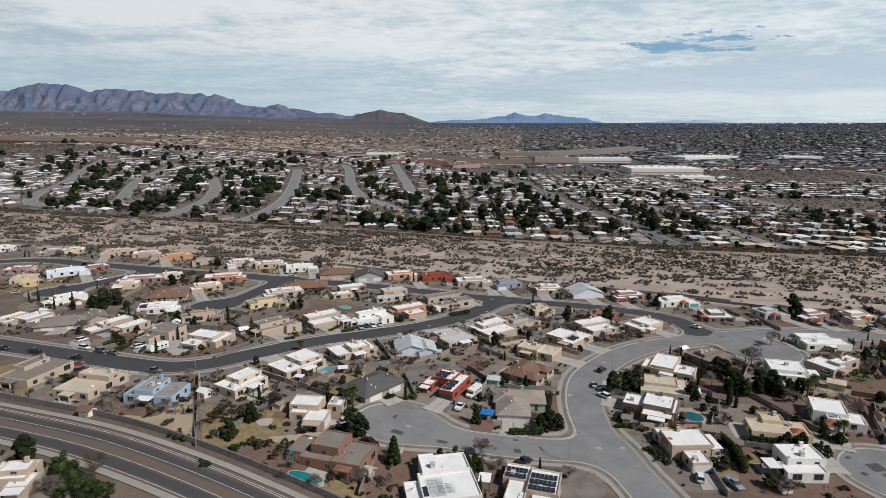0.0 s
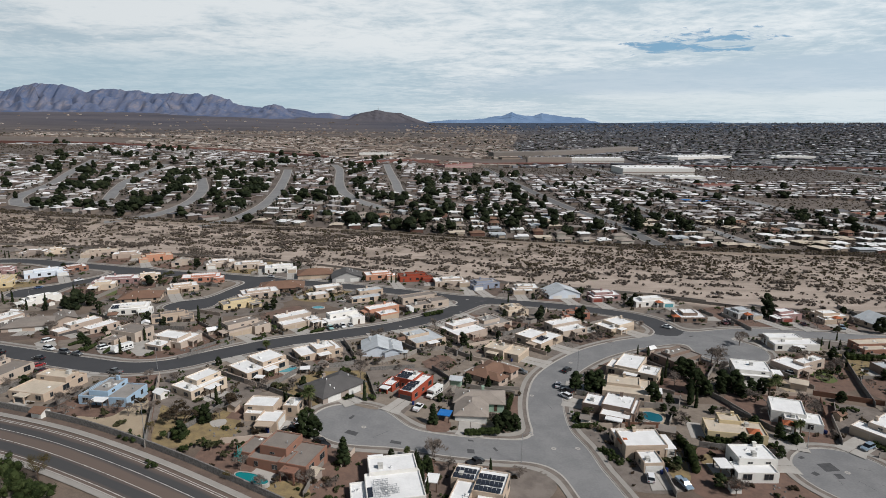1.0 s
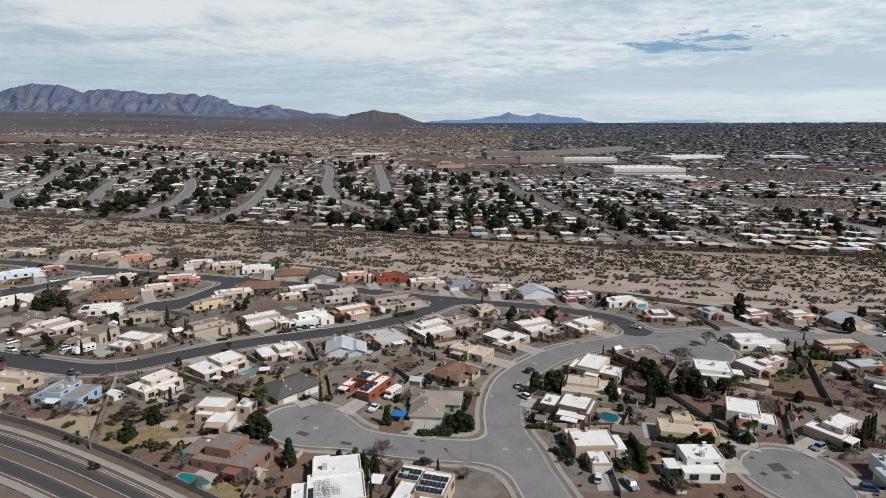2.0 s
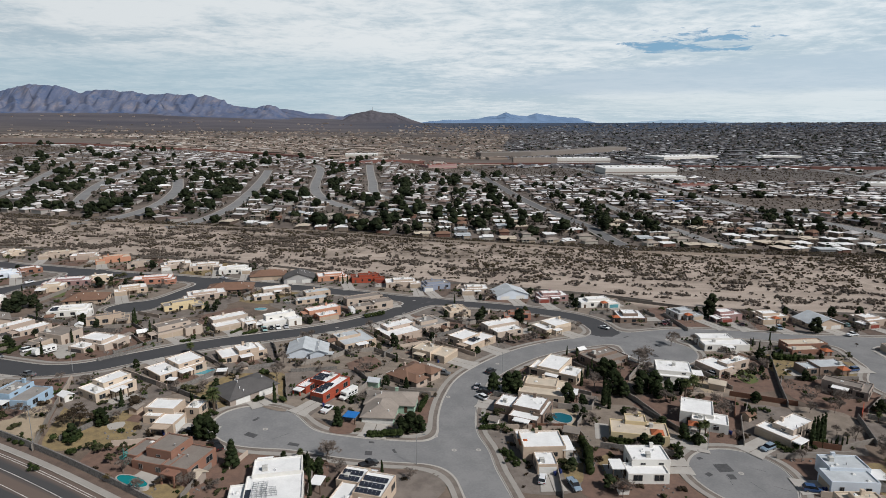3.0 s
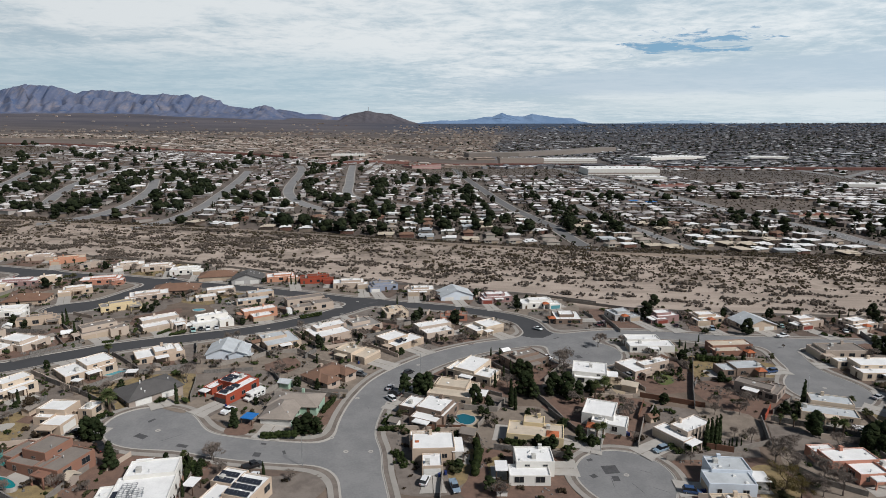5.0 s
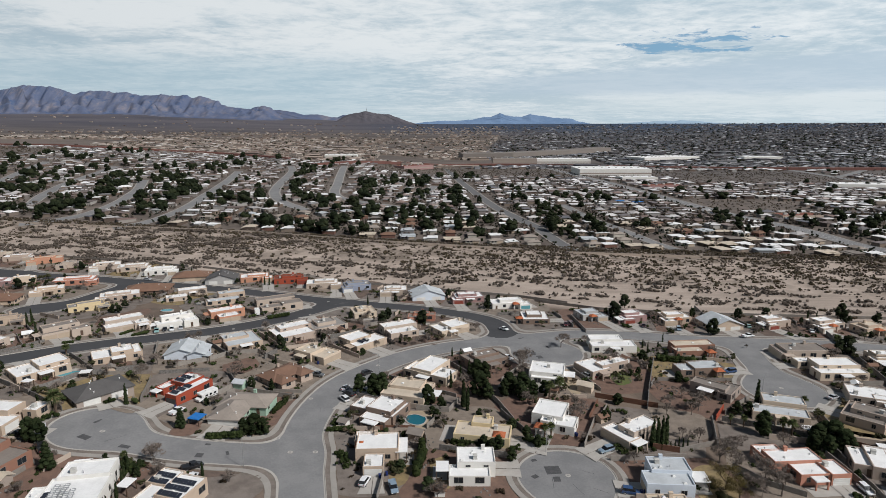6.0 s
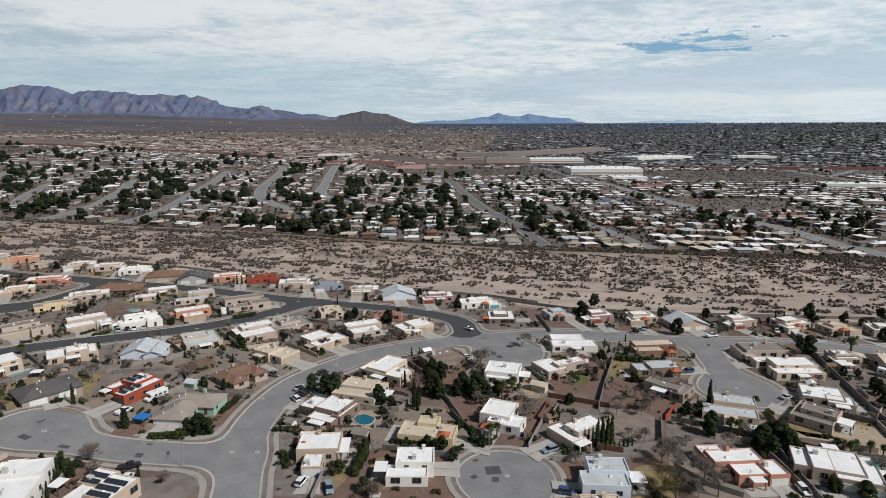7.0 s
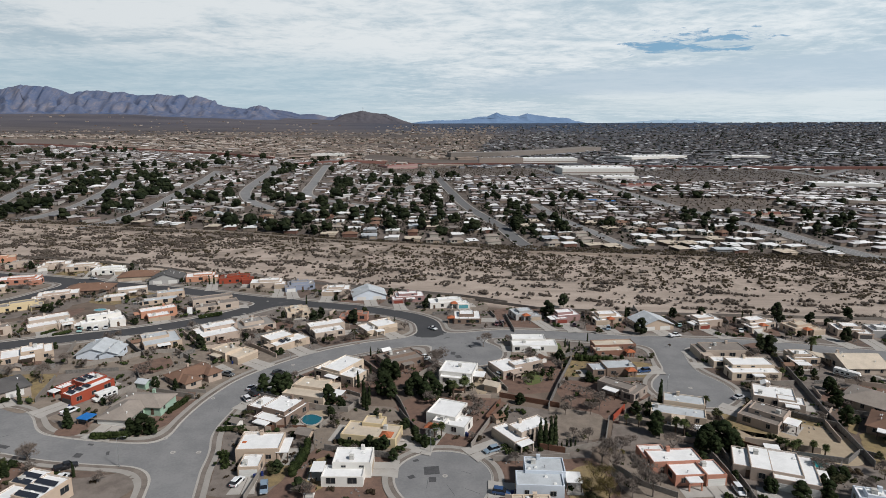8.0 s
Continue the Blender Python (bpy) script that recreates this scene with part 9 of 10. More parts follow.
plant("pine", 252.8, 213.9, 4, 2)
plant("pine", 257.1, 212.4, 3.5, 0)
plant("pine", 274.7, 206.4, 3, 1)
plant("pine", 214.5, 142.0, 5, 2, 1.3)
plant("pine", 209.8, 138.6, 5, 0, 1.3)
plant("pine", 222.4, 146.5, 4, 1, 1.3)
plant("pine", 225.4, 146.5, 4, 2, 1.3)
plant("pine", 212.1, 146.5, 4, 0)
plant("pine", 203.5, 141.6, 4, 1, 1.2)
plant("pine", 204.4, 141.1, 4, 2)
plant("pine", 197.3, 146.6, 3, 0)
plant("pine", 146.5, 190.9, 4, 1, 1.3)
plant("pine", 138.6, 178.7, 4, 2)
plant("pine", 245.3, 254.6, 2.5, 0)
plant("pine", 112.7, 166.7, 5, 1)
plant("pine", 115.5, 163.5, 4, 2)
plant("pine", 99.8, 162.4, 4.5, 0)
plant("pine", 101.8, 160.8, 4, 1)
plant("pine", 140.7, 180.7, 3, 2)
plant("pine", 171.0, 233.9, 3, 0)
plant("pine", 173.8, 230.8, 3, 1)
plant("pine", 177.6, 232.5, 3, 2)
plant("pine", 181.2, 229.0, 3, 0)
plant("pine", 186.5, 227.8, 3, 1)
plant("pine", 190.9, 227.7, 3, 2)
plant("bare", 168.1, 182.9, 6, 0)
plant("bare", 171.6, 186.0, 8, 1)
plant("bare", 162.6, 186.9, 6, 2)
plant("bare", 186.2, 160.6, 6.5, 0)
plant("bare", 172.7, 146.1, 8, 1, 1.2)
plant("bare", 173.3, 139.2, 8, 2, 1.3)
plant("bare", 164.6, 154.7, 8, 0, 1.3)
plant("bare", 166.5, 150.6, 7, 1, 1.2)
plant("bare", 163.2, 165.4, 6, 2, 1.2)
plant("bare", 130.0, 178.6, 6, 0)
plant("bare", 132.3, 182.4, 6, 1)
plant("bare", 156.6, 214.2, 6, 2)
plant("bare", 163.9, 219.5, 5, 0)
plant("bare", 160.0, 182.9, 5, 1)
plant("bare", 220.2, 147.8, 6, 2, 1.3)
plant("bare", 223.2, 149.1, 5, 0)
plant("bare", 226.0, 135.7, 6, 1)
plant("bare", 153.2, 245.9, 5, 2)
plant("bare", 171.7, 160.7, 5, 0, 1.2)
plant("bare", 175.0, 163.7, 4, 1, 1.2)
plant("bare", 237.5, 149.1, 5, 2)
plant("bare", 163.6, 201.9, 4, 0)
plant("bare", 180.5, 201.9, 4, 1)
plant("bare", 240.3, 272.1, 4, 2)
plant("bare", 246.3, 276.9, 5, 0)
plant("bare", 338.5, 292.2, 4, 1)
plant("bare", 269.9, 254.4, 5, 2, 1.2)
plant("bare", 166.2, 141.6, 6, 0)
plant("bare", 168.2, 138.8, 6, 1)
plant("yellow", 160.6, 142.1, 8, 2, 1.4)
plant("yellow", 157.8, 139.3, 7, 0, 1.3)
plant("yellow", 162.2, 138.0, 7, 1, 1.3)
plant("yellow", 236.4, 146.5, 4, 2)
plant("yellow", 169.2, 157.7, 4, 0, 1.3)
plant("dry", 278.2, 256.1, 3, 1)
plant("dry", 258.0, 250.7, 3, 2)
plant("dry", 141.2, 267.2, 3, 0)
plant("dry", 100.1, 164.0, 3, 1)
plant("dry", 215.5, 243.5, 2, 2)
plant("olive", 150.9, 210.7, 4, 0)
plant("olive", 154.2, 211.7, 4, 1)
plant("olive", 131.1, 201.4, 4, 2)
plant("olive", 241.3, 154.6, 4, 0)
plant("olive", 222.2, 143.9, 4, 1, 1.4)
plant("olive", 272.4, 254.5, 5, 2, 1.3)
plant("olive", 189.9, 258.9, 4, 0)
plant("olive", 206.3, 227.7, 3, 1)
plant("olive", 209.7, 230.7, 3, 2)
plant("shrub", 198.0, 270.3, 1.8, 0)
plant("shrub", 139.3, 163.4, 1.8, 1)
plant("shrub", 138.9, 160.3, 1.6, 2)
plant("shrub", 107.5, 162.1, 2.2, 0)
plant("shrub", 142.4, 164.0, 1.8, 1)
plant("shrub", 144.5, 162.5, 2.5, 2)
plant("shrub", 152.7, 167.0, 3, 0, 1.2)
plant("shrub", 115.6, 165.1, 2.4, 1, 1.4)
plant("shrub", 118.1, 163.5, 2.2, 2, 1.4)
plant("shrub", 93.0, 162.6, 2, 0)
plant("shrub", 243.0, 260.4, 2, 1)
plant("shrub", 252.2, 258.7, 1.8, 2)
plant("shrub", 249.0, 257.0, 1.8, 0)
plant("shrub", 173.9, 274.3, 2.2, 1, 1.5)
plant("shrub", 190.9, 263.1, 2, 2)
plant("shrub", 192.1, 138.5, 2, 0)
plant("shrub", 263.9, 227.5, 2, 1)
plant("shrub", 233.3, 267.4, 1.6, 2)
for tx, ty, th in ((193.2, 584, 11), (184.6, 531.1, 12), (190.9, 552.1, 13), (222.2, 527.2, 13), (223.3, 540.7, 12), (183.2, 754.8, 12), (173.4, 738, 11), (130.9, 711.8, 10), (225.3, 566.8, 11), (205.1, 601.9, 10),
                   (272.3, 540.4, 8), (420.3, 575.3, 10), (427.2, 565.2, 10), (461.4, 564.9, 12), (486.9, 555.5, 12), (498.6, 561.4, 13)):
    plant("far_pine", tx, ty, th, int(tx) % 3, 1.1)
plant("far_pine", -316.7, 585.3, 11, 0, 1.2)
plant("far_pine", -288.7, 563.8, 10, 1, 1.2)
plant("far_pine", -112.7, 555.0, 10, 2, 1.2)
plant("far_pine", -39.0, 530.3, 11, 0)
plant("far_pine", -14.4, 528.2, 11, 1, 1.1)
plant("far_pine", -19.7, 537.2, 9, 2)
plant("far_pine", 185.4, 534.6, 14, 0)
plant("far_pine", 184.4, 547.0, 10, 1)
plant("far_pine", 225.3, 521.8, 13, 2, 1.2)
plant("far_pine", 190.9, 583.3, 10, 0)
plant("far_pine", 55.4, 625.8, 10, 1)
plant("far_pine", 109.5, 1032.4, 14, 2, 1.2)
plant("far_pine", 146.3, 1023.8, 10, 0)
plant("far_pine", 189.8, 518.1, 8, 1)
plant("far_pine", 198.6, 509.2, 7, 2)
plant("far_pine", 229.1, 471.2, 6, 0)
plant("far_pine", 36.5, 522.6, 7, 1)
plant("far_pine", 14.3, 520.9, 7, 2)
plant("far_pine", 118.7, 689.5, 8, 0)
plant("far_pine", -138.8, 1001.5, 12, 1, 1.2)
plant("far_pine", -124.9, 1001.5, 12, 2, 1.2)
plant("far_pine", -28.6, 1036.5, 10, 0)
plant("far_pine", -280.4, 652.1, 13, 1, 1.2)
plant("far_pine", -302.8, 730.8, 12, 2, 1.2)
plant("far_pine", -280.0, 636.3, 10, 0, 1.2)
plant("far_pine", -286.6, 630.7, 10, 1)
plant("far_pine", -342.9, 925.7, 14, 2, 1.3)
plant("far_pine", -305.5, 792.0, 11, 0, 1.2)
plant("far_pine", -494.6, 888.8, 14, 1)
plant("far_pine", -496.1, 876.6, 12, 2)
plant("far_pine", -417.1, 980.5, 13, 0, 1.2)
plant("far_pine", -408.0, 907.8, 12, 1, 1.3)
plant("far_pine", -316.6, 978.2, 12, 2, 1.2)
plant("far_pine", -296.2, 941.1, 12, 0, 1.2)
plant("far_pine", -344.5, 993.9, 12, 1)
plant("far_pine", -303.8, 636.2, 9, 2)
plant("far_pine", -401.4, 717.2, 9, 0)
plant("far_pine", -431.4, 630.2, 8, 1)
plant("far_pine", -378.5, 610.6, 8, 2, 1.2)
plant("far_pine", -374.6, 585.1, 8, 0)
plant("far_pine", -338.8, 606.2, 6, 1)
plant("far_pine", -292.7, 731.0, 12, 2, 1.2)
plant("far_pine", -299.8, 898.7, 10, 0)
plant("far_pine", -272.6, 950.1, 8, 1)
plant("far_pine", -182.9, 804.7, 8, 2)
plant("far_pine", -179.6, 890.1, 10, 0)
plant("far_pine", -77.4, 635.2, 8, 1)
plant("far_pine", -101.5, 637.3, 6, 2)
plant("far_pine", 191.8, 653.4, 9, 0)
plant("far_pine", 194.7, 632.4, 8, 1)
plant("far_pine", 199.3, 560.0, 6, 2)
plant("far_pine", -234.8, 720.4, 6, 0)
plant("far_pine", -339.3, 840.2, 12, 1, 1.2)
plant("far_pine", -56.0, 667.8, 7, 2)
plant("far_pine", 168.7, 612.5, 6, 0)
plant("far_pine", 399.5, 784.2, 5, 1)
plant("far_pine", 363.7, 754.3, 4, 2)
plant("cypress", -155.1, 600.3, 7, 0)
plant("cypress", -151.3, 596.0, 7, 1)
plant("cypress", -147.6, 592.0, 7, 2)
plant("cypress", 226.6, 570.0, 9, 0)
plant("cypress", 226.7, 563.4, 9, 1)
plant("cypress", 232.0, 570.1, 9, 2)
plant("cypress", 192.4, 782.9, 8, 0)
plant("cypress", 215.8, 725.8, 8, 1)
yard_wall([(-121.2, 166.4), (-117.2, 188)], 1.9, "stone_wall")
yard_wall([(-62, 140.9), (-68.4, 157.9), (-78.6, 184.6)], 1.9, "block_wall")
yard_wall([(-57.9, 188.3), (-42.7, 180.5), (-37.5, 196.7), (-19.4, 209.6)], 1.8, "stone_wall")
yard_wall([(-58.6, 146.2), (-54.1, 157.5), (-49.1, 174.7)], 1.6, "stone_wall")
yard_wall([(-12.8, 211.1), (-0.9, 221.7), (3.5, 229), (13.8, 232.9), (24.9, 223.4)], 1.8, "block_wall")
yard_wall([(-19, 126.4), (-18.2, 135.8), (-16.5, 143.2)], 1.6, "block_wall")
yard_wall([(100.7, 218.9), (102.2, 200.7), (106.4, 191.7), (110.2, 178.7)], 1.7, "block_wall")
yard_wall([(72.2, 149.7), (71.5, 137.5)], 1.7, "block_wall")
yard_wall([(79.2, 186.9), (90, 185.3), (93.3, 192.7)], 1.8, "block_wall")
yard_wall([(65.6, 172.9), (79.4, 172.8)], 1.9, "wood_fence")
yard_wall([(-81.4, 205.3), (-74.7, 215.5), (-68.7, 226.8)], 1.2, "stone_wall")
yard_wall([(-80.3, 213.5), (-71.5, 233.1)], 1.2, "stone_wall")
yard_wall([(11.5, 188.3), (15.4, 198.4), (19.9, 205.3)], 1.9, "block_wall")
yard_wall([(29.5, 197.2), (39.4, 197.7)], 1.2, "block_wall")
yard_wall([(171.9, 230.2), (160.7, 202), (155.2, 186.9)], 1.9, "stone_wall")
yard_wall([(140.1, 196.2), (159.1, 188.1)], 1.8, "wood_fence")
yard_wall([(173, 179.2), (167.3, 162.2)], 1.9, "stone_wall")
yard_wall([(155.5, 160), (168.7, 164.7)], 1.6, "block_wall")
yard_wall([(259.7, 261.1), (250, 216.5), (242.5, 178.9), (238, 152.4)], 2.0, "stone_wall")
yard_wall([(230.9, 182), (236.6, 177.9), (242.2, 174.3)], 1.8, "stone_wall")
yard_wall([(218.5, 158.1), (231.7, 154), (238.1, 158.9), (242.4, 156)], 1.8, "stone_wall")
yard_wall([(196, 158.2), (196.4, 149.7), (196.4, 138.7)], 1.8, "block_wall")
yard_wall([(176.1, 179.1), (186, 174.4), (197.4, 168.5)], 1.8, "stone_wall")
yard_wall([(205.9, 164.2), (211.5, 159.9)], 2.0, "wood_fence")
yard_wall([(174.3, 179.2), (180.1, 186.9)], 1.9, "stucco_red")
yard_wall([(128.9, 162.6), (135.7, 178.7)], 1.8, "block_wall")
yard_wall([(138.6, 325.6), (169.6, 306.9), (211, 297.3), (265.2, 291.4), (334.5, 283.5)], 1.5, "block_wall")
yard_wall([(220.6, 310.1), (215.2, 267.5)], 1.8, "block_wall")
yard_wall([(152, 293.1), (153.1, 265.1)], 1.6, "block_wall")
yard_wall([(148.6, 162.3), (155.5, 160)], 1.8, "wood_fence")
yard_wall([(167.1, 152.5), (172.6, 143.6), (179.5, 138.8)], 1.6, "block_wall")
yard_wall([(134.3, 179.8), (140, 191.8)], 1.6, "wood_fence")
yard_wall([(-69.9, 394.7), (-31, 377.6), (22.2, 364.1), (74.5, 351.6), (130.6, 335), (155.7, 320)], 1.5, "block_wall")
yard_wall([(-350.5, 465.8), (-277.5, 455.3), (-199.5, 432.3), (-132.4, 414.5), (-81.8, 397.9)], 1.5, "block_wall")
yard_wall([(-424.2, 569.1), (-306.9, 550.7), (-208.1, 536.9), (-145.5, 530.1), (-74.1, 519.9), (27.8, 494.5), (149.7, 466.4)], 1.7, "stucco_beige")
yard_wall([(184.6, 454), (255.3, 442.4), (315.7, 432)], 1.7, "stucco_beige")
hedge([(19.7, 163.1), (28.9, 164)], 1.6, 1.7)
hedge([(82, 163.4), (82.3, 157.2), (80.8, 148.6)], 2.4, 3.0)
hedge([(173.5, 229), (186, 226)], 2.0, 2.2)
hedge([(4.1, 282.2), (12.4, 287.7)], 1.5, 1.6)
hedge([(52.8, 171.9), (60.8, 173.1)], 1.2, 1.1)
yard([(-68.9, 165.3), (-57.8, 159.4), (-51.8, 166), (-44.9, 161.6), (-42.7, 150.3), (-50, 144.6), (-60.9, 143)], "dry_grass", "yard of dry yellow winter grass", 0.0802)
yard([(-89, 156.5), (-79, 157), (-76.1, 170.7), (-63.6, 144.2), (-76, 147.3)], "sand_lot", "bare pale sand yard", 0.0844)
yard([(-51.8, 156.9), (-48.2, 159.2), (-47, 156), (-49.8, 153.8)], "concrete", "pale concrete patio", 0.0886)
yard([(-29.5, 130.2), (-24.5, 132.2), (-19, 130.8), (-18, 124.4), (-27.9, 122.8)], "dry_grass", "yard of dry yellow winter grass", 0.0928)
yard([(77, 160.2), (81.2, 161.8), (78, 144.7), (73.5, 146.1)], "dry_grass", "yard of dry yellow winter grass", 0.097)
yard([(153.7, 150.6), (161.9, 153.3), (164.8, 141.6), (153.3, 134.7)], "dry_grass", "yard of dry yellow winter grass", 0.1012)
yard([(-20.4, 178), (-16.4, 180.7), (-14.7, 178.1), (-17.9, 174.8)], "dry_grass", "yard of dry yellow winter grass", 0.1054)
yard([(-9.3, 174.4), (-6.3, 189), (-1.5, 183.3), (-2.3, 176), (-8.4, 176.2)], "gravel_tan", "pale tan gravel front yard", 0.1096)
yard([(0.4, 171.6), (9.8, 192.5), (12.5, 188.5), (8.2, 173.2)], "gravel_tan", "pale tan gravel yard", 0.1138)
yard([(227.5, 179), (235, 175.3), (240.5, 170.1), (236.7, 154.6), (228.6, 154), (219.8, 160.5), (209.2, 168.5), (209.9, 173.6), (215.9, 168.5)], "sand_lot", "wide bare sand yard", 0.118)
yard([(149.3, 214.2), (156.2, 217.9), (156.9, 209.1), (151.3, 205.8)], "green_lawn", "small patch of green lawn", 0.1222)
yard([(168.5, 248.8), (170.4, 248.7), (169.5, 238.9), (167.5, 239)], "green_lawn", "narrow strip of green lawn", 0.1264)
yard([(132.3, 218.9), (135.5, 220.5), (136.6, 201.5), (132.7, 197.8)], "sand_lot", "bare yellow sand yard", 0.1306)
yard([(245.5, 170.1), (256.1, 173.5), (251.9, 160.5), (239.1, 154.6)], "dry_grass", "yard of dry yellow winter grass", 0.1348)
yard([(247.9, 178.9), (250.7, 177.8), (244.6, 170.1), (243.5, 171.8)], "dry_grass", "yard of dry yellow winter grass", 0.139)
yard([(155.5, 188.9), (170.8, 182.9), (168.1, 168.6), (154.7, 168.7)], "gravel_tan", "bare tan earth yard", 0.1432)
yard([(173.9, 177.3), (183.5, 171.9), (195.3, 165.2), (187.8, 160.6), (176.5, 160.6), (170.1, 163.7)], "gravel_grey", "wide grey gravel yard", 0.1474)
yard([(245.9, 245.5), (254.5, 248.4), (250.9, 236.6), (242.5, 233.6)], "gravel_red", "reddish gravel yard", 0.1516)
yard([(251.1, 216.5), (267.5, 219.1), (280.5, 210.3), (258.6, 201.7), (248.1, 197.1)], "gravel_grey", "grey gravel caravan yard", 0.1558)
yard([(5, 217.9), (12.3, 226.8), (18.1, 220.4), (14.8, 211.2), (7.5, 211.5)], "gravel_red", "court garden of reddish gravel", 0.16)
yard([(29.6, 177.3), (38.6, 193.1), (37.4, 176.6), (31.3, 166.7), (29.9, 168.2)], "gravel_red", "brown gravel corner yard", 0.1642)
yard([(8.9, 171.2), (15.3, 169.8), (14.0, 163.8), (8.4, 164.2)], "gravel_red", "red-brown gravel front yard", 0.1768)
yard([(25.3, 143.5), (38.8, 148), (42.2, 140.7), (36.8, 133), (28.7, 134.2)], "gravel_grey", "grey gravel corner yard", 0.1684)
yard([(1.1, 144.5), (10.2, 148.5), (11.2, 139.9), (2.6, 137.2)], "gravel_red", "brown gravel front yard", 0.1726)
yard([(-176.6, 326), (-173.4, 334), (-167.9, 326.1), (-169.1, 319.3)], "green_lawn", "small patch of green lawn", 0.0768)
pool(-41.1, 198.2, 3.6, 2.4, 20)
pool(-32.2, 131.0, 4.6, 1.7, -24, "pool_teal", 0.1)
pool(79.4, 180.0, 2.8, 4.1, -8, "pool_deep", 0.3)
pool(222.5, 154.6, 3.6, 2.6, -15, "pool_teal", 0.1)
pool(-49.5, 292.9, 2.8, 2.2, 0, "pool_blue", 0.1)
yard([(-44.1, 195.2), (-42, 204.4), (-38.1, 202.3), (-37.2, 195.2), (-40.3, 190.8)], "concrete", "pale concrete pool deck", 0.081)
yard([(77.2, 186.2), (84.2, 185.6), (83.6, 178.0), (81.6, 173.4), (75.2, 174.2), (75.6, 180.0)], "sand_lot", "pale stone pool deck", 0.0852)
yard([(-36.2, 133), (-32.4, 134.3), (-26.2, 130.7), (-27.4, 126.6), (-34.8, 130.4)], "concrete", "pale concrete pool deck", 0.0894)
yard([(221, 156.9), (225.9, 156.1), (223.8, 151.9), (218.8, 151.8)], "concrete", "pale concrete pool deck", 0.0936)
car("suv", -141.0, 225.9, 67, "white")
car("suv", -133.5, 215.0, -24, "white")
car("suv", -125.1, 210.9, -24, "grey")
car("sedan", -119.5, 208.9, -24, "grey")
car("sedan", -130.0, 203.7, 162, "black")
car("pickup", -149.3, 210.6, 161, "black")
car("sedan", -163.5, 214.3, -21, "black")
car("suv", -114.1, 216.9, 62, "white")
car("pickup", -95.2, 189.1, 158, "grey")
car("sedan", -125.0, 195.7, 55, "red")
car("suv", -120.1, 190.2, 73, "maroon")
car("pickup", -205.0, 353.1, 63, "white")
car("sedan", -217.9, 336.5, 63, "blue")
car("suv", -286.7, 425.5, 91, "white")
car("suv", -281.2, 426.5, 28, "white")
car("sedan", -234.9, 322.1, 38, "tan")
car("sedan", -92.9, 363.3, -13, "silver")
car("sedan", -123.6, 322.3, 37, "black")
car("pickup", -36.1, 252.9, -66, "teal")
car("sedan", -33.9, 256.1, -65, "black")
car("suv", -31.2, 256.6, -65, "white")
car("sedan", -28.3, 259.2, -68, "silver")
car("sedan", 4.8, 284.6, -18, "black")
car("suv", -29.0, 155.1, 172, "black")
car("suv", -27.1, 160.1, 32, "silver")
car("pickup", -19.4, 149.7, 135, "black")
car("pickup", 5.3, 176.8, 71, "white")
car("pickup", 41.4, 212.5, -15, "grey")
car("suv", 54.6, 193.3, 127, "white")
car("suv", 55.7, 197.3, 136, "black")
car("sedan", 53.6, 202.0, 76, "silver")
car("suv", 59.5, 215.6, 49, "black")
car("suv", 67.5, 145.0, 75, "white")
car("pickup", 75.2, 142.3, -76, "steel")
car("sedan", 113.7, 229.2, 36, "white")
car("suv", 134.7, 160.5, -153, "steel")
car("suv", 135.6, 140.3, -14, "blue")
car("suv", 195.7, 141.0, -90, "white")
car("suv", 196.2, 216.9, -167, "blue")
car("suv", 143.2, 213.1, 127, "maroon")
car("suv", 141.1, 213.4, 119, "white")
car("sedan", 221.2, 194.6, 24, "silver")
car("pickup", 222.9, 257.5, 17, "white")
car("sedan", 231.0, 273.2, 72, "teal")
car("sedan", 255.4, 264.6, -110, "white")
car("suv", 258.7, 267.0, -107, "black")
car("suv", 148.7, 277.4, -102, "maroon")
car("sedan", 182.2, 274.4, -101, "maroon")
car("suv", 196.5, 268.5, -104, "steel")
car("pickup", 21.6, 147.8, 39, "black")
car("suv", 146.1, 276.2, -98, "maroon")
car("sedan", 116.2, 269.2, -47, "white")
car("sedan", 113.8, 231.2, -43, "white")
car("suv", 23.5, 142.8, 90, "white")
car("sedan", -10.5, 232.6, 41, "red")
camper(-105.3, 212.9, -115, 8.0, False)
camper(10.1, 187.9, -118, 7.6, True)
camper(-3.8, 289.7, 112, 6.5, True)
camper(268.6, 211.5, -49, 8.5, False)
street_lamp(34.3, 150.4, 0, 9)
street_lamp(117.4, 160.4, 0, 7.5)
street_lamp(-83.5, 194.1, -60, 8)
street_lamp(196.4, 194.2, 60, 8)
street_lamp(63.9, 217.3, -150, 8)
street_lamp(-172.9, 229.1, 0, 8)
street_lamp(-200.0, 302.4, 0, 7)
bin_box(-35.2, 154.0, 20)
bin_box(-34.6, 153.4, 20)
bin_box(71.2, 147.5, 20)
bin_box(72.9, 148.6, 20)
bin_box(3.6, 179.7, 20)
bin_box(128.1, 169.2, 20)
bin_box(127.6, 169.8, 20)
bin_box(-170.7, 238.0, 20)
bin_box(39.6, 223.7, 20)
bin_box(138.3, 140.1, 20)
bin_box(139.3, 140.3, 20)
bin_box(-58.1, 194.2, 20)
shed(17.7, 198.9, -15, 3.6, 3.0, 2.4, "stucco_sage", "roof_silver")
shed(-98.2, 156.5, -15, 3.4, 3.0, 2.0, "stucco_white", "roof_brown")
shed(-18.3, 134.3, -25, 3.2, 2.8, 2.3, "stucco_taupe", "roof_cream")
shed(80.0, 168.3, -20, 4.0, 3.4, 2.4, "stucco_tan", "roof_taupe")
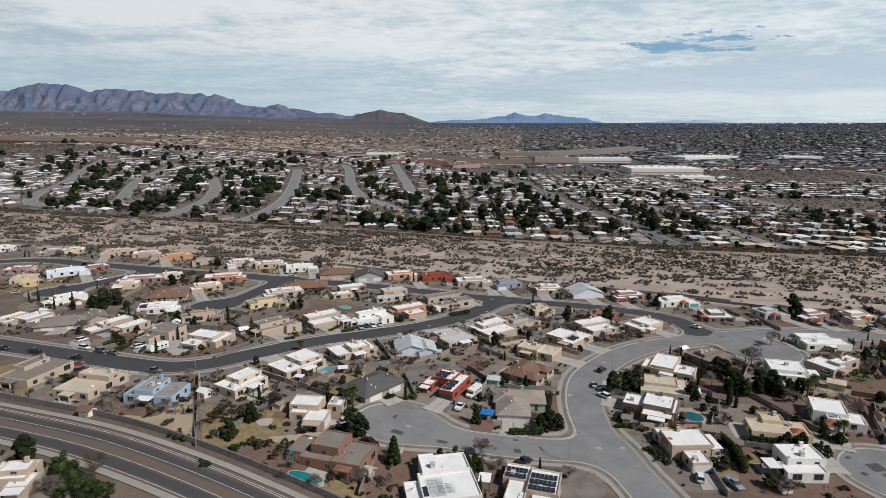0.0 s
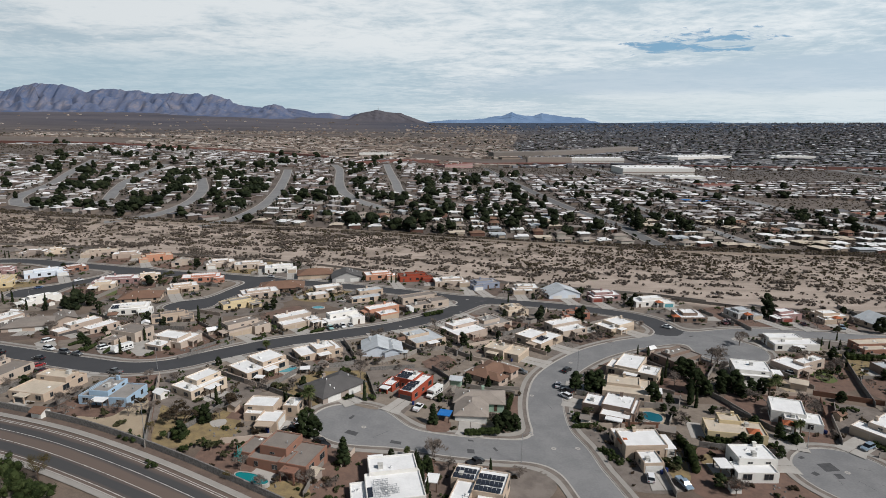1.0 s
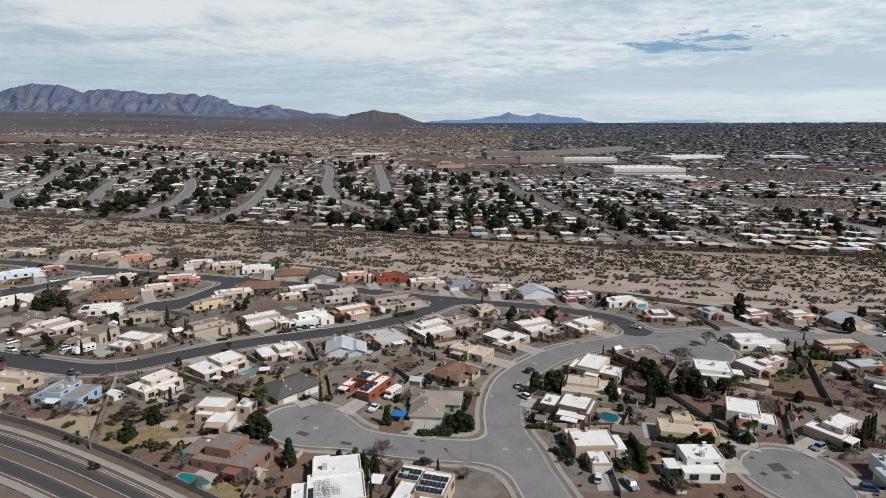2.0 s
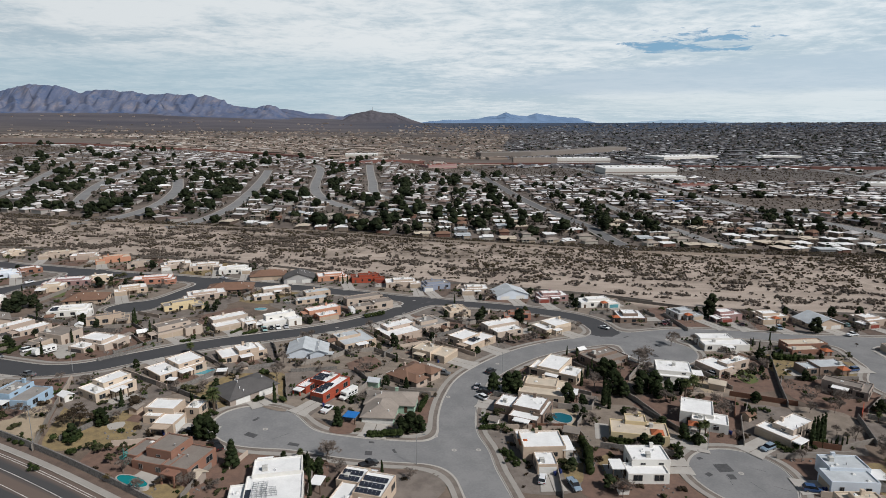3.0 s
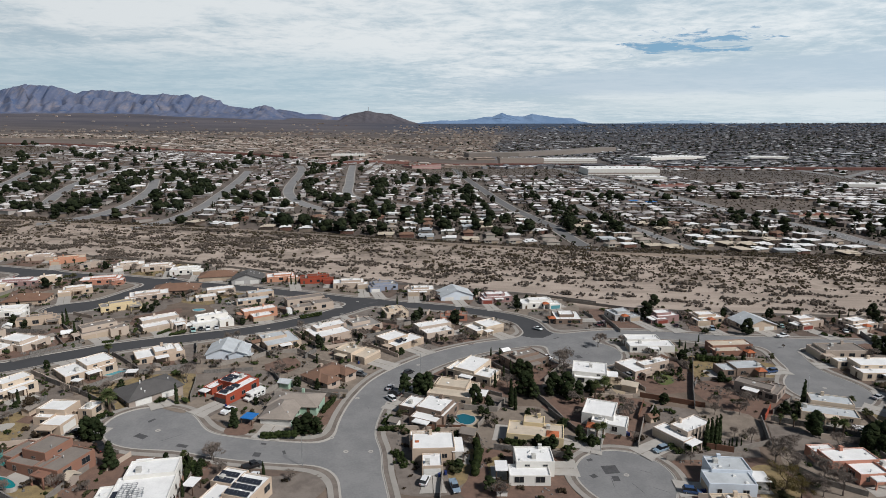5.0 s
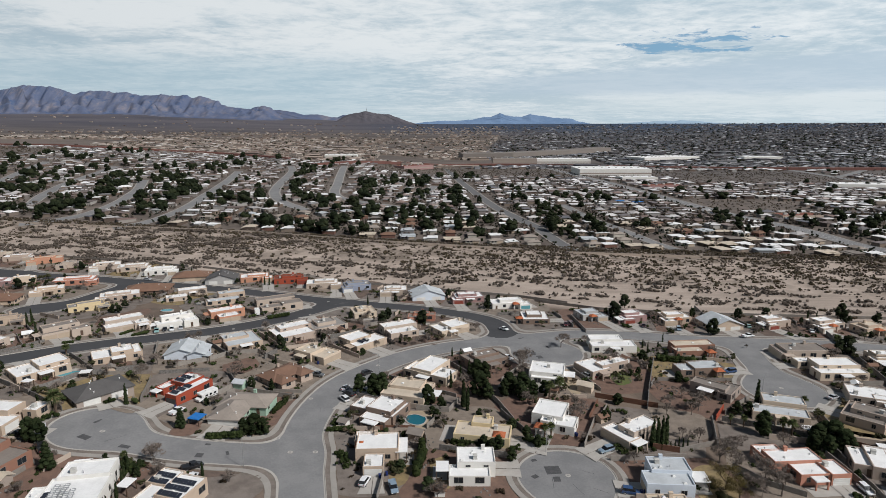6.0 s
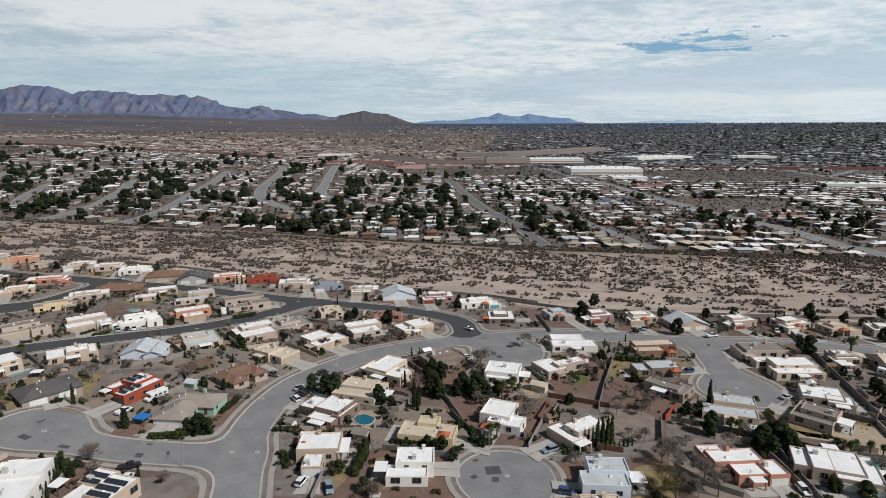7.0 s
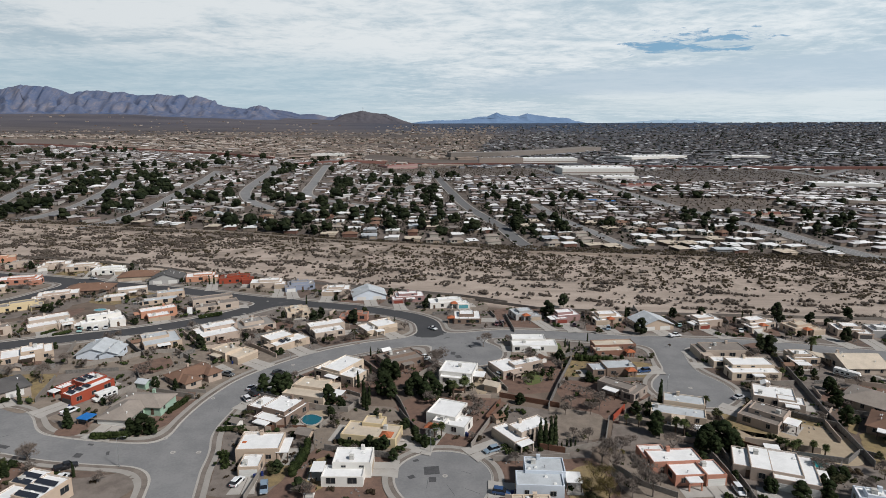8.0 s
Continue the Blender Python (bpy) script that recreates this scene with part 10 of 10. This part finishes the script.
shed(138.0, 178.8, 30, 2.8, 2.4, 2.2, "stucco_tan", "roof_brown")
shed(138.2, 201.5, -30, 5.0, 3.4, 2.6, "stucco_cream", "roof_cream")
shed(-186.2, 272.5, -15, 4, 3, 2.4, "stucco_pink", "roof_white")
shed(-82.1, 239.4, 30, 3.4, 3, 2.2, "stucco_beige", "roof_white")
carport(297.2, 710.2, 10, 14, 9, 4.0, "tarp_blue")
carport(312.8, 699.9, 25, 12, 8, 4.0, "tarp_blue")
carport(10.6, 135.7, -10, 3, 4, 2.7, "roof_white")
carport(13.6, 171.7, -15, 4, 4, 2.4, "tarp_blue")
carport(267.6, 226.3, -40, 8, 5, 3.2, "roof_cream")
carport(198.2, 170.2, -20, 4, 3, 2.4, "roof_white")
carport(212.9, 158.1, -15, 4, 4, 2.8, "roof_white")
carport(-46.7, 186.4, -10, 3, 2.4, 2.2, "roof_white")
carport(-34.4, 197.4, 10, 3.5, 3, 2.2, "roof_white")
carport(-2.0, 221.5, -5, 3, 3, 2.5, "roof_silver")
manhole(-9.7, 162.1)
manhole(39.2, 166.5)
manhole(43.2, 193.7)
manhole(62.7, 224.5)
manhole(121.4, 148.6)
manhole(208.2, 203.3)
manhole(21.7, 293.3)
manhole(21.4, 288.8)
manhole(51.6, 159.9)
manhole(25.9, 319.7)
manhole(-6.4, 263.2)
manhole(-55.5, 214.7)
manhole(44.6, 159.2)
yard([(7.9, 163.7), (12.1, 172), (15, 172.6), (13.8, 164.2)], "gravel_red", "reddish gravel front yard", 0.0978)
yard([(4.2, 149.9), (10.4, 149.1), (10.2, 144.2), (5.8, 144.2)], "gravel_red", "reddish gravel front yard", 0.102)
yard([(29.1, 195.5), (35.5, 197.8), (35.8, 191.3), (30.8, 188)], "gravel_red", "reddish gravel side yard", 0.1062)
yard([(84, 155.7), (87.6, 158), (88.6, 157.1), (89.9, 143), (85.6, 143)], "dry_grass", "yard of dry yellow winter grass", 0.1104)
yard([(-19.4, 183.4), (-10.4, 183.3), (-7.2, 173.9), (-16.6, 176.9)], "gravel_tan", "pale tan gravel yard", 0.1146)
yard([(-103.7, 265.4), (-90.6, 254.4), (-75.6, 235.6), (-85.7, 230.8)], "gravel_red", "reddish gravel yard", 0.1188)
yard([(-74.2, 277.8), (-60.8, 297.5), (-55.8, 279.2), (-66.2, 261)], "gravel_red", "reddish gravel yard", 0.123)
plant("conifer", 9.8, 142.0, 4.0, 2)
plant("pine", 8.8, 146.1, 2.6, 0, 1.2)
plant("pine", 29.0, 166.9, 5.5, 1)
plant("pine", -0.5, 146.7, 3, 2)
plant("pine", 5.1, 146.1, 3, 0)
plant("bare", 10.9, 149.4, 5.5, 1, 1.3)
plant("palm", 3.4, 149.0, 2.6, 2)
plant("pine", 107.1, 155.9, 4, 0)
plant("pine", 103.3, 162.9, 4.5, 1)
plant("pine", 21.6, 198.9, 4.5, 2)
plant("pine", 84.0, 142.0, 4, 0, 1.4)
hedge([(90.6, 165.3), (98.6, 162.9), (101.8, 162.2)], 1.3, 1.2)
hedge([(33.8, 181.2), (35.9, 189.6)], 1.5, 1.6)
tar_patch(-12.6, 158.1, 3.4, 2.2, -20)
tar_patch(-0.0, 155.3, 3.0, 1.6, -8)
tar_patch(20.8, 154.4, 2.0, 2.2, 0)
tar_patch(21.0, 160.3, 1.6, 1.0, 0)
tar_patch(117.8, 151.2, 4.2, 4.0, 5)
tar_patch(118.1, 146.9, 1.9, 2.4, 0)
tar_patch(113.3, 156.1, 1.6, 1.2, 20)
tar_patch(112.5, 148.1, 1.8, 1.6, 30)
hedge([(-87.8, 126.6), (-82.3, 123.2)], 2.6, 2.8)
hedge([(-79.5, 121.2), (-74.1, 119.4)], 2.4, 2.6)
hedge([(-47.9, 246.4), (-45.8, 251.4)], 1.5, 1.3)
hedge([(-42.7, 245.4), (-38.1, 249.8)], 1.5, 1.2)
hedge([(-62.8, 231.1), (-59.9, 232.4)], 1.5, 1.3)
plant("pine", 59.2, 280.2, 6.5, 1, 1.25)
plant("pine", 78.2, 279.7, 7.5, 2, 1.25)
plant("pine", 36.8, 250.0, 4, 0)
plant("olive", 56.3, 266.2, 3.5, 1, 1.4)
plant("olive", 81.2, 263.2, 3, 2, 1.5)
plant("olive", 88.6, 258.3, 2.5, 0, 1.5)
plant("olive", 66.4, 284.7, 3, 1, 1.4)
plant("bare", 49.8, 272.9, 5, 2, 1.3)
plant("bare", 67.5, 247.7, 3.5, 0, 1.3)
plant("bare", 37.7, 254.7, 4.5, 1, 1.4)
plant("bare", 78.9, 251.8, 3, 2)
yard([(77.5, 254.9), (83.8, 265), (88.4, 256.6), (83.8, 247.4)], "gravel_red", "reddish gravel front yard", 0.1272)
plant("pine", -167.4, 286.8, 9, 1, 1.25)
plant("pine", -168.1, 281.6, 6.5, 2)
plant("pine", -158.2, 343.1, 7, 0, 1.2)
plant("pine", -113.4, 260.4, 5.5, 1)
plant("pine", -127.4, 224.9, 4.5, 2, 1.2)
plant("pine", -126.6, 239.7, 3.2, 0, 1.2)
plant("pine", -151.6, 394.8, 5, 1)
plant("pine", -180.0, 284.1, 4, 2)
plant("olive", -158.0, 361.6, 4.5, 0, 1.4)
plant("olive", -155.7, 365.8, 4.5, 1, 1.4)
plant("olive", -153.4, 370.2, 4, 2, 1.4)
plant("olive", -93.9, 266.4, 3, 0, 1.6)
plant("olive", -162.9, 328.6, 2.5, 1, 1.4)
plant("bare", -123.3, 258.1, 4, 2, 1.4)
plant("bare", -158.9, 251.2, 4, 0, 1.3)
plant("cypress", -144.4, 268.2, 6, 1)
plant("cypress", -98.0, 265.2, 7, 2)
plant("cypress", -214.8, 303.6, 6, 0)
plant("cypress", -209.9, 303.7, 7, 1)
yard_wall([(-168.5, 276.5), (-170.6, 296), (-172.2, 340.3)], 1.6, "block_wall")
yard_wall([(-110, 250.7), (-94.9, 255.1)], 1.6, "block_wall")
yard_wall([(-95, 257.3), (-71.5, 230.5)], 1.6, "block_wall")
yard([(-145.4, 224), (-143.4, 230.6), (-134.7, 221), (-137.4, 215.7)], "concrete", "pale concrete driveway", 0.1314)
yard([(-138.5, 228.1), (-130, 230.7), (-118.6, 216.6), (-130.7, 217.9)], "gravel_tan", "pale tan gravel front yard", 0.1356)
yard([(-103.8, 215.2), (-105.8, 231), (-95.2, 216.8), (-96.4, 207.6)], "concrete", "pale concrete driveway", 0.1398)
yard([(-86.4, 231.1), (-81.2, 238.4), (-73.3, 230.3), (-78.4, 221.9)], "gravel_red", "reddish gravel front yard", 0.144)
yard([(-120.1, 221.1), (-117.1, 225.9), (-109.4, 215.1), (-111.6, 210.2)], "concrete", "pale concrete driveway", 0.1482)
hedge([(-119.1, 213.7), (-119.1, 219.5)], 1.4, 1.1)
hedge([(-110.7, 210.9), (-110.7, 215.1)], 1.4, 1.2)
hedge([(-129.3, 220.3), (-127.3, 224.1)], 1.5, 1.1)
spiral_stair(-37.8, 138.5, 3.4)
